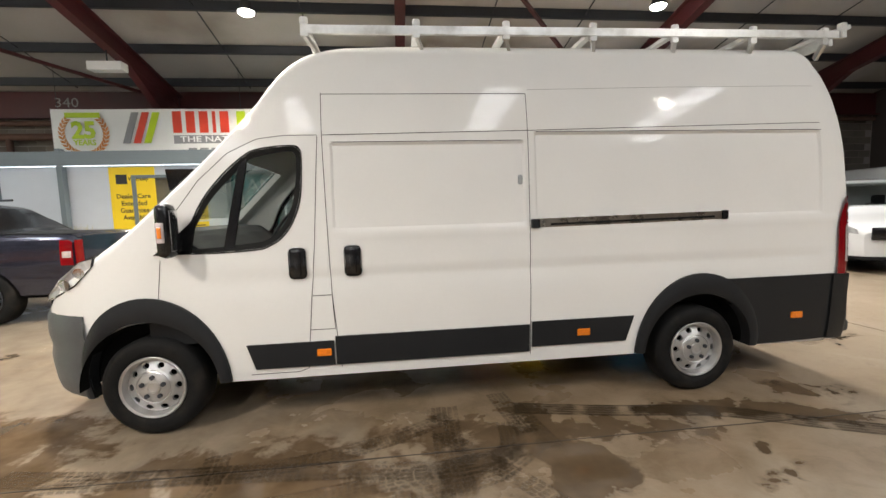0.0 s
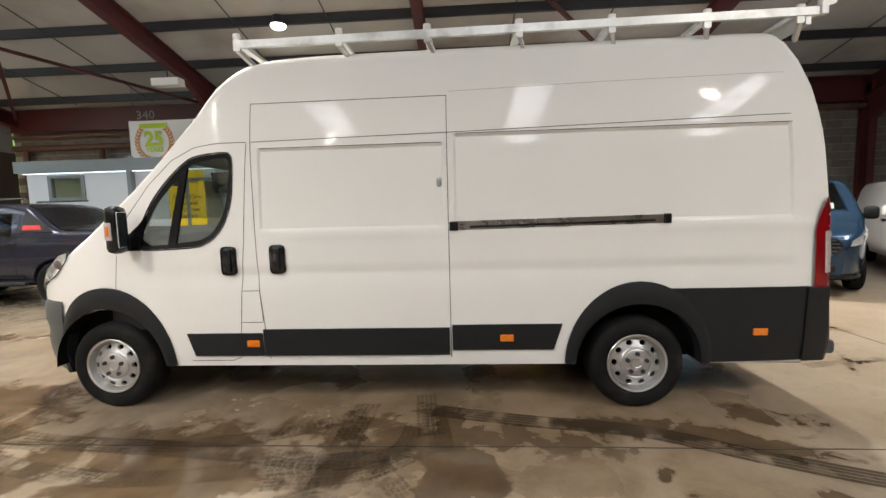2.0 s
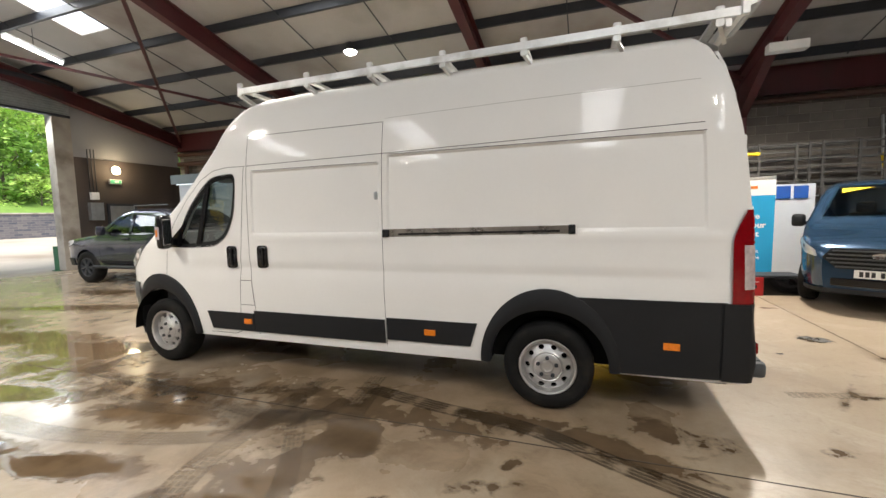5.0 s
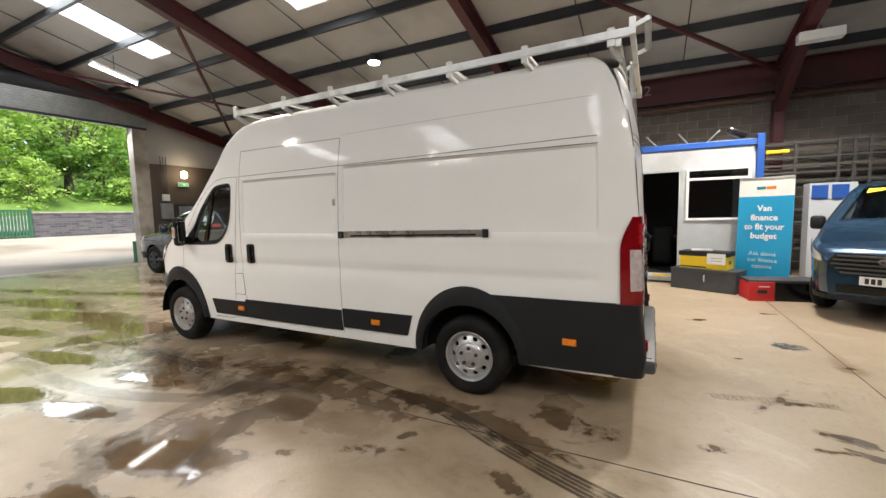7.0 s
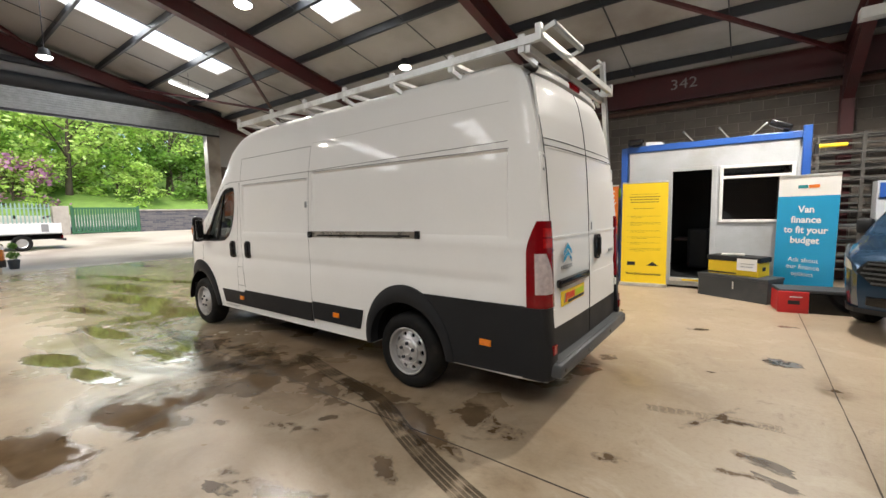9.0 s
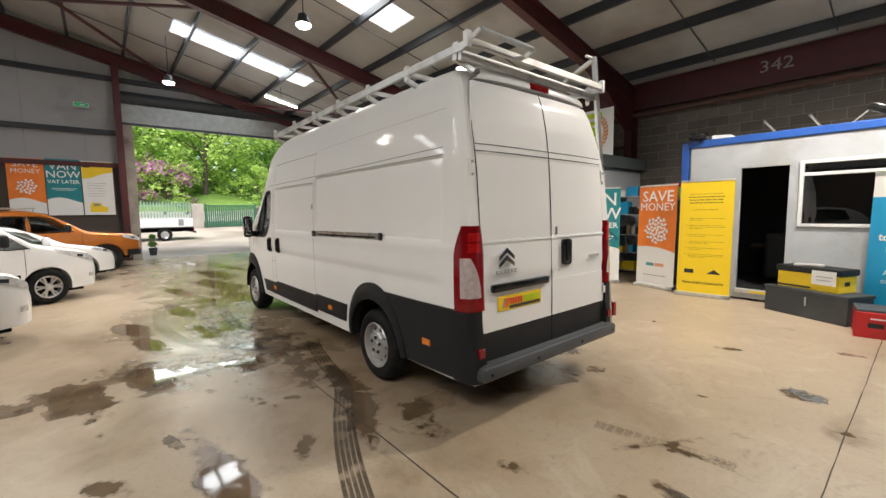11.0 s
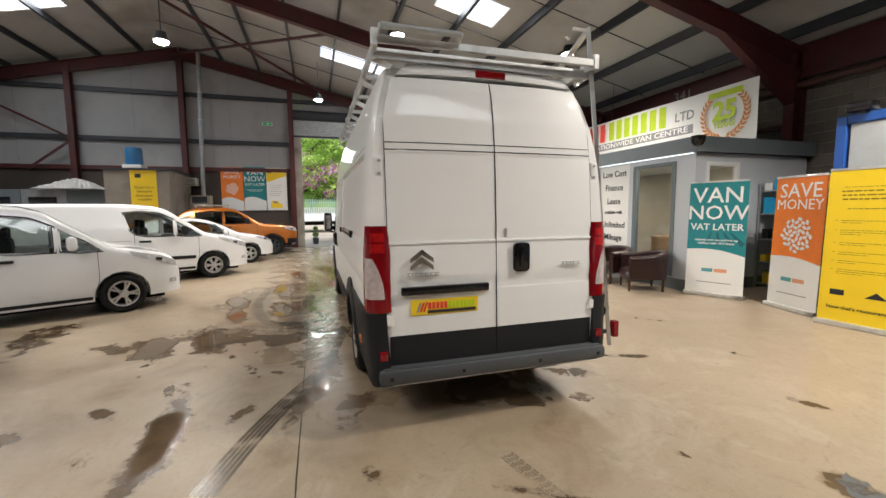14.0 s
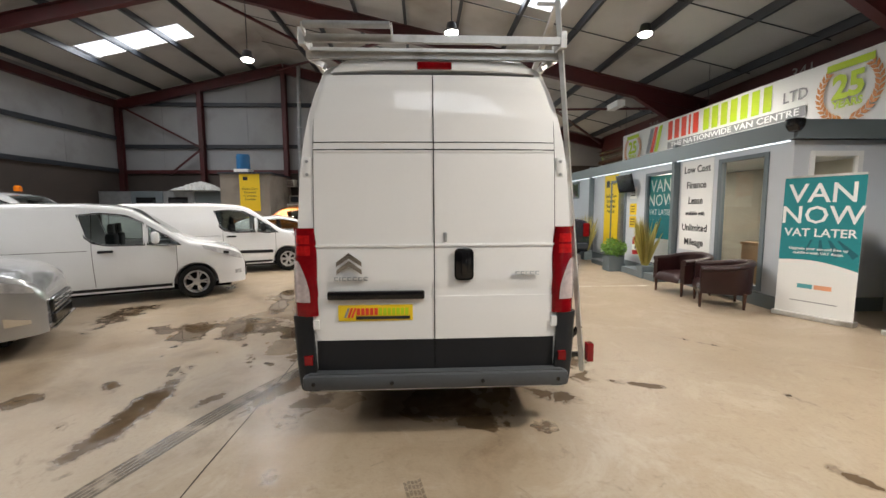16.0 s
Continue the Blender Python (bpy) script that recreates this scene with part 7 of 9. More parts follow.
for z, mt in ((1.62, YELLOW_VINYL), (1.28, YELLOW_VINYL), (2.05, WHITE_VINYL)):
    nt = sign_board("notice", -4.62, -4.28, z - 0.15, z + 0.15, OFF_Y - 0.003, mt, "small notice on the office wall by the door")
    for k in range(3):
        part("text_bar", boxm(-0.12, 0.1, -0.0125, -0.0105, 0.06 - 0.07 * k, 0.085 - 0.07 * k), INK, nt)
tv = thing("wall_television", pose(-4.55, OFF_Y - 0.2, 2.3), "black television on a tilted wall bracket", "television")
part("screen", boxm(-0.4, 0.4, -0.03, 0.03, -0.24, 0.24, 0.01, pose(0, 0, 0, 14, 0, 0)), GLOSS_BLACK, tv)
bm = bmesh.new()
beam(bm, (0, 0.2, 0.05), (0, 0.02, 0), 0.06, 0.06)
part("bracket", bm, DARK_STEEL, tv)
ext = thing("fire_extinguisher", pose(-4.05, OFF_Y - 0.12, 0.45), "red fire extinguisher with a white label on the wall", "extinguisher")
bm = bmesh.new()
lathe(bm, [(0.001, 0.0), (0.07, 0.005), (0.075, 0.03), (0.075, 0.38), (0.06, 0.44), (0.025, 0.47), (0.025, 0.5), (0.001, 0.5)], 20, pose(0, 0, 0, 90, 0, 0))
part("cylinder", bm, RED_PLASTIC, ext, smooth=0.6)
bm = bmesh.new()
rod(bm, (0, -0.005, 0.12), (0, -0.005, 0.27), 0.0745, seg=20)
part("label", bm, WHITE_VINYL, ext)
bm = bmesh.new()
beam(bm, (-0.02, 0, 0.5), (0.08, 0, 0.54), 0.02, 0.02)
beam(bm, (0.06, -0.03, 0.5), (0.085, -0.05, 0.15), 0.02, 0.02)
part("hose", bm, GLOSS_BLACK, ext)


def leaf_ball(bm, c, r, n, size, seed, squash=0.8):
    rnd = random.Random(seed)
    for _ in range(n):
        d = Vector((rnd.gauss(0, 1), rnd.gauss(0, 1), rnd.gauss(0, 1))).normalized() * r * (0.55 + 0.5 * rnd.random())
        p = Vector(c) + Vector((d.x, d.y, d.z * squash))
        u = Vector((rnd.gauss(0, 1), rnd.gauss(0, 1), rnd.gauss(0, 1))).normalized() * size * (0.6 + 0.8 * rnd.random())
        w = u.cross(Vector((rnd.gauss(0, 1), rnd.gauss(0, 1), rnd.gauss(0, 1)))).normalized() * size * 0.4
        bm.faces.new([bm.verts.new(q) for q in (p - u, p + w, p + u, p - w)])


plant = thing("potted_shrub", pose(-4.25, 8.9, 0), "bushy green shrub in a square grey planter", "potted plant")
part("planter", boxm(-0.2, 0.2, -0.2, 0.2, 0, 0.42, 0.015), OFFICE_TRIM, plant)
bm = bmesh.new()
leaf_ball(bm, (0, 0, 0.6), 0.32, 700, 0.05, 3)
part("foliage", bm, LEAF_DARK, plant)
for x, y in ((-6.65, 9.15), (-3.05, 9.1)):
    g = thing("ornamental_grass", pose(x, y, 0), "tall dry ornamental grass in a grey pot", "potted plant")
    part("pot", boxm(-0.14, 0.14, -0.14, 0.14, 0, 0.3, 0.02), OFFICE_TRIM, g)
    bm = bmesh.new()
    rnd = random.Random(int(x * 10))
    for _ in range(160):
        a, lean, h = rnd.random() * math.tau, rnd.random() * 0.35, 0.6 + rnd.random() * 0.6
        dx, dy = math.cos(a) * lean, math.sin(a) * lean
        p0, p1, p2 = Vector((dx * 0.2, dy * 0.2, 0.28)), Vector((dx * 0.5, dy * 0.5, 0.28 + h * 0.6)), Vector((dx, dy, 0.28 + h))
        w = Vector((-dy, dx, 0)).normalized() * 0.006 if lean else Vector((0.006, 0, 0))
        vs = [bm.verts.new(q) for q in (p0 - w, p0 + w, p1 + w, p2, p1 - w)]
        bm.faces.new(vs)
    part("blades", bm, material("straw_grass", (0.42, 0.36, 0.1), 0.7, island=0.3), g)


def club_chair(m, label):
    """Low tub chair: rolled rim round back and arms, buttoned inside, dark wooden legs."""
    t = thing("club_chair", m, label, "armchair", "leather tub chairs by the office")
    path = [(-0.36, -0.36 + 0.13 * k) for k in range(4)] + [(0.36 * -math.cos(a), 0.05 + 0.33 * math.sin(a)) for a in frange(0.1, math.pi - 0.1, 15)] + [(0.36, 0.03 - 0.13 * k) for k in range(4)]
    n = len(path)

    def nrm(i):
        a, b = Vector(path[max(0, i - 1)]), Vector(path[min(n - 1, i + 1)])
        d = (b - a).normalized()
        return Vector((d.y, -d.x))

    def rim_z(i):
        return 0.64 + 0.09 * math.sin(math.pi * i / (n - 1)) ** 1.5

    bm = bmesh.new()
    rows = []
    for i, p in enumerate(path):
        c, q = Vector(p), nrm(i)
        ring = [c - q * 0.03]
        rows.append([(c.x - q.x * 0.035, c.y - q.y * 0.035, 0.24), (c.x - q.x * 0.05, c.y - q.y * 0.05, rim_z(i))])
    sheet(bm, rows)
    rows = []
    for i, p in enumerate(path):
        c, q = Vector(p), nrm(i)
        row = []
        for k in range(9):
            z = 0.34 + (rim_z(i) - 0.34) * k / 8
            o = 0.05 + (0.016 if (i + k) % 2 else -0.004)
            row.append((c.x + q.x * o, c.y + q.y * o, z))
        rows.append(row)
    vs = sheet(bm, rows)
    for e in (0, n - 1):
        c, q = Vector(path[e]), nrm(e)
        bm.faces.new([bm.verts.new((c.x + q.x * o, c.y - 0.004, z)) for o, z in ((-0.05, 0.24), (0.05, 0.24), (0.05, rim_z(e)), (-0.05, rim_z(e)))])
    bmesh.ops.recalc_face_normals(bm, faces=bm.faces[:])
    part("tub_back", bm, LEATHER, t, smooth=1.2)
    bm = bmesh.new()
    rings = []
    for i, p in enumerate(path):
        c, q = Vector(p), nrm(i)
        rings.append([bm.verts.new((c.x + q.x * 0.068 * math.cos(a) - q.x * 0.01, c.y + q.y * 0.068 * math.cos(a) - q.y * 0.01, rim_z(i) + 0.055 * math.sin(a))) for a in (math.tau * k / 10 for k in range(10))])
    for a, b in zip(rings, rings[1:]):
        for k in range(10):
            bm.faces.new((a[k], a[(k + 1) % 10], b[(k + 1) % 10], b[k]))
    bm.faces.new(rings[0][::-1])
    bm.faces.new(rings[-1])
    bmesh.ops.recalc_face_normals(bm, faces=bm.faces[:])
    part("rolled_rim", bm, LEATHER, t, smooth=1.0)
    bm = bmesh.new()
    N_ = 11
    rows = []
    for a in range(N_):
        y = -0.4 + 0.66 * a / (N_ - 1)
        edge = min(a, N_ - 1 - a)
        rows.append([(-0.31 + 0.62 * k / (N_ - 1), y, 0.4 + (0.018 if (a + k) % 2 else 0.0) - (0.05 if edge == 0 else 0) - (0.05 if k in (0, N_ - 1) else 0)) for k in range(N_)])
    vs = sheet(bm, rows)
    low = [bm.verts.new((v.co.x, v.co.y, 0.24)) for v in vs[0]]
    for k in range(N_ - 1):
        bm.faces.new((vs[0][k + 1], vs[0][k], low[k], low[k + 1]))
    bmesh.ops.recalc_face_normals(bm, faces=bm.faces[:])
    part("seat", bm, LEATHER, t, smooth=1.2)
    for x in (-0.34, 0.34):
        for y in (-0.35, 0.26):
            bm = bmesh.new()
            rod(bm, (x, y, 0), (x, y, 0.26), 0.02, 0.032, seg=8)
            part("leg", bm, WOOD_DARK, t)
    return t


club_chair(pose(-1.35, 8.95, 0, 0, 0, 8), "oxblood buttoned leather tub chair below the lease sign")
club_chair(pose(-0.35, 8.95, 0, 0, 0, -28), "oxblood buttoned leather tub chair turned outwards")

# ---- long banner over the office ----
ban = thing("long_banner", pose(0, 11.08, 0), "long white dealer banner with wreaths, tied above the office", "banner")
bm = bmesh.new()
rows = []
for z in frange(3.0, 4.2, 5):
    rows.append([(x, 0.012 * math.sin(x * 2.1 + z), z) for x in frange(-8.35, 0.2, 60)])
sheet(bm, rows)
part("sheet", bm, WHITE_VINYL, ban)


def wreath(cx, cz, r, parent, y=-0.02):
    words("lettering", "25", r * 1.05, LIME_INK, pose(cx, y, cz + r * 0.12), parent, 0.022)
    words("lettering", "YEARS", r * 0.34, LIME_INK, pose(cx, y, cz - r * 0.42), parent, 0.006)
    part("top_bar", boxm(cx - r * 0.75, cx + r * 0.75, y - 0.002, y, cz + r * 0.72, cz + r * 0.95), LIME_INK, parent)
    for s in (-1, 1):
        bm = bmesh.new()
        for i in range(12):
            a = -math.pi / 2 + s * (0.25 + i * 0.19)
            p = Vector((cx + r * 0.95 * math.cos(a), y, cz + r * 0.95 * math.sin(a)))
            t = Vector((-math.sin(a), 0, math.cos(a))) * s
            n = Vector((math.cos(a), 0, math.sin(a)))
            for k in (-1, 1):
                q = p + n * k * r * 0.07
                d = (t + n * k * 0.7).normalized() * r * 0.15
                w = d.cross(Vector((0, 1, 0))) * 0.4
                bm.faces.new([bm.verts.new(v) for v in (q - d, q + w, q + d, q - w)])
        part("laurel", bm, GOLD_INK, parent)


wreath(-7.65, 3.62, 0.52, ban)
wreath(-0.5, 3.62, 0.52, ban)
for i, mt in enumerate((GREY_INK, RED_INK, LIME_INK)):
    bm = bmesh.new()
    x = -6.8 + 0.24 * i
    slab(bm, [(x, -0.018, 3.38), (x + 0.17, -0.018, 3.38), (x + 0.42, -0.018, 4.12), (x + 0.25, -0.018, 4.12)], (0, -0.002, 0))
    part("stripe", bm, mt, ban)
x = -5.62
for i in range(12):
    w = 0.13 if i in (3, 0) and i == 3 else 0.26
    mt = RED_INK if i < 5 else LIME_INK
    part("letter_shape", boxm(x, x + w - 0.05, -0.02, -0.018, 3.62, 4.14), mt, ban)
    x += w + (0.14 if i == 4 else 0.05)
words("lettering", "LTD", 0.3, GREY_INK, pose(-1.5, -0.02, 3.78), ban, 0.004)
part("slogan_bar", boxm(-5.62, -1.25, -0.0195, -0.0175, 3.36, 3.56), GREY_INK, ban)
words("lettering", "THE NATIONWIDE VAN CENTRE", 0.19, WHITE_INK, pose(-3.43, -0.021, 3.46), ban, 0.003, squeeze=1.45)
for i in range(14):
    part("contact_bar", boxm(-5.3 + i * 0.27, -5.3 + i * 0.27 + 0.2, -0.0195, -0.0175, 3.08, 3.25), GREY_INK, ban)
for x in (-8.2, -4.0, 0.1):
    bm = bmesh.new()
    rod(bm, (x, 0, 4.2), (x, 0.0, roof_z(11.08) - 0.2), 0.006, seg=5)
    part("tie", bm, DARK_STEEL, ban)


# ---- roller banners ----
def roll_banner(m, w, h, label, kind_, group="roller banners"):
    t = thing("roller_banner", m, label, "banner stand", group)
    part("base", boxm(-w / 2 - 0.02, w / 2 + 0.02, -0.06, 0.1, 0, 0.07, 0.012), ALU, t)
    part("top_rail", boxm(-w / 2, w / 2, -0.012, 0.012, h - 0.02, h + 0.012, 0.004), ALU, t)
    part("pole", boxm(-0.012, 0.012, 0.015, 0.035, 0.05, h - 0.02), ALU, t)

    def panel(z0, z1, mat, y=-0.002, curve=0.0, name="print"):
        bm = bmesh.new()
        xs_ = frange(-w / 2, w / 2, 13)
        low = [(x, y, z0 + curve * (0.5 - x / w) + 0.6 * curve * math.cos(x / w * math.pi)) for x in xs_]
        sheet(bm, [[(x, y, max(p[2], z0)) for x, p in zip(xs_, low)], [(x, y, z1) for x in xs_]])
        return part(name, bm, mat, t)

    if kind_ == "teal":
        panel(0.06, h - 0.02, WHITE_VINYL)
        panel(h * 0.36, h - 0.02, TEAL_VINYL, -0.004, 0.1)
        for txt, z, sz in (("VAN", 0.875, 0.39), ("NOW", 0.725, 0.36), ("VAT LATER", 0.605, 0.165)):
            words("lettering", txt, sz, WHITE_INK, pose(0, -0.007, h * z), t, 0.003)
        for txt, z in (("Upgrade your van and free up", 0.495), ("cashflow with VAT Assist", 0.465)):
            words("lettering", txt, 0.056, WHITE_INK, pose(0, -0.007, h * z), t, 0.001)
        for k in range(4):
            bm = bmesh.new()
            a = -w * 0.1 + 0.1 * k
            slab(bm, [(a, -0.0042, h * 0.56), (a + 0.03, -0.0042, h * 0.56), (min(a + 0.1 * (k - 0.4), w * 0.49), -0.0042, h * 0.47), (min(a - 0.05 + 0.09 * (k - 0.4), w * 0.46), -0.0042, h * 0.44)], (0, -0.0008, 0))
            part("ray", bm, material("deep_teal_vinyl", (0.004, 0.1, 0.13), 0.5), t)
    elif kind_ == "orange":
        panel(0.06, h - 0.02, WHITE_VINYL)
        panel(h * 0.36, h - 0.02, ORANGE_VINYL, -0.004, 0.08)
        words("lettering", "SAVE", 0.31, WHITE_INK, pose(0, -0.007, h * 0.89), t, 0.002, squeeze=1.02)
        words("lettering", "MONEY", 0.225, WHITE_INK, pose(0, -0.007, h * 0.79), t, 0.0, squeeze=1.0)
        rnd = random.Random(4)
        for k in range(40):
            a, r = k * 2.39996, 0.25 * math.sqrt((k + 0.4) / 40)
            cx, cz, b = r * math.cos(a), h * 0.57 + r * math.sin(a) * 1.1, rnd.random() * math.pi
            bm = bmesh.new()
            bm.faces.new([bm.verts.new((cx + 0.04 * math.cos(q) * math.cos(b) - 0.026 * math.sin(q) * math.sin(b), -0.0055 - k * 0.00002, cz + 0.04 * math.cos(q) * math.sin(b) + 0.026 * math.sin(q) * math.cos(b))) for q in (math.tau * i / 8 for i in range(8))])
            part("pale_shape", bm, WHITE_INK, t)
    elif kind_ == "yellow":
        panel(0.06, h - 0.02, YELLOW_VINYL)
        rnd = random.Random(9)
        PRINT = material("brown_black_print", (0.2, 0.13, 0.012), 0.6)

        def line_of_words(z, x0, x1, half, mat):
            x = x0
            while x < x1 - 0.02:
                n = min(rnd.uniform(0.03, 0.1), x1 - x)
                part("text_bar", boxm(x, x + n, -0.0045, -0.0025, z - half, z + half), mat, t)
                x += n + 0.014

        for z, a in ((0.885, 0.3), (0.86, 0.33), (0.835, 0.32), (0.81, 0.31)):
            line_of_words(h * z, -a * w, a * w, 0.0035 if z > 0.88 else 0.0085, PRINT)
        line_of_words(h * 0.75, -w * 0.24, w * 0.24, 0.005, PRINT)
        for z, n in ((0.675, 2), (0.615, 3), (0.535, 2), (0.475, 2), (0.42, 2), (0.365, 3)):
            part("bullet", boxm(-w * 0.37, -w * 0.355, -0.0045, -0.0025, h * z - 0.005, h * z + 0.005), PRINT, t)
            for k in range(n):
                line_of_words(h * z - 0.028 * k, -w * 0.3, w * (0.36 if k < n - 1 else rnd.uniform(-0.05, 0.2)), 0.0032, PRINT)
        part("logo_block", boxm(-w * 0.36, -w * 0.18, -0.0045, -0.0025, h * 0.2, h * 0.235), INK, t)
        bm = bmesh.new()
        slab(bm, [(0.06, -0.0025, h * 0.2), (0.28, -0.0025, h * 0.2), (0.17, -0.0025, h * 0.24)], (0, -0.002, 0))
        part("roof_logo", bm, INK, t)
        words("lettering", "Now that's reassurance", 0.068, INK, pose(0, -0.0045, h * 0.12), t, 0.001)
    elif kind_ == "blue":
        panel(0.06, h - 0.02, WHITE_VINYL)
        panel(0.12, h * 0.84, SKY_VINYL, -0.004)
        for txt, z, sz in (("Van", 0.735, 0.15), ("finance", 0.655, 0.15), ("to fit your", 0.575, 0.15), ("budget", 0.495, 0.15), ("Ask about", 0.34, 0.105), ("our finance", 0.285, 0.105), ("options", 0.23, 0.105)):
            words("lettering", txt, sz, WHITE_INK, pose(0, -0.007, h * z), t, 0.004 if sz > 0.12 else 0.0)
        part("logo_shape", boxm(-0.14, 0.0, -0.0065, -0.0045, h * 0.9, h * 0.925), TEAL_VINYL, t)
        part("logo_shape", boxm(0.01, 0.16, -0.0065, -0.0045, h * 0.9, h * 0.925), ORANGE_VINYL, t)
    if kind_ in ("teal", "orange"):
        part("logo_shape", boxm(-0.2, -0.02, -0.0065, -0.0045, h * 0.215, h * 0.245), material("dim_teal_ink", (0.1, 0.35, 0.38), 0.6), t)
        part("logo_shape", boxm(0.0, 0.2, -0.0065, -0.0045, h * 0.215, h * 0.245), material("soft_orange_ink", (0.75, 0.35, 0.2), 0.6), t)
        part("text_bar", boxm(-w * 0.3, w * 0.3, -0.0065, -0.0045, h * 0.12, h * 0.126), GREY_INK, t)
    return t


roll_banner(pose(0.68, 9.55, 0, -1.5, 0, 24), 0.92, 2.1, "teal and white roller banner with bold white lettering", "teal")
roll_banner(pose(1.86, 9.72, 0, -1.5, 0, -14), 0.85, 2.1, "orange and white roller banner with thin white lettering", "orange")
roll_banner(pose(2.84, 9.43, 0, -2.0, 0, 6), 0.84, 2.13, "bright yellow roller banner with small black print", "yellow")
roll_banner(pose(5.27, 9.07, 0, -1.5, 0, -35), 0.86, 2.08, "sky-blue roller banner with white lettering about van finance", "blue")

cam_dome = thing("dome_camera", pose(OFF_X1 + 0.2, OFF_Y - 0.2, 2.86), "black dome security camera on the office corner", "security camera")
bm = bmesh.new()
lathe(bm, [(0.001, -0.13), (0.07, -0.11), (0.11, -0.05), (0.12, 0.0), (0.12, 0.06), (0.001, 0.06)], 20, pose(0, 0, 0, 90, 0, 0))
part("dome", bm, GLOSS_BLACK, cam_dome, smooth=0.7)
part("bracket", boxm(-0.1, 0.02, -0.02, 0.06, 0.04, 0.08, 0.006), DARK_STEEL, cam_dome)

# shelving behind the banners
shelf = thing("storage_shelf", pose(1.0, 11.4, 0), "crowded grey storage shelf against the office side", "shelf unit")
for z in (0.1, 0.55, 1.0, 1.5, 1.95):
    part("shelf_board", boxm(-0.7, 0.7, -0.25, 0.25, z - 0.02, z, 0.003), ZINC, shelf)
for x in (-0.7, 0.7):
    for y in (-0.25, 0.25):
        part("post", boxm(x - 0.02, x + 0.02, y - 0.02, y + 0.02, 0, 2.1), ZINC, shelf)
rnd = random.Random(12)
GOODS = [RED_PLASTIC, WHITE_PVC, DARK_BOX, material("brown_card", (0.3, 0.2, 0.11), 0.85, vary=0.15), SKY_VINYL, YELLOW_VINYL, CAB_DARK]
for z in (0.1, 0.55, 1.0, 1.5, 1.95):
    x = 0.35
    while x < 1.6:
        w, h = 0.09 + rnd.random() * 0.2, 0.12 + rnd.random() * 0.2
        mt = rnd.choice(GOODS)
        if rnd.random() < 0.4:
            o = thing("storage_bottle", pose(x + 0.05, 11.25 + rnd.random() * 0.1, z), "small plastic bottle on the storage shelf", "bottle", "goods on the shelf")
            bm = bmesh.new()
            lathe(bm, [(0.001, 0), (0.045, 0.002), (0.05, 0.02), (0.05, 0.17), (0.02, 0.21), (0.02, 0.24), (0.001, 0.24)], 14, pose(0, 0, 0, 90, 0, 0))
            part("bottle_body", bm, mt, o, smooth=0.6)
            part("bottle_cap", boxm(-0.018, 0.018, -0.018, 0.018, 0.235, 0.265, 0.006), CAB_DARK, o)
            x += 0.13
        else:
            o = tagged(part("storage_box", boxm(-w / 2, w / 2, -0.12, 0.12, 0, h, 0.006), mt), "small box of goods on the storage shelf", "box", "goods on the shelf")
            o.location = (x + w / 2, 11.3, z)
            x += w + 0.03
vest = tagged(part("hi_vis_bundle", boxm(-0.2, 0.2, -0.15, 0.15, 0, 0.22, 0.09), material("hi_vis_lime", (0.5, 0.75, 0.02), 0.7, vary=0.2)), "crumpled lime hi-vis bundle on the grey cupboard", "clothing")
vest.location = (2.1, 10.4, 1.85)
cup = thing("grey_cupboard", pose(2.1, 10.45, 0), "plain grey steel cupboard beside the cabin", "cupboard")
part("carcass", boxm(-0.24, 0.24, -0.3, 0.3, 0, 1.85, 0.01), ZINC, cup)
part("cupboard_door", boxm(-0.22, 0.22, -0.318, -0.302, 0.05, 1.8, 0.004), OFFICE_TRIM, cup)

# ---- the blue-trimmed site cabin ----
cabin = thing("site_cabin", pose(0, 0, 0), "grey portable site cabin with blue trim and an open doorway", "portable cabin")
CX0, CX1, CY, CZ0, CZ1 = 2.4, 5.3, 9.65, 0.16, 2.74
for a in ((CX0 + 0.1, 3.28, CZ0, CZ1), (3.28, 3.98, 2.32, CZ1), (3.98, 4.1, CZ0, CZ1), (4.1, 5.16, CZ0, 1.33), (4.1, 5.16, 2.34, CZ1), (5.16, CX1 - 0.1, CZ0, CZ1)):
    part("front_panel", boxm(a[0], a[1], CY, CY + 0.06, a[2], a[3]), CABIN_PANEL, cabin)
for x in (CX0, CX1):
    part("side_wall", boxm(x - 0.03 + (0.06 if x < 3 else -0.06), x + 0.03 + (0.06 if x < 3 else -0.06), CY + 0.06, 12.0, CZ0, CZ1), CABIN_PANEL, cabin)
    part("corner_post", boxm(x - 0.06, x + 0.06, CY - 0.03, CY + 0.1, 0, 2.95 if x > 3 else 2.86, 0.012), CABIN_BLUE, cabin)
# back wall and floor are near-black, so the inside's shade is in their colour
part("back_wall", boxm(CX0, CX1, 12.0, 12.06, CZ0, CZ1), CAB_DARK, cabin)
part("roof", boxm(CX0, CX1, CY, 12.06, CZ1 + 0.01, CZ1 + 0.07), CABIN_PANEL, cabin)
part("top_beam", boxm(CX0 + 0.06, CX1 - 0.06, CY - 0.025, CY + 0.08, CZ1 + 0.005, CZ1 + 0.13, 0.012), CABIN_BLUE, cabin)
part("bottom_beam", boxm(CX0 + 0.06, CX1 - 0.06, CY - 0.02, CY + 0.08, CZ0 - 0.12, CZ0 + 0.04, 0.008), CABIN_PANEL, cabin)
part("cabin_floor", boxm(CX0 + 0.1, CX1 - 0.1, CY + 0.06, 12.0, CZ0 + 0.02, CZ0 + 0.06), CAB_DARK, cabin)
part("threshold", boxm(3.3, 3.96, CY - 0.05, CY - 0.022, 0.13, 0.2, 0.004), ALU, cabin)
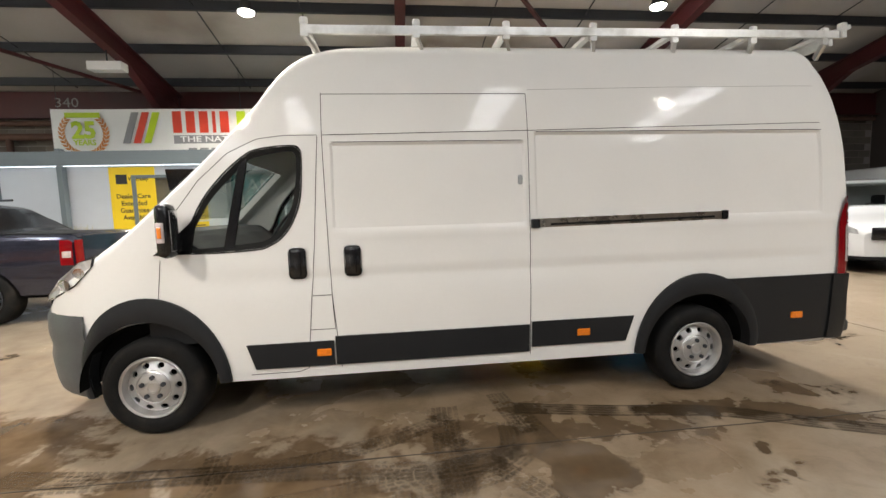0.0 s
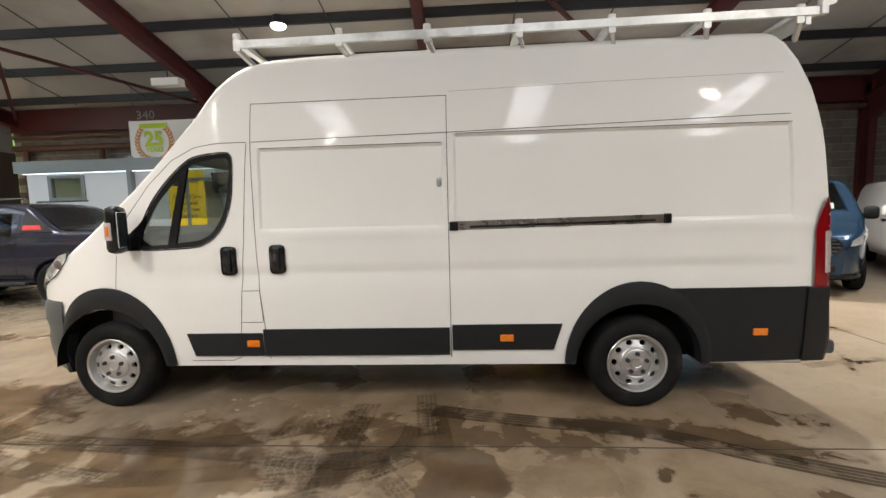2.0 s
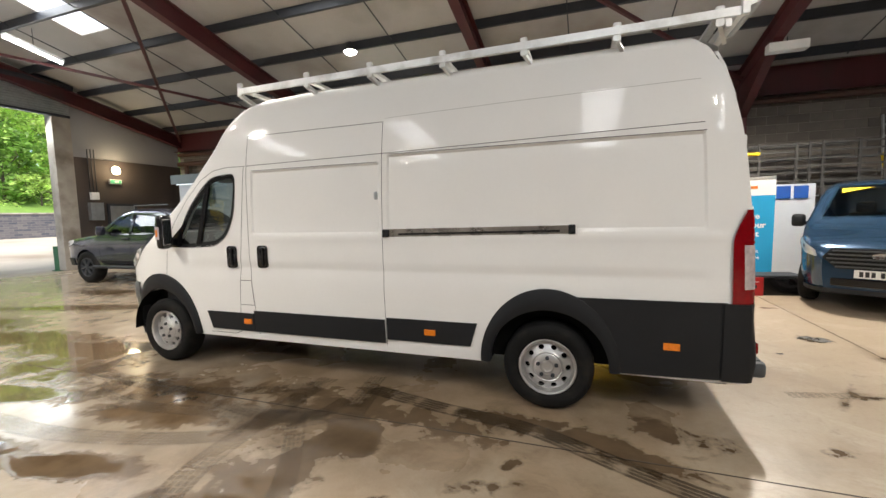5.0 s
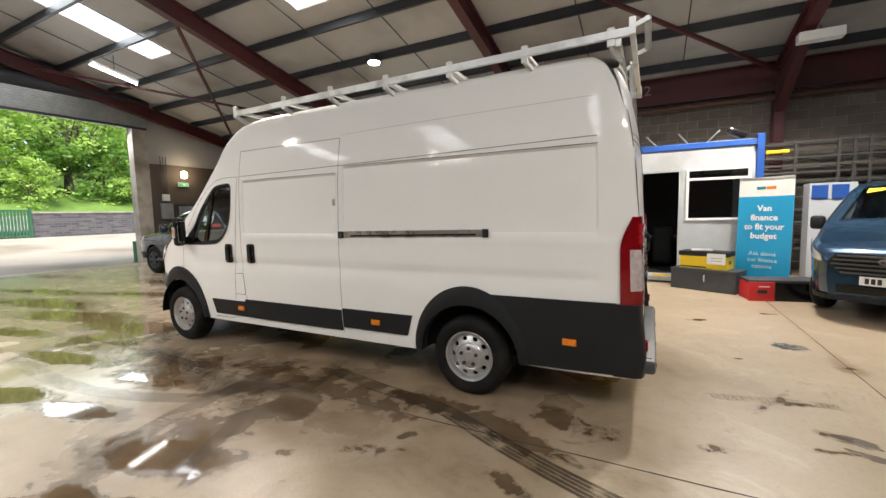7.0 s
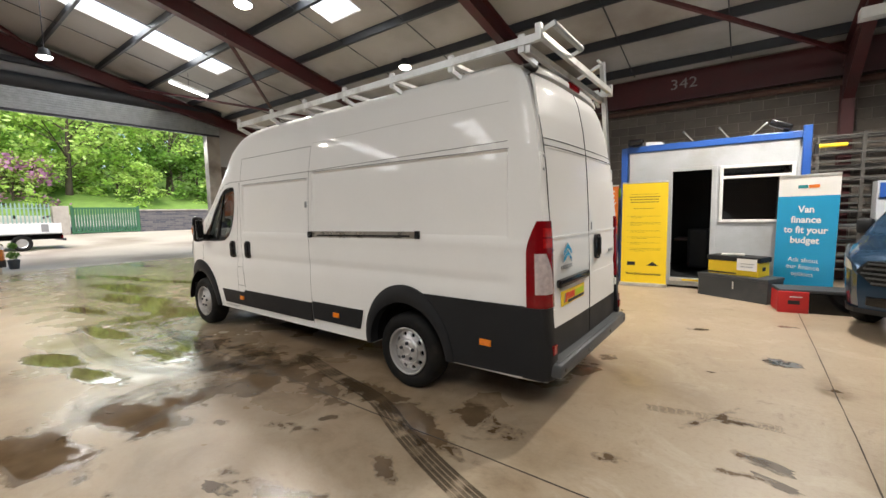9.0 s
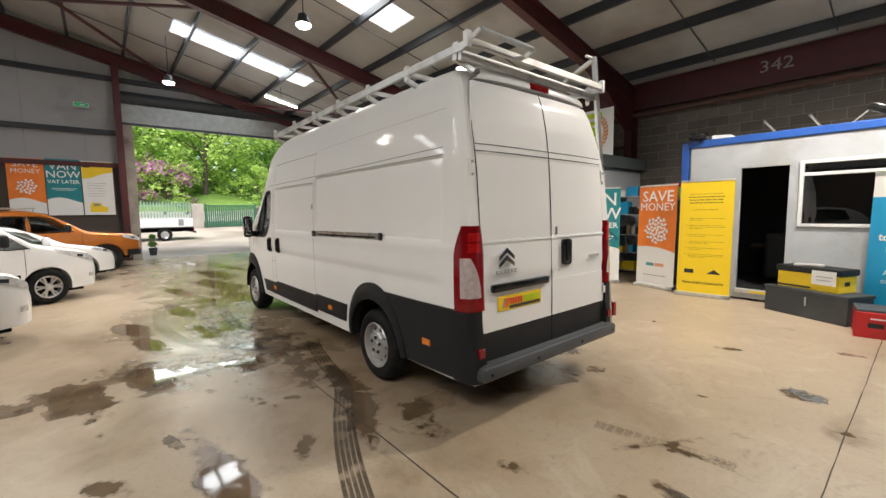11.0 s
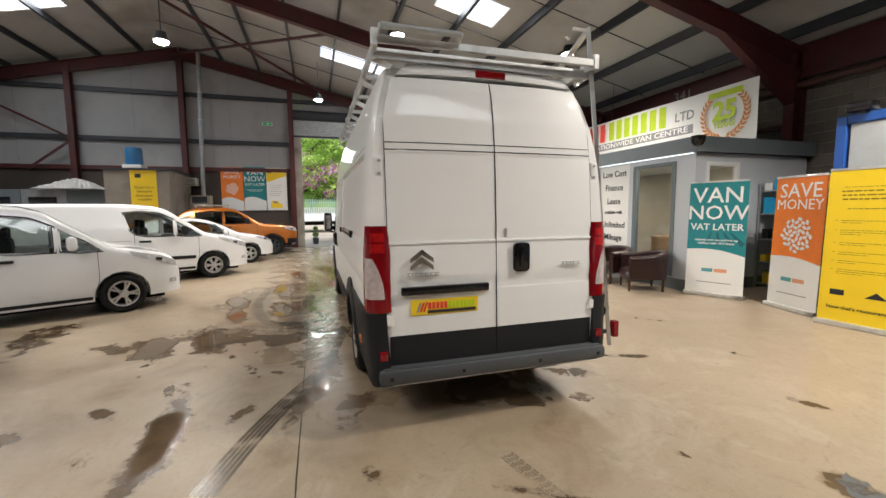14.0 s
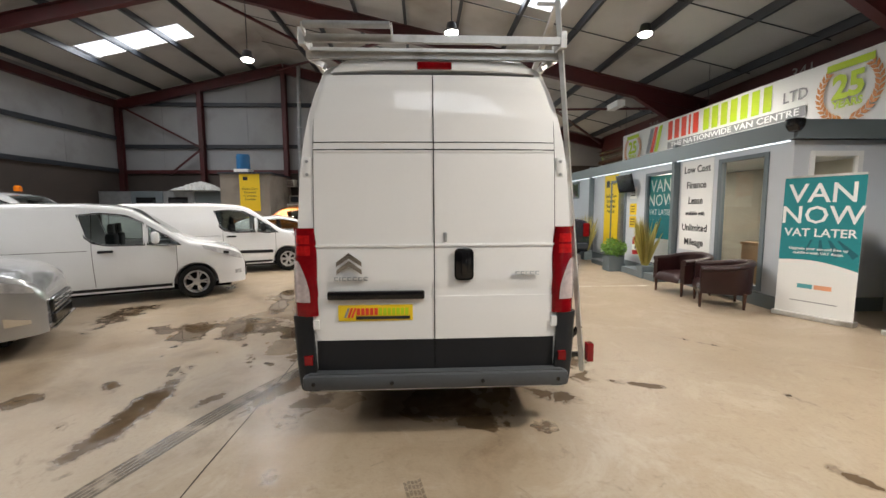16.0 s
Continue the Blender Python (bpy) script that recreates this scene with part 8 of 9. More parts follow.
part("threshold_tape", boxm(3.52, 3.8, CY - 0.053, CY - 0.05, 0.15, 0.185), YELLOW_VINYL, cabin)
bm = bmesh.new()
for a in ((3.22, 3.3, 0.2, 2.38), (3.96, 4.04, 0.2, 2.38), (3.3, 3.96, 2.31, 2.38)):
    box(bm, a[0], a[1], CY - 0.02, CY + 0.05, a[2], a[3], 0.004)
part("door_frame", bm, CABIN_PANEL, cabin)
bm = bmesh.new()
for a in ((4.09, 4.14, 1.31, 2.355), (5.12, 5.17, 1.31, 2.355), (4.14, 5.12, 2.305, 2.355), (4.14, 5.12, 1.31, 1.36), (4.14, 5.12, 2.115, 2.165)):
    box(bm, a[0], a[1], CY - 0.03, CY + 0.05, a[2], a[3], 0.006)
fr = part("window_frame", bm, WHITE_PVC, cabin, "white window frame with a top vent")
for z0, z1 in ((1.36, 2.115), (2.165, 2.305)):
    o = part("pane", quad((4.14, CY + 0.012, z0), (5.12, CY + 0.012, z0), (5.12, CY + 0.012, z1), (4.14, CY + 0.012, z1)), clear_glass("cabin_window_glass", (0.7, 0.75, 0.72), see=0.6, mirror=0.13), fr)
part("inner_desk", boxm(3.2, 5.1, 10.9, 11.6, 0.85, 0.9), WOOD_DARK, cabin)
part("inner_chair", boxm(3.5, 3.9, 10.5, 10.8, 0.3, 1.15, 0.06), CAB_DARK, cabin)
flood = thing("floodlight", pose(2.62, 9.62, 2.88), "black floodlight lying on the cabin roof", "floodlight")
part("lamp_head", boxm(-0.14, 0.14, -0.1, 0.1, 0, 0.13, 0.03), GLOSS_BLACK, flood, smooth=0.7)
part("foot", boxm(-0.05, 0.05, -0.04, 0.04, -0.025, 0.0), DARK_STEEL, flood)
flood = thing("floodlight", pose(4.95, 9.9, 2.96, 0, 25, 0), "black floodlight on the cabin roof corner", "floodlight")
part("lamp_head", boxm(-0.2, 0.14, -0.1, 0.1, 0, 0.12, 0.03), GLOSS_BLACK, flood, smooth=0.7)
part("foot", boxm(0.04, 0.12, -0.04, 0.04, -0.2, 0.02), DARK_STEEL, flood)
vent = thing("roof_cowl", pose(2.95, 10.0, 2.81), "small white cowl on the cabin roof", "vent")
bm = bmesh.new()
slab(bm, [(-0.2, -0.15, 0), (0.28, -0.15, 0), (0.1, -0.15, 0.14), (-0.18, -0.15, 0.16)], (0, 0.3, 0))
part("cowl", bm, WHITE_PVC, vent)
for x, dx in ((3.7, -0.35), (4.3, -0.3), (4.35, 0.4)):
    br = thing("steel_strut", pose(x, 10.6, 2.81), "bare galvanised strut leaning on the cabin roof", "strut", "loose struts on the roof")
    bm = bmesh.new()
    beam(bm, (0, 0, 0), (dx, 0.2, 0.42), 0.035, 0.02)
    part("bar", bm, ALU, br)
    bm = bmesh.new()
    rod(bm, (dx * 0.97, 0.19, 0.41), (dx * 1.06, 0.21, 0.44), 0.025, seg=8)
    part("end_fitting", bm, ZINC, br)

# boxes in front of the cabin
chest = thing("black_chest", pose(4.43, 9.05, 0, 0, 0, -27), "long low dark grey wooden chest on the floor", "chest")
part("chest_body", boxm(-0.56, 0.56, -0.2, 0.28, 0, 0.36, 0.008), DARK_BOX, chest)
part("chest_lid", boxm(-0.57, 0.57, -0.21, 0.29, 0.362, 0.41, 0.008), DARK_BOX, chest)
part("latch", boxm(0.03, 0.05, -0.218, -0.205, 0.18, 0.31, 0.003), ALU, chest)
crate = thing("yellow_crate", pose(4.42, 9.12, 0.41, 0, 0, -24), "yellow storage box with a black lid and white label", "storage box")
part("crate_body", boxm(-0.4, 0.4, -0.17, 0.2, 0, 0.24, 0.01), YELLOW_VINYL, crate)
part("crate_lid", boxm(-0.42, 0.42, -0.19, 0.22, 0.242, 0.33, 0.012), CAB_DARK, crate)
part("paper_label", boxm(0.08, 0.38, -0.196, -0.192, 0.1, 0.3), WHITE_VINYL, crate)
part("text_bar", boxm(0.14, 0.34, -0.198, -0.196, 0.21, 0.22), GREY_INK, crate)
part("text_bar", boxm(0.14, 0.32, -0.198, -0.196, 0.16, 0.17), GREY_INK, crate)
part("hazard_strip", boxm(-0.39, 0.06, -0.174, -0.171, 0.02, 0.045), INK, crate)
part("hand_hole", boxm(0.401, 0.404, -0.05, 0.05, 0.1, 0.16), INK, crate)
dish = tagged(part("metal_dish", boxm(-0.17, 0.17, -0.1, 0.1, 0, 0.035, 0.016), ALU), "shallow silver tray on the yellow box lid", "tray")
dish.location = (4.35, 9.12, 0.741)
toolbox = thing("red_toolbox", pose(5.32, 8.45, 0, 0, 0, 10), "red and black sliding toolbox on the floor", "toolbox")
part("red_front", boxm(-0.42, -0.05, -0.22, -0.18, 0, 0.32, 0.01), RED_PLASTIC, toolbox)
part("toolbox_body", boxm(-0.05, 0.6, -0.2, 0.25, 0, 0.3, 0.01), GLOSS_BLACK, toolbox)
part("toolbox_body", boxm(-0.4, -0.05, -0.18, 0.25, 0, 0.3, 0.01), RED_PLASTIC, toolbox)
part("toolbox_lid", boxm(-0.4, 0.62, -0.2, 0.26, 0.302, 0.35, 0.012), DARK_BOX, toolbox)
part("grip_hole", boxm(-0.3, -0.16, -0.224, -0.22, 0.13, 0.19), INK, toolbox)
part("label_bar", boxm(-0.28, -0.13, -0.223, -0.22, 0.235, 0.25), WHITE_INK, toolbox)

# ---- steel rack with long bars ----
RACK_STEEL = material("weathered_rack_steel", (0.13, 0.125, 0.115), 0.5, metal=0.5, vary=0.3, scale=5)
srack = thing("pipe_rack", pose(6.9, 11.9, 0), "grey steel rack stacked with lengths of tube", "rack")
for x in (-1.4, -1.28, -0.62, 0.1, 0.35, 0.6, 1.25, 1.7):
    part("upright", boxm(x - 0.025, x + 0.025, -0.35, -0.3, 0, 3.0), RACK_STEEL, srack)
for z in frange(0.3, 2.95, 17):
    part("rail", boxm(-1.45, 1.75, -0.36, -0.32, z - 0.018, z + 0.018), RACK_STEEL, srack)
rnd = random.Random(21)
for i in range(34):
    z = 0.52 + (i % 9) * 0.3 + rnd.random() * 0.05
    p = thing("steel_tube", pose(rnd.uniform(-0.3, 0.3) + 6.9, 11.9 + rnd.uniform(-0.25, 0.2), z + 0.02), "long dull steel tube lying in the rack", "tube", "tubes in the rack")
    bm = bmesh.new()
    L_ = 1.2 + rnd.random() * 0.4
    rod(bm, (-L_, 0, 0), (L_, 0, 0), 0.018 + rnd.random() * 0.014, seg=8)
    part("tube_wall", bm, rnd.choice((ZINC, RACK_STEEL, DARK_STEEL, RACK_STEEL)), p)
clamp = thing("yellow_clamp", pose(5.62, 10.4, 2.62), "yellow plastic bar clamp hanging by the cabin", "clamp")
part("clamp_bar", boxm(-0.12, 0.28, -0.03, 0.03, 0, 0.07, 0.02), YELLOW_VINYL, clamp)
part("clamp_jaw", boxm(-0.16, -0.1, -0.03, 0.03, -0.1, 0.08, 0.01), CAB_DARK, clamp)
ladder = thing("extension_ladder", pose(9.1, 12.05, 0), "tall aluminium extension ladder with yellow feet leaning on the wall", "ladder")
for x in (-0.2, 0.2):
    bm = bmesh.new()
    beam(bm, (x, -0.1, 0), (x, 0.3, 3.6), 0.03, 0.07)
    part("stile", bm, ALU, ladder)
    bm = bmesh.new()
    beam(bm, (x * 1.1, -0.12, 1.9), (x * 1.1, 0.18, 2.7), 0.04, 0.08)
    part("yellow_sleeve", bm, YELLOW_VINYL, ladder)
for i in range(13):
    bm = bmesh.new()
    z = 0.25 + i * 0.26
    rod(bm, (-0.2, -0.1 + 0.4 * z / 3.6, z), (0.2, -0.1 + 0.4 * z / 3.6, z), 0.016, seg=8)
    part("rung", bm, ALU, ladder)
locker = thing("blue_locker", pose(6.75, 11.2, 0), "grey cabinet with blue parts bins", "cabinet")
part("cabinet_body", boxm(-0.35, 0.4, -0.2, 0.2, 0, 2.02, 0.01), OFFICE_GREY, locker)
for x in (-0.2, 0.12):
    part("blue_bin", boxm(x - 0.12, x + 0.14, -0.24, -0.202, 1.7, 1.98, 0.01), CABIN_BLUE, locker)

# ---- tyre marks on the floor ----
def tyre_material(strength):
    m = bpy.data.materials.new("damp_tyre_mark")
    m.use_nodes = True
    N, L = m.node_tree.nodes, m.node_tree.links
    b = N["Principled BSDF"]
    b.inputs["Base Color"].default_value, b.inputs["Roughness"].default_value = (0.05, 0.035, 0.021, 1), 0.24
    tc, nz, mr = N.new("ShaderNodeTexCoord"), N.new("ShaderNodeTexNoise"), N.new("ShaderNodeMapRange")
    nz.inputs["Scale"].default_value, nz.inputs["Detail"].default_value = 6, 6
    mr.inputs["From Min"].default_value, mr.inputs["From Max"].default_value = 0.32, 0.48
    mr.inputs["To Max"].default_value = strength
    L.new(tc.outputs["Object"], nz.inputs["Vector"])
    L.new(nz.outputs[0], mr.inputs["Value"])
    L.new(mr.outputs[0], b.inputs["Alpha"])
    return m


TYRE_MARK, FRESH_MARK = tyre_material(0.36), tyre_material(0.62)


def tyre_mark(pts, width=0.19, mat=TYRE_MARK):
    """A run of tread prints along a bent line on the floor."""
    bm = bmesh.new()
    tot = sum(math.dist(a, b) for a, b in zip(pts, pts[1:]))
    n = int(tot / 0.042)
    P = []
    for i in range(n + 1):
        f = i / n
        k = f * (len(pts) - 1)
        j = min(int(k), len(pts) - 2)
        t = k - j
        g = [Vector(pts[min(max(q, 0), len(pts) - 1)]) for q in (j - 1, j, j + 1, j + 2)]
        P.append(0.5 * (2 * g[1] + (g[2] - g[0]) * t + (2 * g[0] - 5 * g[1] + 4 * g[2] - g[3]) * t * t + (3 * g[1] - g[0] - 3 * g[2] + g[3]) * t ** 3))
    for a, b in zip(P, P[1:]):
        d = (b - a).normalized()
        nrm = Vector((-d.y, d.x))
        full = (b - a).length * (0.995 if mat is FRESH_MARK else 0.8)
        for c0, c1, sk in ((-0.5, -0.33, 0.012), (-0.29, -0.12, -0.008), (-0.08, 0.08, 0.004), (0.12, 0.29, 0.008), (0.33, 0.5, -0.012)):
            q = [a + nrm * c0 * width, a + nrm * c1 * width + d * sk, a + nrm * c1 * width + d * (sk + full), a + nrm * c0 * width + d * full]
            bm.faces.new([bm.verts.new((p.x, p.y, 0.0022)) for p in q])
    tagged(part("tyre_mark", bm, mat), "wet tyre tread print across the concrete floor", "tyre mark", "", "stuff")


tyre_mark([(0.6, 2.95), (1.25, 2.8), (2.0, 2.66), (2.6, 2.38), (3.1, 2.17), (3.6, 2.0), (4.4, 1.75), (5.2, 1.55)], 0.165, FRESH_MARK)
tyre_mark([(0.08, 3.05), (0.06, 2.6), (0.06, 2.1), (0.1, 1.6), (0.3, 1.0)], 0.2)
tyre_mark([(-2.6, 2.6), (-2.02, 2.51), (-1.4, 2.46), (-0.87, 2.49), (-0.33, 2.66), (0.1, 2.9)], 0.16)
tyre_mark([(0.6, 3.0), (0.64, 2.75), (0.7, 2.4)], 0.16)
tyre_mark([(-0.3, 2.1), (0.06, 2.15), (0.3, 2.22), (0.6, 2.45)], 0.15)
tyre_mark([(0.5, 2.75), (0.42, 2.4), (0.0, 2.3), (-0.6, 2.38), (-1.4, 2.45), (-2.3, 2.5)], 0.17)
tyre_mark([(-2.2, 2.28), (-1.3, 2.12), (-0.5, 2.2), (0.5, 2.42)], 0.15)
tyre_mark([(0.05, 2.0), (-0.6, 1.75), (-1.6, 1.6), (-3.2, 1.7)], 0.17)
tyre_mark([(0.0, 2.7), (0.3, 2.3), (0.7, 1.7), (0.9, 1.2)], 0.14)

tyre_mark([(3.95, 3.79), (4.31, 3.87), (4.58, 3.93), (4.81, 3.95)], 0.11)
tyre_mark([(-1.4, 2.09), (-1.34, 2.32), (-1.39, 2.66)], 0.15)
tyre_mark([(0.52, 3.21), (0.56, 2.87), (0.6, 2.59)], 0.16)


def floor_stain(x, y, a, b, turn, colour, label):
    """A thin irregular patch of dried paint or oil on the floor."""
    m = bpy.data.materials.new("dried_stain")
    m.use_nodes = True
    N, L = m.node_tree.nodes, m.node_tree.links
    N["Principled BSDF"].inputs["Base Color"].default_value, N["Principled BSDF"].inputs["Roughness"].default_value = (*colour, 1), 0.5
    tc, nz, mr = N.new("ShaderNodeTexCoord"), N.new("ShaderNodeTexNoise"), N.new("ShaderNodeMapRange")
    nz.inputs["Scale"].default_value, nz.inputs["Detail"].default_value = 9, 7
    mr.inputs["From Min"].default_value, mr.inputs["From Max"].default_value, mr.inputs["To Max"].default_value = 0.36, 0.56, 0.75
    L.new(tc.outputs["Object"], nz.inputs["Vector"])
    L.new(nz.outputs[0], mr.inputs["Value"])
    L.new(mr.outputs[0], N["Principled BSDF"].inputs["Alpha"])
    rnd = random.Random(int(x * 100))
    bm = bmesh.new()
    c, n = math.cos(radians(turn)), math.sin(radians(turn))
    ring = []
    for k in range(26):
        q, f = math.tau * k / 26, rnd.uniform(0.7, 1.1)
        u, v = a * f * math.cos(q), b * f * math.sin(q)
        ring.append(bm.verts.new((x + u * c - v * n, y + u * n + v * c, 0.0026)))
    bm.faces.new(ring)
    tagged(part("floor_stain", bm, m), label, "stain", "", "stuff")


floor_stain(4.9, 5.58, 0.17, 0.1, -30, (0.14, 0.15, 0.155), "blue-grey dried stain on the concrete floor")
floor_stain(5.02, 7.2, 0.13, 0.08, 0, (0.2, 0.07, 0.045), "red-brown dried stain on the concrete floor")
floor_stain(4.7, 3.38, 0.16, 0.07, -15, (0.1, 0.075, 0.05), "dark oily stain on the concrete floor")
floor_stain(4.74, 3.19, 0.14, 0.05, -25, (0.11, 0.08, 0.055), "dark oily stain on the concrete floor")
floor_stain(3.38, 4.78, 0.12, 0.1, 20, (0.16, 0.105, 0.06), "brown stain on the concrete floor")
floor_stain(2.1, 1.3, 0.16, 0.05, 15, (0.12, 0.088, 0.06), "dark wet footprint on the concrete floor")

# ---- things on and by the far walls ----
def wall_banner(y0, y1, z0, z1, x, base, label):
    t = thing("wall_banner", pose(x, (y0 + y1) / 2, z0, 0, 0, 90), label, "banner", "banners on the gable wall")
    part("print", boxm(-(y1 - y0) / 2, (y1 - y0) / 2, -0.006, 0, 0, z1 - z0), base, t)
    return t


b1 = wall_banner(-1.17, -0.3, 1.67, 3.52, WEST + 0.06, ORANGE_VINYL, "orange and white finance banner hung on the gable wall")
words("lettering", "SAVE", 0.27, WHITE_INK, pose(0, -0.009, 1.66), b1, 0.0)
words("lettering", "MONEY", 0.2, WHITE_INK, pose(0, -0.009, 1.44), b1, 0.0)
for k in range(26):
    a, r = k * 2.39996, 0.24 * math.sqrt((k + 0.4) / 26)
    bm = bmesh.new()
    bmesh.ops.create_circle(bm, cap_ends=True, segments=8, radius=0.034, matrix=pose(r * math.cos(a), -0.009, 0.94 + r * math.sin(a), 90, 0, 0))
    part("pale_shape", bm, WHITE_INK, b1)


def wavy_foot(b, w, z):
    """The white lower part of a banner with a swelling upper edge."""
    bm = bmesh.new()
    xs_ = frange(-w, w, 13)
    sheet(bm, [[(x, -0.0085, 0.0) for x in xs_], [(x, -0.0085, z + 0.1 * math.cos(1.9 * x / w + 0.6)) for x in xs_]])
    part("white_foot", bm, WHITE_VINYL, b)


wavy_foot(b1, 0.43, 0.48)
b2 = wall_banner(-0.28, 0.6, 1.67, 3.55, WEST + 0.06, TEAL_VINYL, "teal and white finance banner hung on the gable wall")
for txt, z, sz in (("VAN", 1.64, 0.35), ("NOW", 1.36, 0.33), ("VAT LATER", 1.12, 0.16)):
    words("lettering", txt, sz, WHITE_INK, pose(0, -0.009, z), b2, 0.002)
wavy_foot(b2, 0.44, 0.5)
part("text_bar", boxm(-0.32, 0.32, -0.0085, -0.0065, 0.89, 0.905), WHITE_INK, b2)
part("text_bar", boxm(-0.25, 0.25, -0.0085, -0.0065, 0.84, 0.855), WHITE_INK, b2)
b3 = wall_banner(0.63, 1.47, 1.67, 3.53, WEST + 0.06, WHITE_VINYL, "white banner with a yellow head and a small yellow van picture")
bm = bmesh.new()
slab(bm, [(-0.41, -0.007, 1.84), (0.41, -0.007, 1.84), (0.41, -0.007, 1.5), (0.1, -0.007, 1.42), (-0.2, -0.007, 1.28), (-0.41, -0.007, 1.25)], (0, -0.002, 0))
part("yellow_head", bm, YELLOW_VINYL, b3)
part("logo_block", boxm(-0.38, -0.2, -0.0115, -0.0095, 1.64, 1.7), INK, b3)
bm = bmesh.new()
slab(bm, [(-0.26, -0.0065, 0.1), (0.2, -0.0065, 0.1), (0.22, -0.0065, 0.26), (0.1, -0.0065, 0.3), (0.02, -0.0065, 0.42), (-0.2, -0.0065, 0.44), (-0.27, -0.0065, 0.3)], (0, -0.002, 0))
part("van_picture", bm, YELLOW_VINYL, b3)
part("van_picture_window", boxm(-0.17, 0.0, -0.0105, -0.0088, 0.31, 0.39), GREY_INK, b3)
for k in range(6):
    part("text_bar", boxm(-0.3, 0.22 - 0.05 * (k % 3), -0.0085, -0.0065, 1.1 - 0.09 * k, 1.11 - 0.09 * k), GREY_INK, b3)

hut = thing("block_store", pose(-12.1, -3.28, 0), "small pale rendered store room inside the shed", "store room")
part("rendered_wall", boxm(-1.36, 1.36, -0.98, 0.98, 0, 3.1, 0.01), material("stained_render", (0.25, 0.22, 0.185), 0.85, vary=0.2, scale=1.6, bump=0.3, dirt=(0.14, 0.115, 0.09), dirt_at=0.56), hut)
part("hut_roof", boxm(-1.38, 1.42, -1.03, 1.03, 3.1, 3.17), DARK_STEEL, hut)
ab = thing("hanging_banner", pose(-10.73, -3.09, 1.6, 0, 0, 90), "yellow warranty banner hung on the store room", "banner")
part("print", boxm(-0.4, 0.4, -0.006, 0, 0, 1.55), YELLOW_VINYL, ab)
part("logo_block", boxm(-0.25, -0.07, -0.0085, -0.0065, 1.24, 1.38), INK, ab)
for k, txt in enumerate(("Dealer Care", "Extended", "Guarantee", "Available")):
    words("lettering", txt, 0.12, INK, pose(0, -0.008, 0.9 - 0.14 * k), ab, 0.0)
barrel = thing("blue_barrel", pose(-10.98, -3.4, 3.17), "blue plastic barrel on a white box on the store roof", "barrel")
part("stand", boxm(-0.28, 0.28, -0.28, 0.28, 0, 0.12, 0.01), WHITE_PVC, barrel)
bm = bmesh.new()
lathe(bm, [(0.001, 0.12), (0.24, 0.12), (0.26, 0.2), (0.25, 0.45), (0.26, 0.6), (0.23, 0.72), (0.001, 0.72)], 24, pose(0, 0, 0, 90, 0, 0))
part("drum", bm, material("blue_barrel_plastic", (0.02, 0.14, 0.32), 0.45, vary=0.12), barrel, smooth=0.6)
flue = thing("heater_flue", pose(-13.2, -1.8, 0), "grey workshop heater with a tall steel flue", "heater")
bm = bmesh.new()
rod(bm, (0, 0, 2.3), (0, 0.12, roof_z(-1.8) - 0.05), 0.085, seg=16)
part("flue_pipe", bm, ZINC, flue, smooth=0.7)
part("heater_body", boxm(-0.2, 0.35, -0.45, 0.3, 0, 2.3, 0.02), CONC_POST, flue)
part("vent_grille", boxm(0.352, 0.36, -0.35, 0.2, 2.0, 2.25), DARK_STEEL, flue)
for k in range(4):
    bm = bmesh.new()
    lathe(bm, [(0.085, -0.012), (0.098, -0.012), (0.098, 0.012), (0.085, 0.012)], 16, pose(0, 0.02 * k + 0.02, 3.2 + 1.1 * k, 90, 0, 0))
    part("flue_band", bm, ALU, flue)
acu = thing("air_unit", pose(-13.1, -2.0, 2.72), "cream wall-hung air conditioner unit", "air conditioner")
part("casing", boxm(-0.3, 0.2, -0.4, 0.02, -0.02, 0.3, 0.02), material("cream_casing", (0.5, 0.47, 0.4), 0.5), acu)
for k in range(5):
    part("louvre", boxm(0.2, 0.212, -0.35, -0.03, 0.02 + k * 0.05, 0.04 + k * 0.05), DARK_STEEL, acu)
for y, z, lab in ((0.78, 5.42, "green exit sign high on the gable wall"), (10.0, 2.95, "green exit sign over the side door")):
    ex = thing("exit_sign", pose(WEST + 0.04, y, z, 0, 0, 90), lab, "exit sign")
    part("sign_box", boxm(-0.2, 0.2, -0.05, 0.0, -0.08, 0.08, 0.006), WHITE_PVC, ex)
    part("green_face", boxm(-0.18, 0.18, -0.054, -0.05, -0.065, 0.065), EXIT_GREEN, ex)
    part("arrow_bar", boxm(-0.03, 0.1, -0.056, -0.054, -0.015, 0.015), WHITE_INK, ex)
bulk = thing("bulkhead_lamp", pose(WEST + 0.02, 10.05, 3.35, 0, 0, 90), "round warm bulkhead lamp lit on the wall", "wall lamp")
bm = bmesh.new()
lathe(bm, [(0.17, 0.0), (0.17, -0.05), (0.15, -0.06)], 24)
part("rim", bm, DARK_STEEL, bulk)
bm = bmesh.new()
lathe(bm, [(0.15, -0.055), (0.12, -0.1), (0.06, -0.125), (0.001, -0.13)], 24)
part("globe", bm, BULB_FACE, bulk, "glowing warm globe", smooth=0.8)
bl = bpy.data.lights.new("bulkhead_light", "POINT")
bl.energy, bl.color, bl.shadow_soft_size = 25, (1.0, 0.8, 0.5), 0.12
new("bulkhead_light", bl).location = (WEST + 0.35, 10.05, 3.35)
sd = setting(new("door_1"), "grey steel side door in the gable wall", "door")
part("door_leaf", boxm(WEST + 0.003, WEST + 0.05, 9.75, 10.6, 0, 2.1, 0.004), ZINC, sd)
bm = bmesh.new()
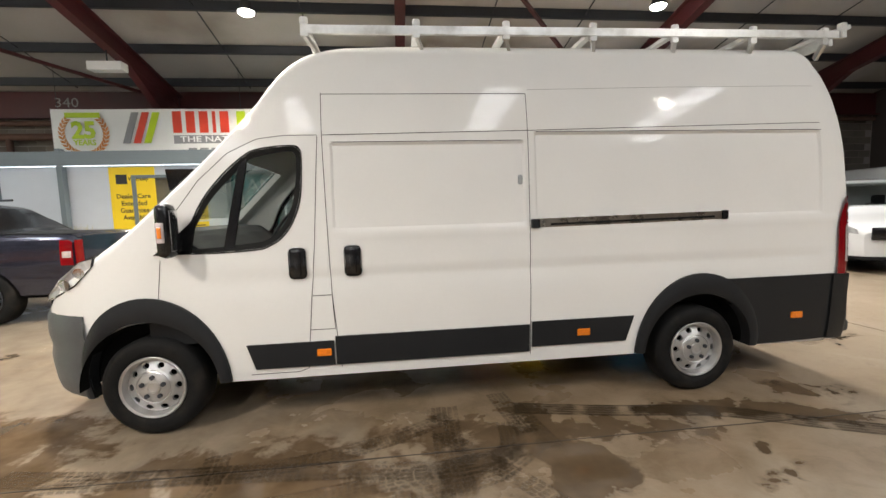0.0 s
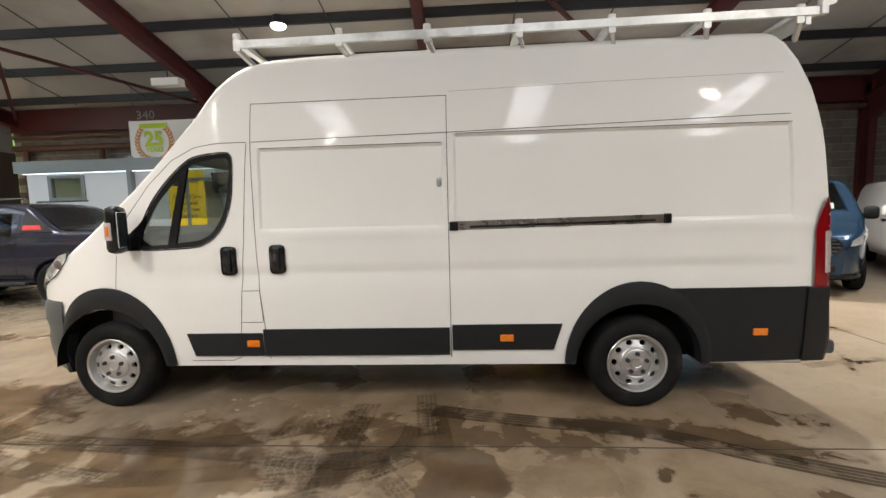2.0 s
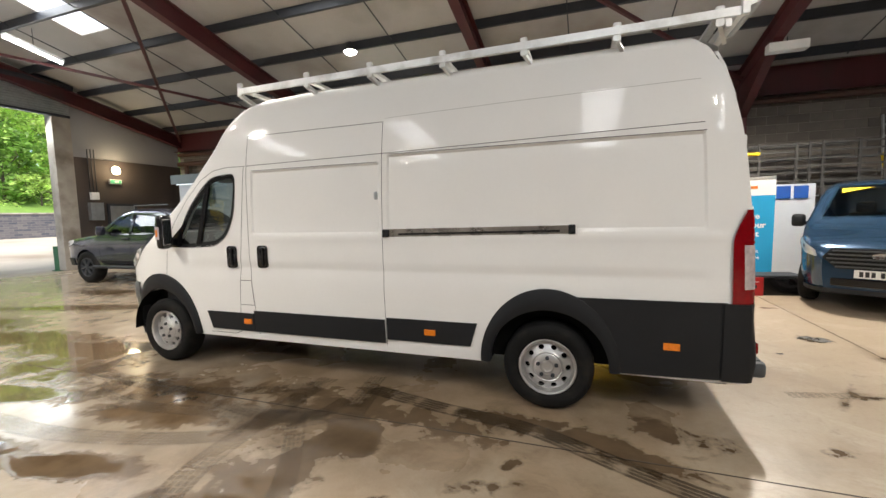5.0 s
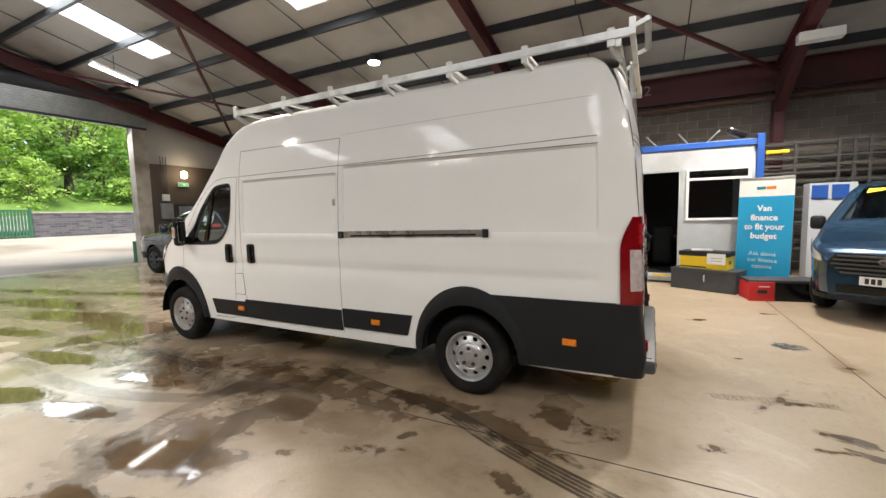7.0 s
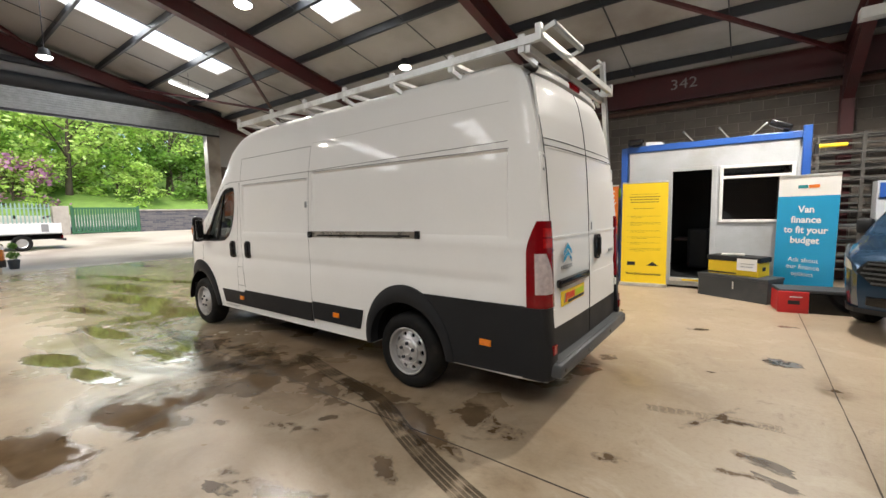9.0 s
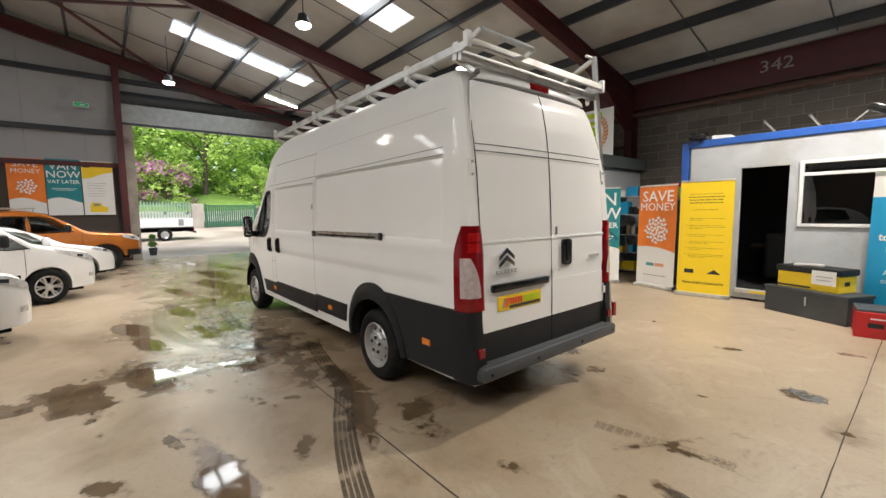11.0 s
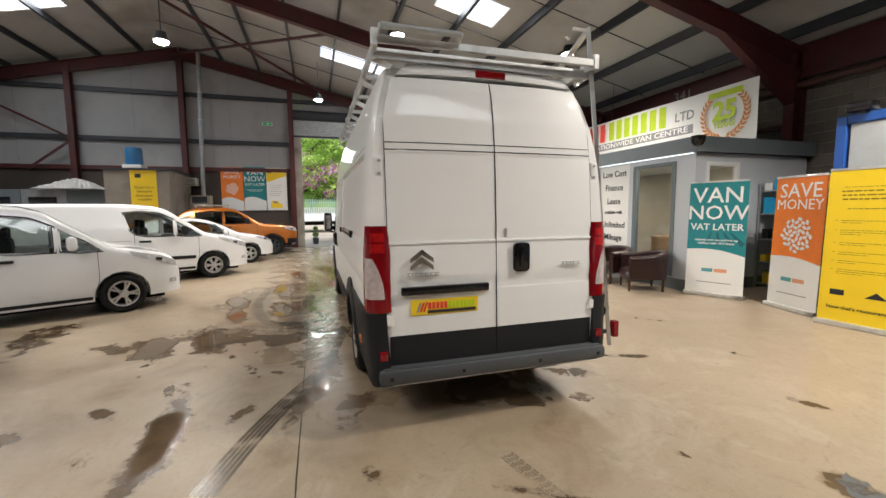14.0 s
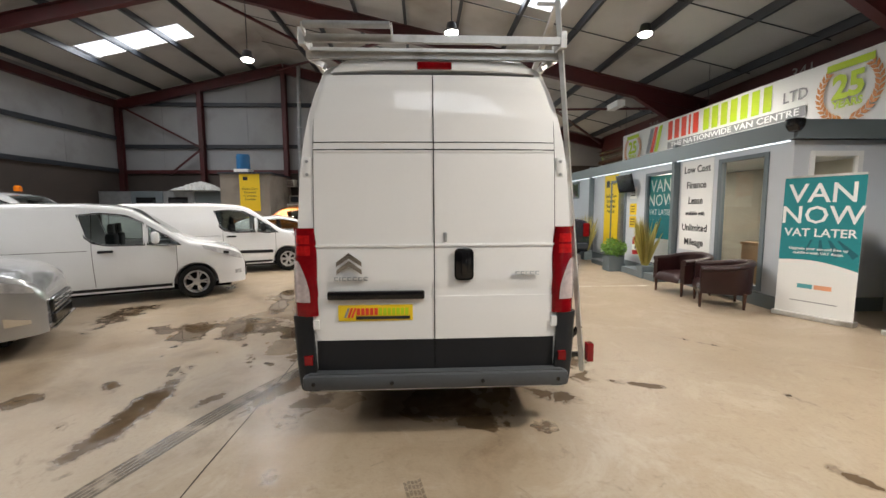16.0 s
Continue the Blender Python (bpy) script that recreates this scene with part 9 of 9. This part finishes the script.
for a in ((9.68, 9.75, 0, 2.18), (10.6, 10.67, 0, 2.18), (9.75, 10.6, 2.1, 2.18)):
    box(bm, WEST + 0.003, WEST + 0.07, a[0], a[1], a[2], a[3])
part("door_frame", bm, DARK_STEEL, sd)
part("push_bar", boxm(WEST + 0.06, WEST + 0.09, 9.85, 10.5, 1.0, 1.05, 0.01), DARK_STEEL, sd)
panel = thing("fuse_board", pose(WEST + 0.003, 9.3, 1.9, 0, 0, 90), "grey electrical cabinets on the wall by the doorway", "electrical cabinet")
part("cabinet_box", boxm(-0.2, 0.2, -0.16, 0, -0.3, 0.3, 0.01), ZINC, panel)
part("cabinet_box", boxm(-0.12, 0.12, -0.12, 0, 0.4, 0.65, 0.01), WHITE_PVC, panel)
bm = bmesh.new()
for q in (-0.1, 0.0, 0.1):
    rod(bm, (q, -0.04, 0.65), (q, -0.04, 2.1), 0.015, seg=8)
part("conduit", bm, DARK_STEEL, panel)
pipes = setting(new("service_pipes"), "rusty brown service pipes along the blockwork", "pipes")
RUST = material("rust_brown_pipe", (0.1, 0.05, 0.035), 0.7, vary=0.3, scale=3)
for z, y, x0, x1, r in ((4.16, 12.42, -13.3, 15.8, 0.07), (3.8, 12.4, -13.3, -7.5, 0.09), (3.35, 12.45, -12.6, 0.0, 0.05)):
    bm = bmesh.new()
    rod(bm, (x0, y, z), (x1, y, z), r, seg=12)
    part("pipe_run", bm, RUST, pipes, smooth=0.7)
for x in (-12.9, -10.4, -8.0):
    bm = bmesh.new()
    rod(bm, (x, 12.4, 2.2), (x, 12.4, 3.8), 0.08, seg=12)
    part("pipe_drop", bm, RUST, pipes, smooth=0.7)
for px, py, pz in ((-6.15, 9.72, 4.72), (6.25, 10.3, 4.75)):
    e = thing("emergency_light", pose(px, py, pz), "white box emergency light hung under the rafter, unlit", "emergency light", "emergency lights")
    part("casing", boxm(-0.34, 0.34, -0.12, 0.12, -0.08, 0.1, 0.015), WHITE_PVC, e)
    part("hanger", boxm(-0.01, 0.01, -0.01, 0.01, 0.1, roof_z(py) - 0.62 - pz), DARK_STEEL, e)
tube = thing("tube_light", pose(-10.68, 6.6, 5.85), "lit fluorescent batten under the roof slope", "tube light")
part("batten", boxm(-0.08, 0.08, -0.6, 0.6, 0.03, 0.1, 0.01, pose(0, 0, 0, -12, 0, 0)), WHITE_PVC, tube)
bm = bmesh.new()
rod(bm, (0, -0.58, 0.12), (0, 0.58, -0.12), 0.03, seg=10)
part("tube", bm, TUBE_FACE, tube, "glowing tube")
part("hanger", boxm(-0.006, 0.006, -0.006, 0.006, 0.1, roof_z(6.6) - 5.86), DARK_STEEL, tube)
for i, (x, txt) in enumerate(((-9.0, "340"), (-2.95, "341"), (3.1, "342"), (9.3, "343"))):
    o = words("bay_number", txt, 0.36, material("faded_white_paint", (0.3, 0.27, 0.26), 0.8, vary=0.2), pose(x, NORTH - 0.064, 4.72), None, 0.0, squeeze=1.15)
    tagged(o, "bay number in faded white paint on the red beam", "painted number", "bay numbers", "structure")

# low clutter along the far end
cont = thing("grey_partition", pose(-11.6, -7.0, 0), "low grey panelled partition with dusty windows", "partition")
for k in range(4):
    part("panel", boxm(-0.05, 0.05, -2.6 + k * 1.3, -1.32 + k * 1.3, 0, 2.45, 0.01), OFFICE_TRIM if k % 2 else ZINC, cont)
for k in (1, 2):
    part("window", boxm(0.052, 0.06, -2.4 + k * 1.3, -1.6 + k * 1.3, 1.4, 2.2), DARK_GLASS, cont)
rnd = random.Random(31)
bm = bmesh.new()
rows = []
for i in range(15):
    u = -1 + 2 * i / 14
    row = []
    for k in range(23):
        v = -1 + 2 * k / 22
        edge = max(0, 1 - max(abs(u), abs(v)) ** 4)
        row.append((0.55 * u + rnd.uniform(-0.03, 0.03), 0.95 * v + rnd.uniform(-0.03, 0.03), 0.02 + edge * (0.22 + 0.12 * math.sin(3.1 * v + 1.0) + rnd.uniform(-0.05, 0.05))))
    rows.append(row)
sheet(bm, rows)
sheet(bm, [[(x, y, 0.0) for x, y, z in r] for r in (rows[0], rows[-1])])
dust = tagged(part("dust_sheet", bm, material("crumpled_grey_sheet", (0.45, 0.45, 0.44), 0.8, vary=0.15, bump=0.5, bump_scale=8)), "crumpled pale dust sheet over the partition top", "dust sheet")
dust.location = (-11.6, -5.6, 2.45)
tipper = vehicle("tipper_truck", "white light truck cab with an orange beacon", "truck", pose(-7.4, -6.3, 0, 0, 0, -78) @ Matrix.Scale(1.14, 4), CUSTOM, CAR_WHITE, **CUSTOM_ARGS)
bm = bmesh.new()
lathe(bm, [(0.09, 0), (0.09, 0.1), (0.06, 0.15), (0.001, 0.16)], 16, pose(1.95, 0.0, 1.98, 90, 0, 0))
part("beacon", bm, ORANGE_LENS, tipper, "orange beacon")
pot = thing("topiary_pot", pose(-15.2, 2.62, -0.02), "small clipped shrub in a dark pot by the doorway", "potted plant")
bm = bmesh.new()
lathe(bm, [(0.001, 0), (0.12, 0), (0.16, 0.3), (0.14, 0.31), (0.001, 0.28)], 16, pose(0, 0, 0, 90, 0, 0))
part("pot", bm, DARK_BOX, pot, smooth=0.7)
bm = bmesh.new()
leaf_ball(bm, (0, 0, 0.46), 0.16, 300, 0.04, 7)
leaf_ball(bm, (0, 0, 0.78), 0.12, 240, 0.04, 8)
part("foliage", bm, LEAF_DARK, pot)
rail_post = thing("barrier_post", pose(WEST - 0.4, 8.36, -0.02), "green steel guard post beside the doorway", "post")
bm = bmesh.new()
rod(bm, (0, 0, 0), (0, 0, 0.8), 0.12, seg=14)
part("post_tube", bm, GREEN_PAINT, rail_post, smooth=0.7)
part("foot_plate", boxm(-0.14, 0.14, -0.14, 0.14, 0, 0.02), GREEN_PAINT, rail_post)

# ---- the yard ----
def yard_z(x):
    return -0.03 + 0.62 * max(0, min(1, (-16 - x) / 15))


YX = -32.0
yw = setting(new("yard_wall"), "blue-grey brick retaining wall along the yard", "wall")
m = bpy.data.materials.new("coursed_brick")
m.use_nodes = True
N, L = m.node_tree.nodes, m.node_tree.links
tc, bt, mp = N.new("ShaderNodeTexCoord"), N.new("ShaderNodeTexBrick"), N.new("ShaderNodeMapping")
mp.inputs["Rotation"].default_value = (radians(90), 0, radians(90))
bt.inputs["Color1"].default_value, bt.inputs["Color2"].default_value, bt.inputs["Mortar"].default_value = (0.06, 0.062, 0.078, 1), (0.14, 0.125, 0.125, 1), (0.15, 0.14, 0.13, 1)
bt.inputs["Scale"].default_value, bt.inputs["Brick Width"].default_value, bt.inputs["Row Height"].default_value, bt.inputs["Mortar Size"].default_value = 1.0, 0.46, 0.15, 0.012
sx = N.new("ShaderNodeSeparateXYZ")
cx = N.new("ShaderNodeCombineXYZ")
L.new(tc.outputs["Object"], sx.inputs[0])
L.new(sx.outputs["Y"], cx.inputs["X"])
L.new(sx.outputs["Z"], cx.inputs["Y"])
L.new(cx.outputs[0], bt.inputs["Vector"])
N.remove(mp)
L.new(bt.outputs[0], N["Principled BSDF"].inputs["Base Color"])
N["Principled BSDF"].inputs["Roughness"].default_value = 0.85
part("brickwork", boxm(YX - 0.35, YX, 11.4, 60, 0.3, 2.15), m, yw)
part("coping", boxm(YX - 0.4, YX + 0.05, 11.4, 60, 2.152, 2.25, 0.01), CONC_POST, yw)
part("gate_pier", boxm(YX - 0.45, YX + 0.15, 6.6, 7.4, 0.3, 2.5, 0.02), CONC_POST, yw)
part("brickwork", boxm(YX - 0.35, YX, -60, 6.6, 0.3, 1.0), m, yw)
gate = thing("yard_gate", pose(YX, 7.55, 0.62), "green steel picket gate, closed, in the yard wall", "gate")
for z in (0.1, 1.72):
    part("gate_rail", boxm(-0.03, 0.03, 0, 3.75, z - 0.05, z + 0.05), GREEN_PAINT, gate)
for k in range(24):
    part("picket", boxm(-0.02, 0.02, 0.04 + k * 0.155, 0.15 + k * 0.155, 0.02, 1.78), GREEN_PAINT, gate)
for y in (-0.06, 3.7):
    part("gate_post", boxm(-0.06, 0.06, y, y + 0.12, -0.1, 1.9), GREEN_PAINT, gate)
fence = thing("palisade_fence", pose(YX, -6.0, 1.0), "pale green palisade fence on a low wall", "fence")
FG = material("pale_green_galv", (0.22, 0.32, 0.28), 0.5, vary=0.1)
for z in (0.25, 1.35):
    part("fence_rail", boxm(-0.03, 0.03, 0, 12.5, z - 0.03, z + 0.03), FG, fence)
for k in range(66):
    bm = bmesh.new()
    y = 0.05 + k * 0.19
    slab(bm, [(0.035, y, 0.02), (0.035, y + 0.08, 0.02), (0.035, y + 0.08, 1.6), (0.035, y + 0.04, 1.72), (0.035, y, 1.6)], (0.012, 0, 0))
    part("pale", bm, FG, fence)
truck = thing("dropside_truck", pose(-21.5, 5.05, yard_z(-21.5)), "white dropside truck body with its wheels, parked in the yard", "truck")
part("bed_side", boxm(-0.05, 0.05, -3.6, 0, 0.78, 1.25, 0.01), CAR_WHITE, truck)
part("bed_tail", boxm(-2.0, -0.05, -0.05, 0.0, 0.78, 1.25, 0.01), CAR_WHITE, truck)
part("bed_floor", boxm(-2.0, -0.05, -3.6, -0.05, 0.74, 0.8), ZINC, truck)
part("tail_board_plate", boxm(0.05, 0.056, -0.7, -0.45, 0.85, 1.2), GREY_INK, truck)
part("chassis", boxm(-1.5, -0.4, -5.4, 0.1, 0.5, 0.74), UNDERSIDE, truck)
part("tail_lamp", boxm(-0.35, -0.1, 0.0, 0.06, 0.55, 0.68), RED_LENS, truck)
part("bumper_bar", boxm(-1.9, 0.0, 0.06, 0.14, 0.42, 0.52), DARK_STEEL, truck)
part("truck_cab", boxm(-1.95, -0.05, -5.6, -3.75, 0.6, 2.2, 0.15), CAR_WHITE, truck, smooth=0.8)
for yy in (-1.35, -4.6):
    w = new("wheel")
    w.parent = truck
    w.matrix_local = pose(0.0, yy, 0.36, 0, 0, 90)
    bm = bmesh.new()
    lathe(bm, [(0.2, 0.02), (0.3, -0.01), (0.35, 0.02), (0.36, 0.1), (0.35, 0.2), (0.2, 0.22)], 28)
    bmesh.ops.recalc_face_normals(bm, faces=bm.faces[:])
    part("tyre", bm, RUBBER, w, smooth=0.7)
    bm = bmesh.new()
    lathe(bm, [(0.2, 0.015), (0.17, 0.04), (0.08, 0.02), (0.001, 0.02)], 24)
    part("rim", bm, STEEL_RIM, w)
# grass bank
bm = bmesh.new()
rnd = random.Random(5)
rows = []
for i in range(14):
    x = YX - 0.36 - i * 2.2
    rows.append([(x, y, 1.9 + 0.9 * i ** 0.75 + 0.25 * noise.noise((x * 0.3, y * 0.3, 0))) for y in frange(-60, 90, 60)])
sheet(bm, rows)
setting(part("grass_bank", bm, GRASS), "rough green bank above the yard wall", "grass bank")


def tree(x, y, z, h, r, leaf, seed, label, leaves=2600, low=0.3, size=0.2, blossom=None):
    """Tapered trunk with limbs and a loose crown of many leaf clumps."""
    rnd = random.Random(seed)
    t = thing("tree", pose(x, y, z), label, "tree", "trees behind the yard")
    bm = bmesh.new()
    top = Vector((rnd.uniform(-0.3, 0.3), rnd.uniform(-0.5, 0.5), h * 0.62))
    rod(bm, (0, 0, -0.5), top * 0.5, 0.26 * h / 10, 0.17 * h / 10, seg=10)
    rod(bm, top * 0.5, top, 0.17 * h / 10, 0.08 * h / 10, seg=8)
    ends = []
    for k in range(9):
        a = k * 2.4 + rnd.random()
        f = 0.35 + 0.6 * k / 9
        p = top * f
        e = p + Vector((math.cos(a) * r * 0.75, math.sin(a) * r * 0.75, h * 0.2 + rnd.random() * h * 0.15))
        rod(bm, p, e, 0.07 * h / 10, 0.02, seg=6)
        ends.append(e)
        q = p.lerp(e, 0.55)
        e2 = q + Vector((rnd.uniform(-1, 1), rnd.uniform(-1, 1), 0.8)) * r * 0.35
        rod(bm, q, e2, 0.035, 0.012, seg=5)
        ends.append(e2)
    part("trunk", bm, BARK, t)
    co, fa = [], []
    n_cl = 46
    centres = [Vector(e) for e in ends]
    while len(centres) < n_cl:
        a, u = rnd.random() * math.tau, rnd.random()
        zz = h * (low + (1 - low) * u)
        rr = r * math.sqrt(max(0.05, 1 - ((u - 0.42) / 0.62) ** 2)) * (0.35 + 0.65 * math.sqrt(rnd.random()))
        centres.append(Vector((math.cos(a) * rr, math.sin(a) * rr, zz)))
    per = leaves // n_cl
    for c in centres:
        cr = r * rnd.uniform(0.16, 0.32)
        for _ in range(per):
            d = Vector((rnd.gauss(0, 0.5), rnd.gauss(0, 0.5), rnd.gauss(0, 0.36))) * cr
            p = c + d
            u = Vector((rnd.gauss(0, 1), rnd.gauss(0, 1), rnd.gauss(0, 0.5))).normalized() * size * rnd.uniform(0.6, 1.3)
            w = u.cross(Vector((rnd.gauss(0, 1), rnd.gauss(0, 1), rnd.gauss(0, 1)))).normalized() * size * 0.45
            k = len(co)
            co += [p - u, p + w, p + u, p - w]
            fa.append((k, k + 1, k + 2, k + 3))
    me = bpy.data.meshes.new("crown")
    me.from_pydata([tuple(v) for v in co], [], fa)
    me.materials.append(leaf)
    o = new("crown", me)
    o.parent = t
    if blossom:
        co, fa = [], []
        for c in rnd.sample(centres, 16):
            for _ in range(60):
                p = c + Vector((rnd.gauss(0, 0.3), rnd.gauss(0, 0.3), rnd.gauss(0, 0.25)))
                u = Vector((rnd.gauss(0, 1), rnd.gauss(0, 1), rnd.gauss(0, 1))).normalized() * 0.16
                w = u.cross(Vector((rnd.gauss(0, 1), rnd.gauss(0, 1), 1))).normalized() * 0.12
                k = len(co)
                co += [p - u, p + w, p + u, p - w]
                fa.append((k, k + 1, k + 2, k + 3))
        me = bpy.data.meshes.new("blossom")
        me.from_pydata([tuple(v) for v in co], [], fa)
        me.materials.append(blossom)
        o = new("blossom", me)
        o.parent = t
    return t


GREENS = "broad tree in fresh green leaf behind the yard"
tree(-37, 8.5, 3.2, 10, 4.2, LEAF, 1, GREENS, 5200)
tree(-38, 15.5, 3.4, 9.5, 3.8, LEAF, 2, "tree with a bare forked trunk and thin leaves", 2600, low=0.55)
tree(-36, 22.0, 3.0, 9, 4.2, LEAF, 3, GREENS, 4600, low=0.15)
tree(-40, 28, 3.8, 11, 5, LEAF, 4, GREENS, 4600)
tree(-39, 1.0, 3.4, 10, 4.6, LEAF, 5, GREENS, 5200, low=0.1)
tree(-41, -7, 3.6, 11, 5, LEAF, 6, GREENS, 4600)
tree(-46, 12, 5.5, 11, 5.5, LEAF_DARK, 7, "dark-leaved tree further up the bank", 4200, low=0.05)
tree(-47, 20, 5.5, 11, 5.5, LEAF_DARK, 8, "dark-leaved tree further up the bank", 4200, low=0.05)
tree(-46, 4, 5.5, 11, 5.5, LEAF_DARK, 9, "dark-leaved tree further up the bank", 4200, low=0.05)
tree(-47, 30, 5.5, 12, 6, LEAF_DARK, 10, "dark-leaved tree further up the bank", 4200, low=0.05)
tree(-47, -6, 5.5, 12, 6, LEAF_DARK, 11, "dark-leaved tree further up the bank", 4200, low=0.05)
tree(-34.6, 12.2, 2.4, 3.4, 1.6, LEAF, 12, "young bright green tree above the brick wall", 2000, low=0.05, size=0.15)
tree(-34.8, 18.6, 2.4, 2.6, 1.9, LEAF, 13, "low bright green shrub above the brick wall", 1600, low=0.0, size=0.15)
tree(-35, 5.2, 2.2, 4.0, 2.4, LEAF, 14, "flowering shrub with mauve blossom behind the fence", 2600, low=0.0, size=0.15, blossom=BLOSSOM)
tree(-35, 1.2, 2.2, 4.4, 2.6, LEAF, 15, "flowering shrub with mauve blossom behind the fence", 2600, low=0.0, size=0.15, blossom=BLOSSOM)
tree(-35.5, -3.2, 2.2, 4.4, 2.6, LEAF_DARK, 16, "flowering shrub with mauve blossom behind the fence", 2600, low=0.0, size=0.15, blossom=BLOSSOM)
rnd = random.Random(55)
for k in range(16):
    y = -12 + k * 3.0 + rnd.uniform(-0.8, 0.8)
    tree(-38.5 + rnd.uniform(-1.5, 3.0), y, 3.2, rnd.uniform(3.0, 5.0), rnd.uniform(2.0, 2.8), rnd.choice((LEAF, LEAF, LEAF_DARK)), 100 + k, "dense green undergrowth on the bank", 1900, low=0.0, size=0.2)
# far wood that closes the view
rnd = random.Random(77)
co, fa = [], []
for _ in range(9000):
    p = Vector((-56 + rnd.uniform(-2, 2), rnd.uniform(-45, 70), 5 + 15 * rnd.random() ** 0.9))
    u = Vector((rnd.gauss(0, 0.5), rnd.gauss(0, 1), rnd.gauss(0, 1))).normalized() * rnd.uniform(0.5, 1.0)
    w = u.cross(Vector((1, rnd.gauss(0, 0.4), rnd.gauss(0, 0.4)))).normalized() * 0.5
    k = len(co)
    co += [p - u, p + w, p + u, p - w]
    fa.append((k, k + 1, k + 2, k + 3))
me = bpy.data.meshes.new("far_wood")
me.from_pydata([tuple(v) for v in co], [], fa)
me.materials.append(LEAF_DARK)
tagged(new("far_wood", me), "dense green wood closing the view behind the bank", "wood", "", "stuff")

# ---- blockwork of the north wall ----
BL, BH = 0.45, 0.225
bm = bmesh.new()
box(bm, 0, BL - 0.012, -0.013, 0.0, 0, BH - 0.011, 0.003)
shared = [bpy.data.meshes.new("block") for _ in range(3)]
for k, s_ in enumerate(shared):
    b_ = bm.copy()
    for v in b_.verts:
        v.co.y += 0.0015 * (k - 1) if v.co.y < -0.005 else 0
    b_.to_mesh(s_)
    b_.free()
    s_.materials.append(BLOCK)
bm.free()
rnd = random.Random(31)
rest_v, rest_f = [], []
row = 0
while row * BH < 4.28:
    z = row * BH
    x = WEST + (BL / 2 if row % 2 else 0)
    while x < EAST - BL:
        if 0.4 < x < 8.6 and 1.95 < z:
            o = new("block", rnd.choice(shared))
            o.location = (x, NORTH + 0.012, z)
            o.parent = wall_north
        else:
            k = len(rest_v)
            y0 = NORTH - 0.001 + rnd.uniform(-0.001, 0.001)
            x1, z1 = x + BL - 0.012, z + BH - 0.011
            rest_v += [(x, NORTH + 0.012, z), (x1, NORTH + 0.012, z), (x1, NORTH + 0.012, z1), (x, NORTH + 0.012, z1), (x + 0.003, y0, z + 0.003), (x1 - 0.003, y0, z + 0.003), (x1 - 0.003, y0, z1 - 0.003), (x + 0.003, y0, z1 - 0.003)]
            rest_f += [(k + 4, k + 5, k + 6, k + 7), (k, k + 1, k + 5, k + 4), (k + 1, k + 2, k + 6, k + 5), (k + 2, k + 3, k + 7, k + 6), (k + 3, k, k + 4, k + 7)]
        x += BL
    row += 1
me = bpy.data.meshes.new("blocks")
me.from_pydata(rest_v, [], rest_f)
me.materials.append(BLOCK)
o = new("blocks", me)
o.parent = wall_north
tagged(o, "", "", "", "stuff")
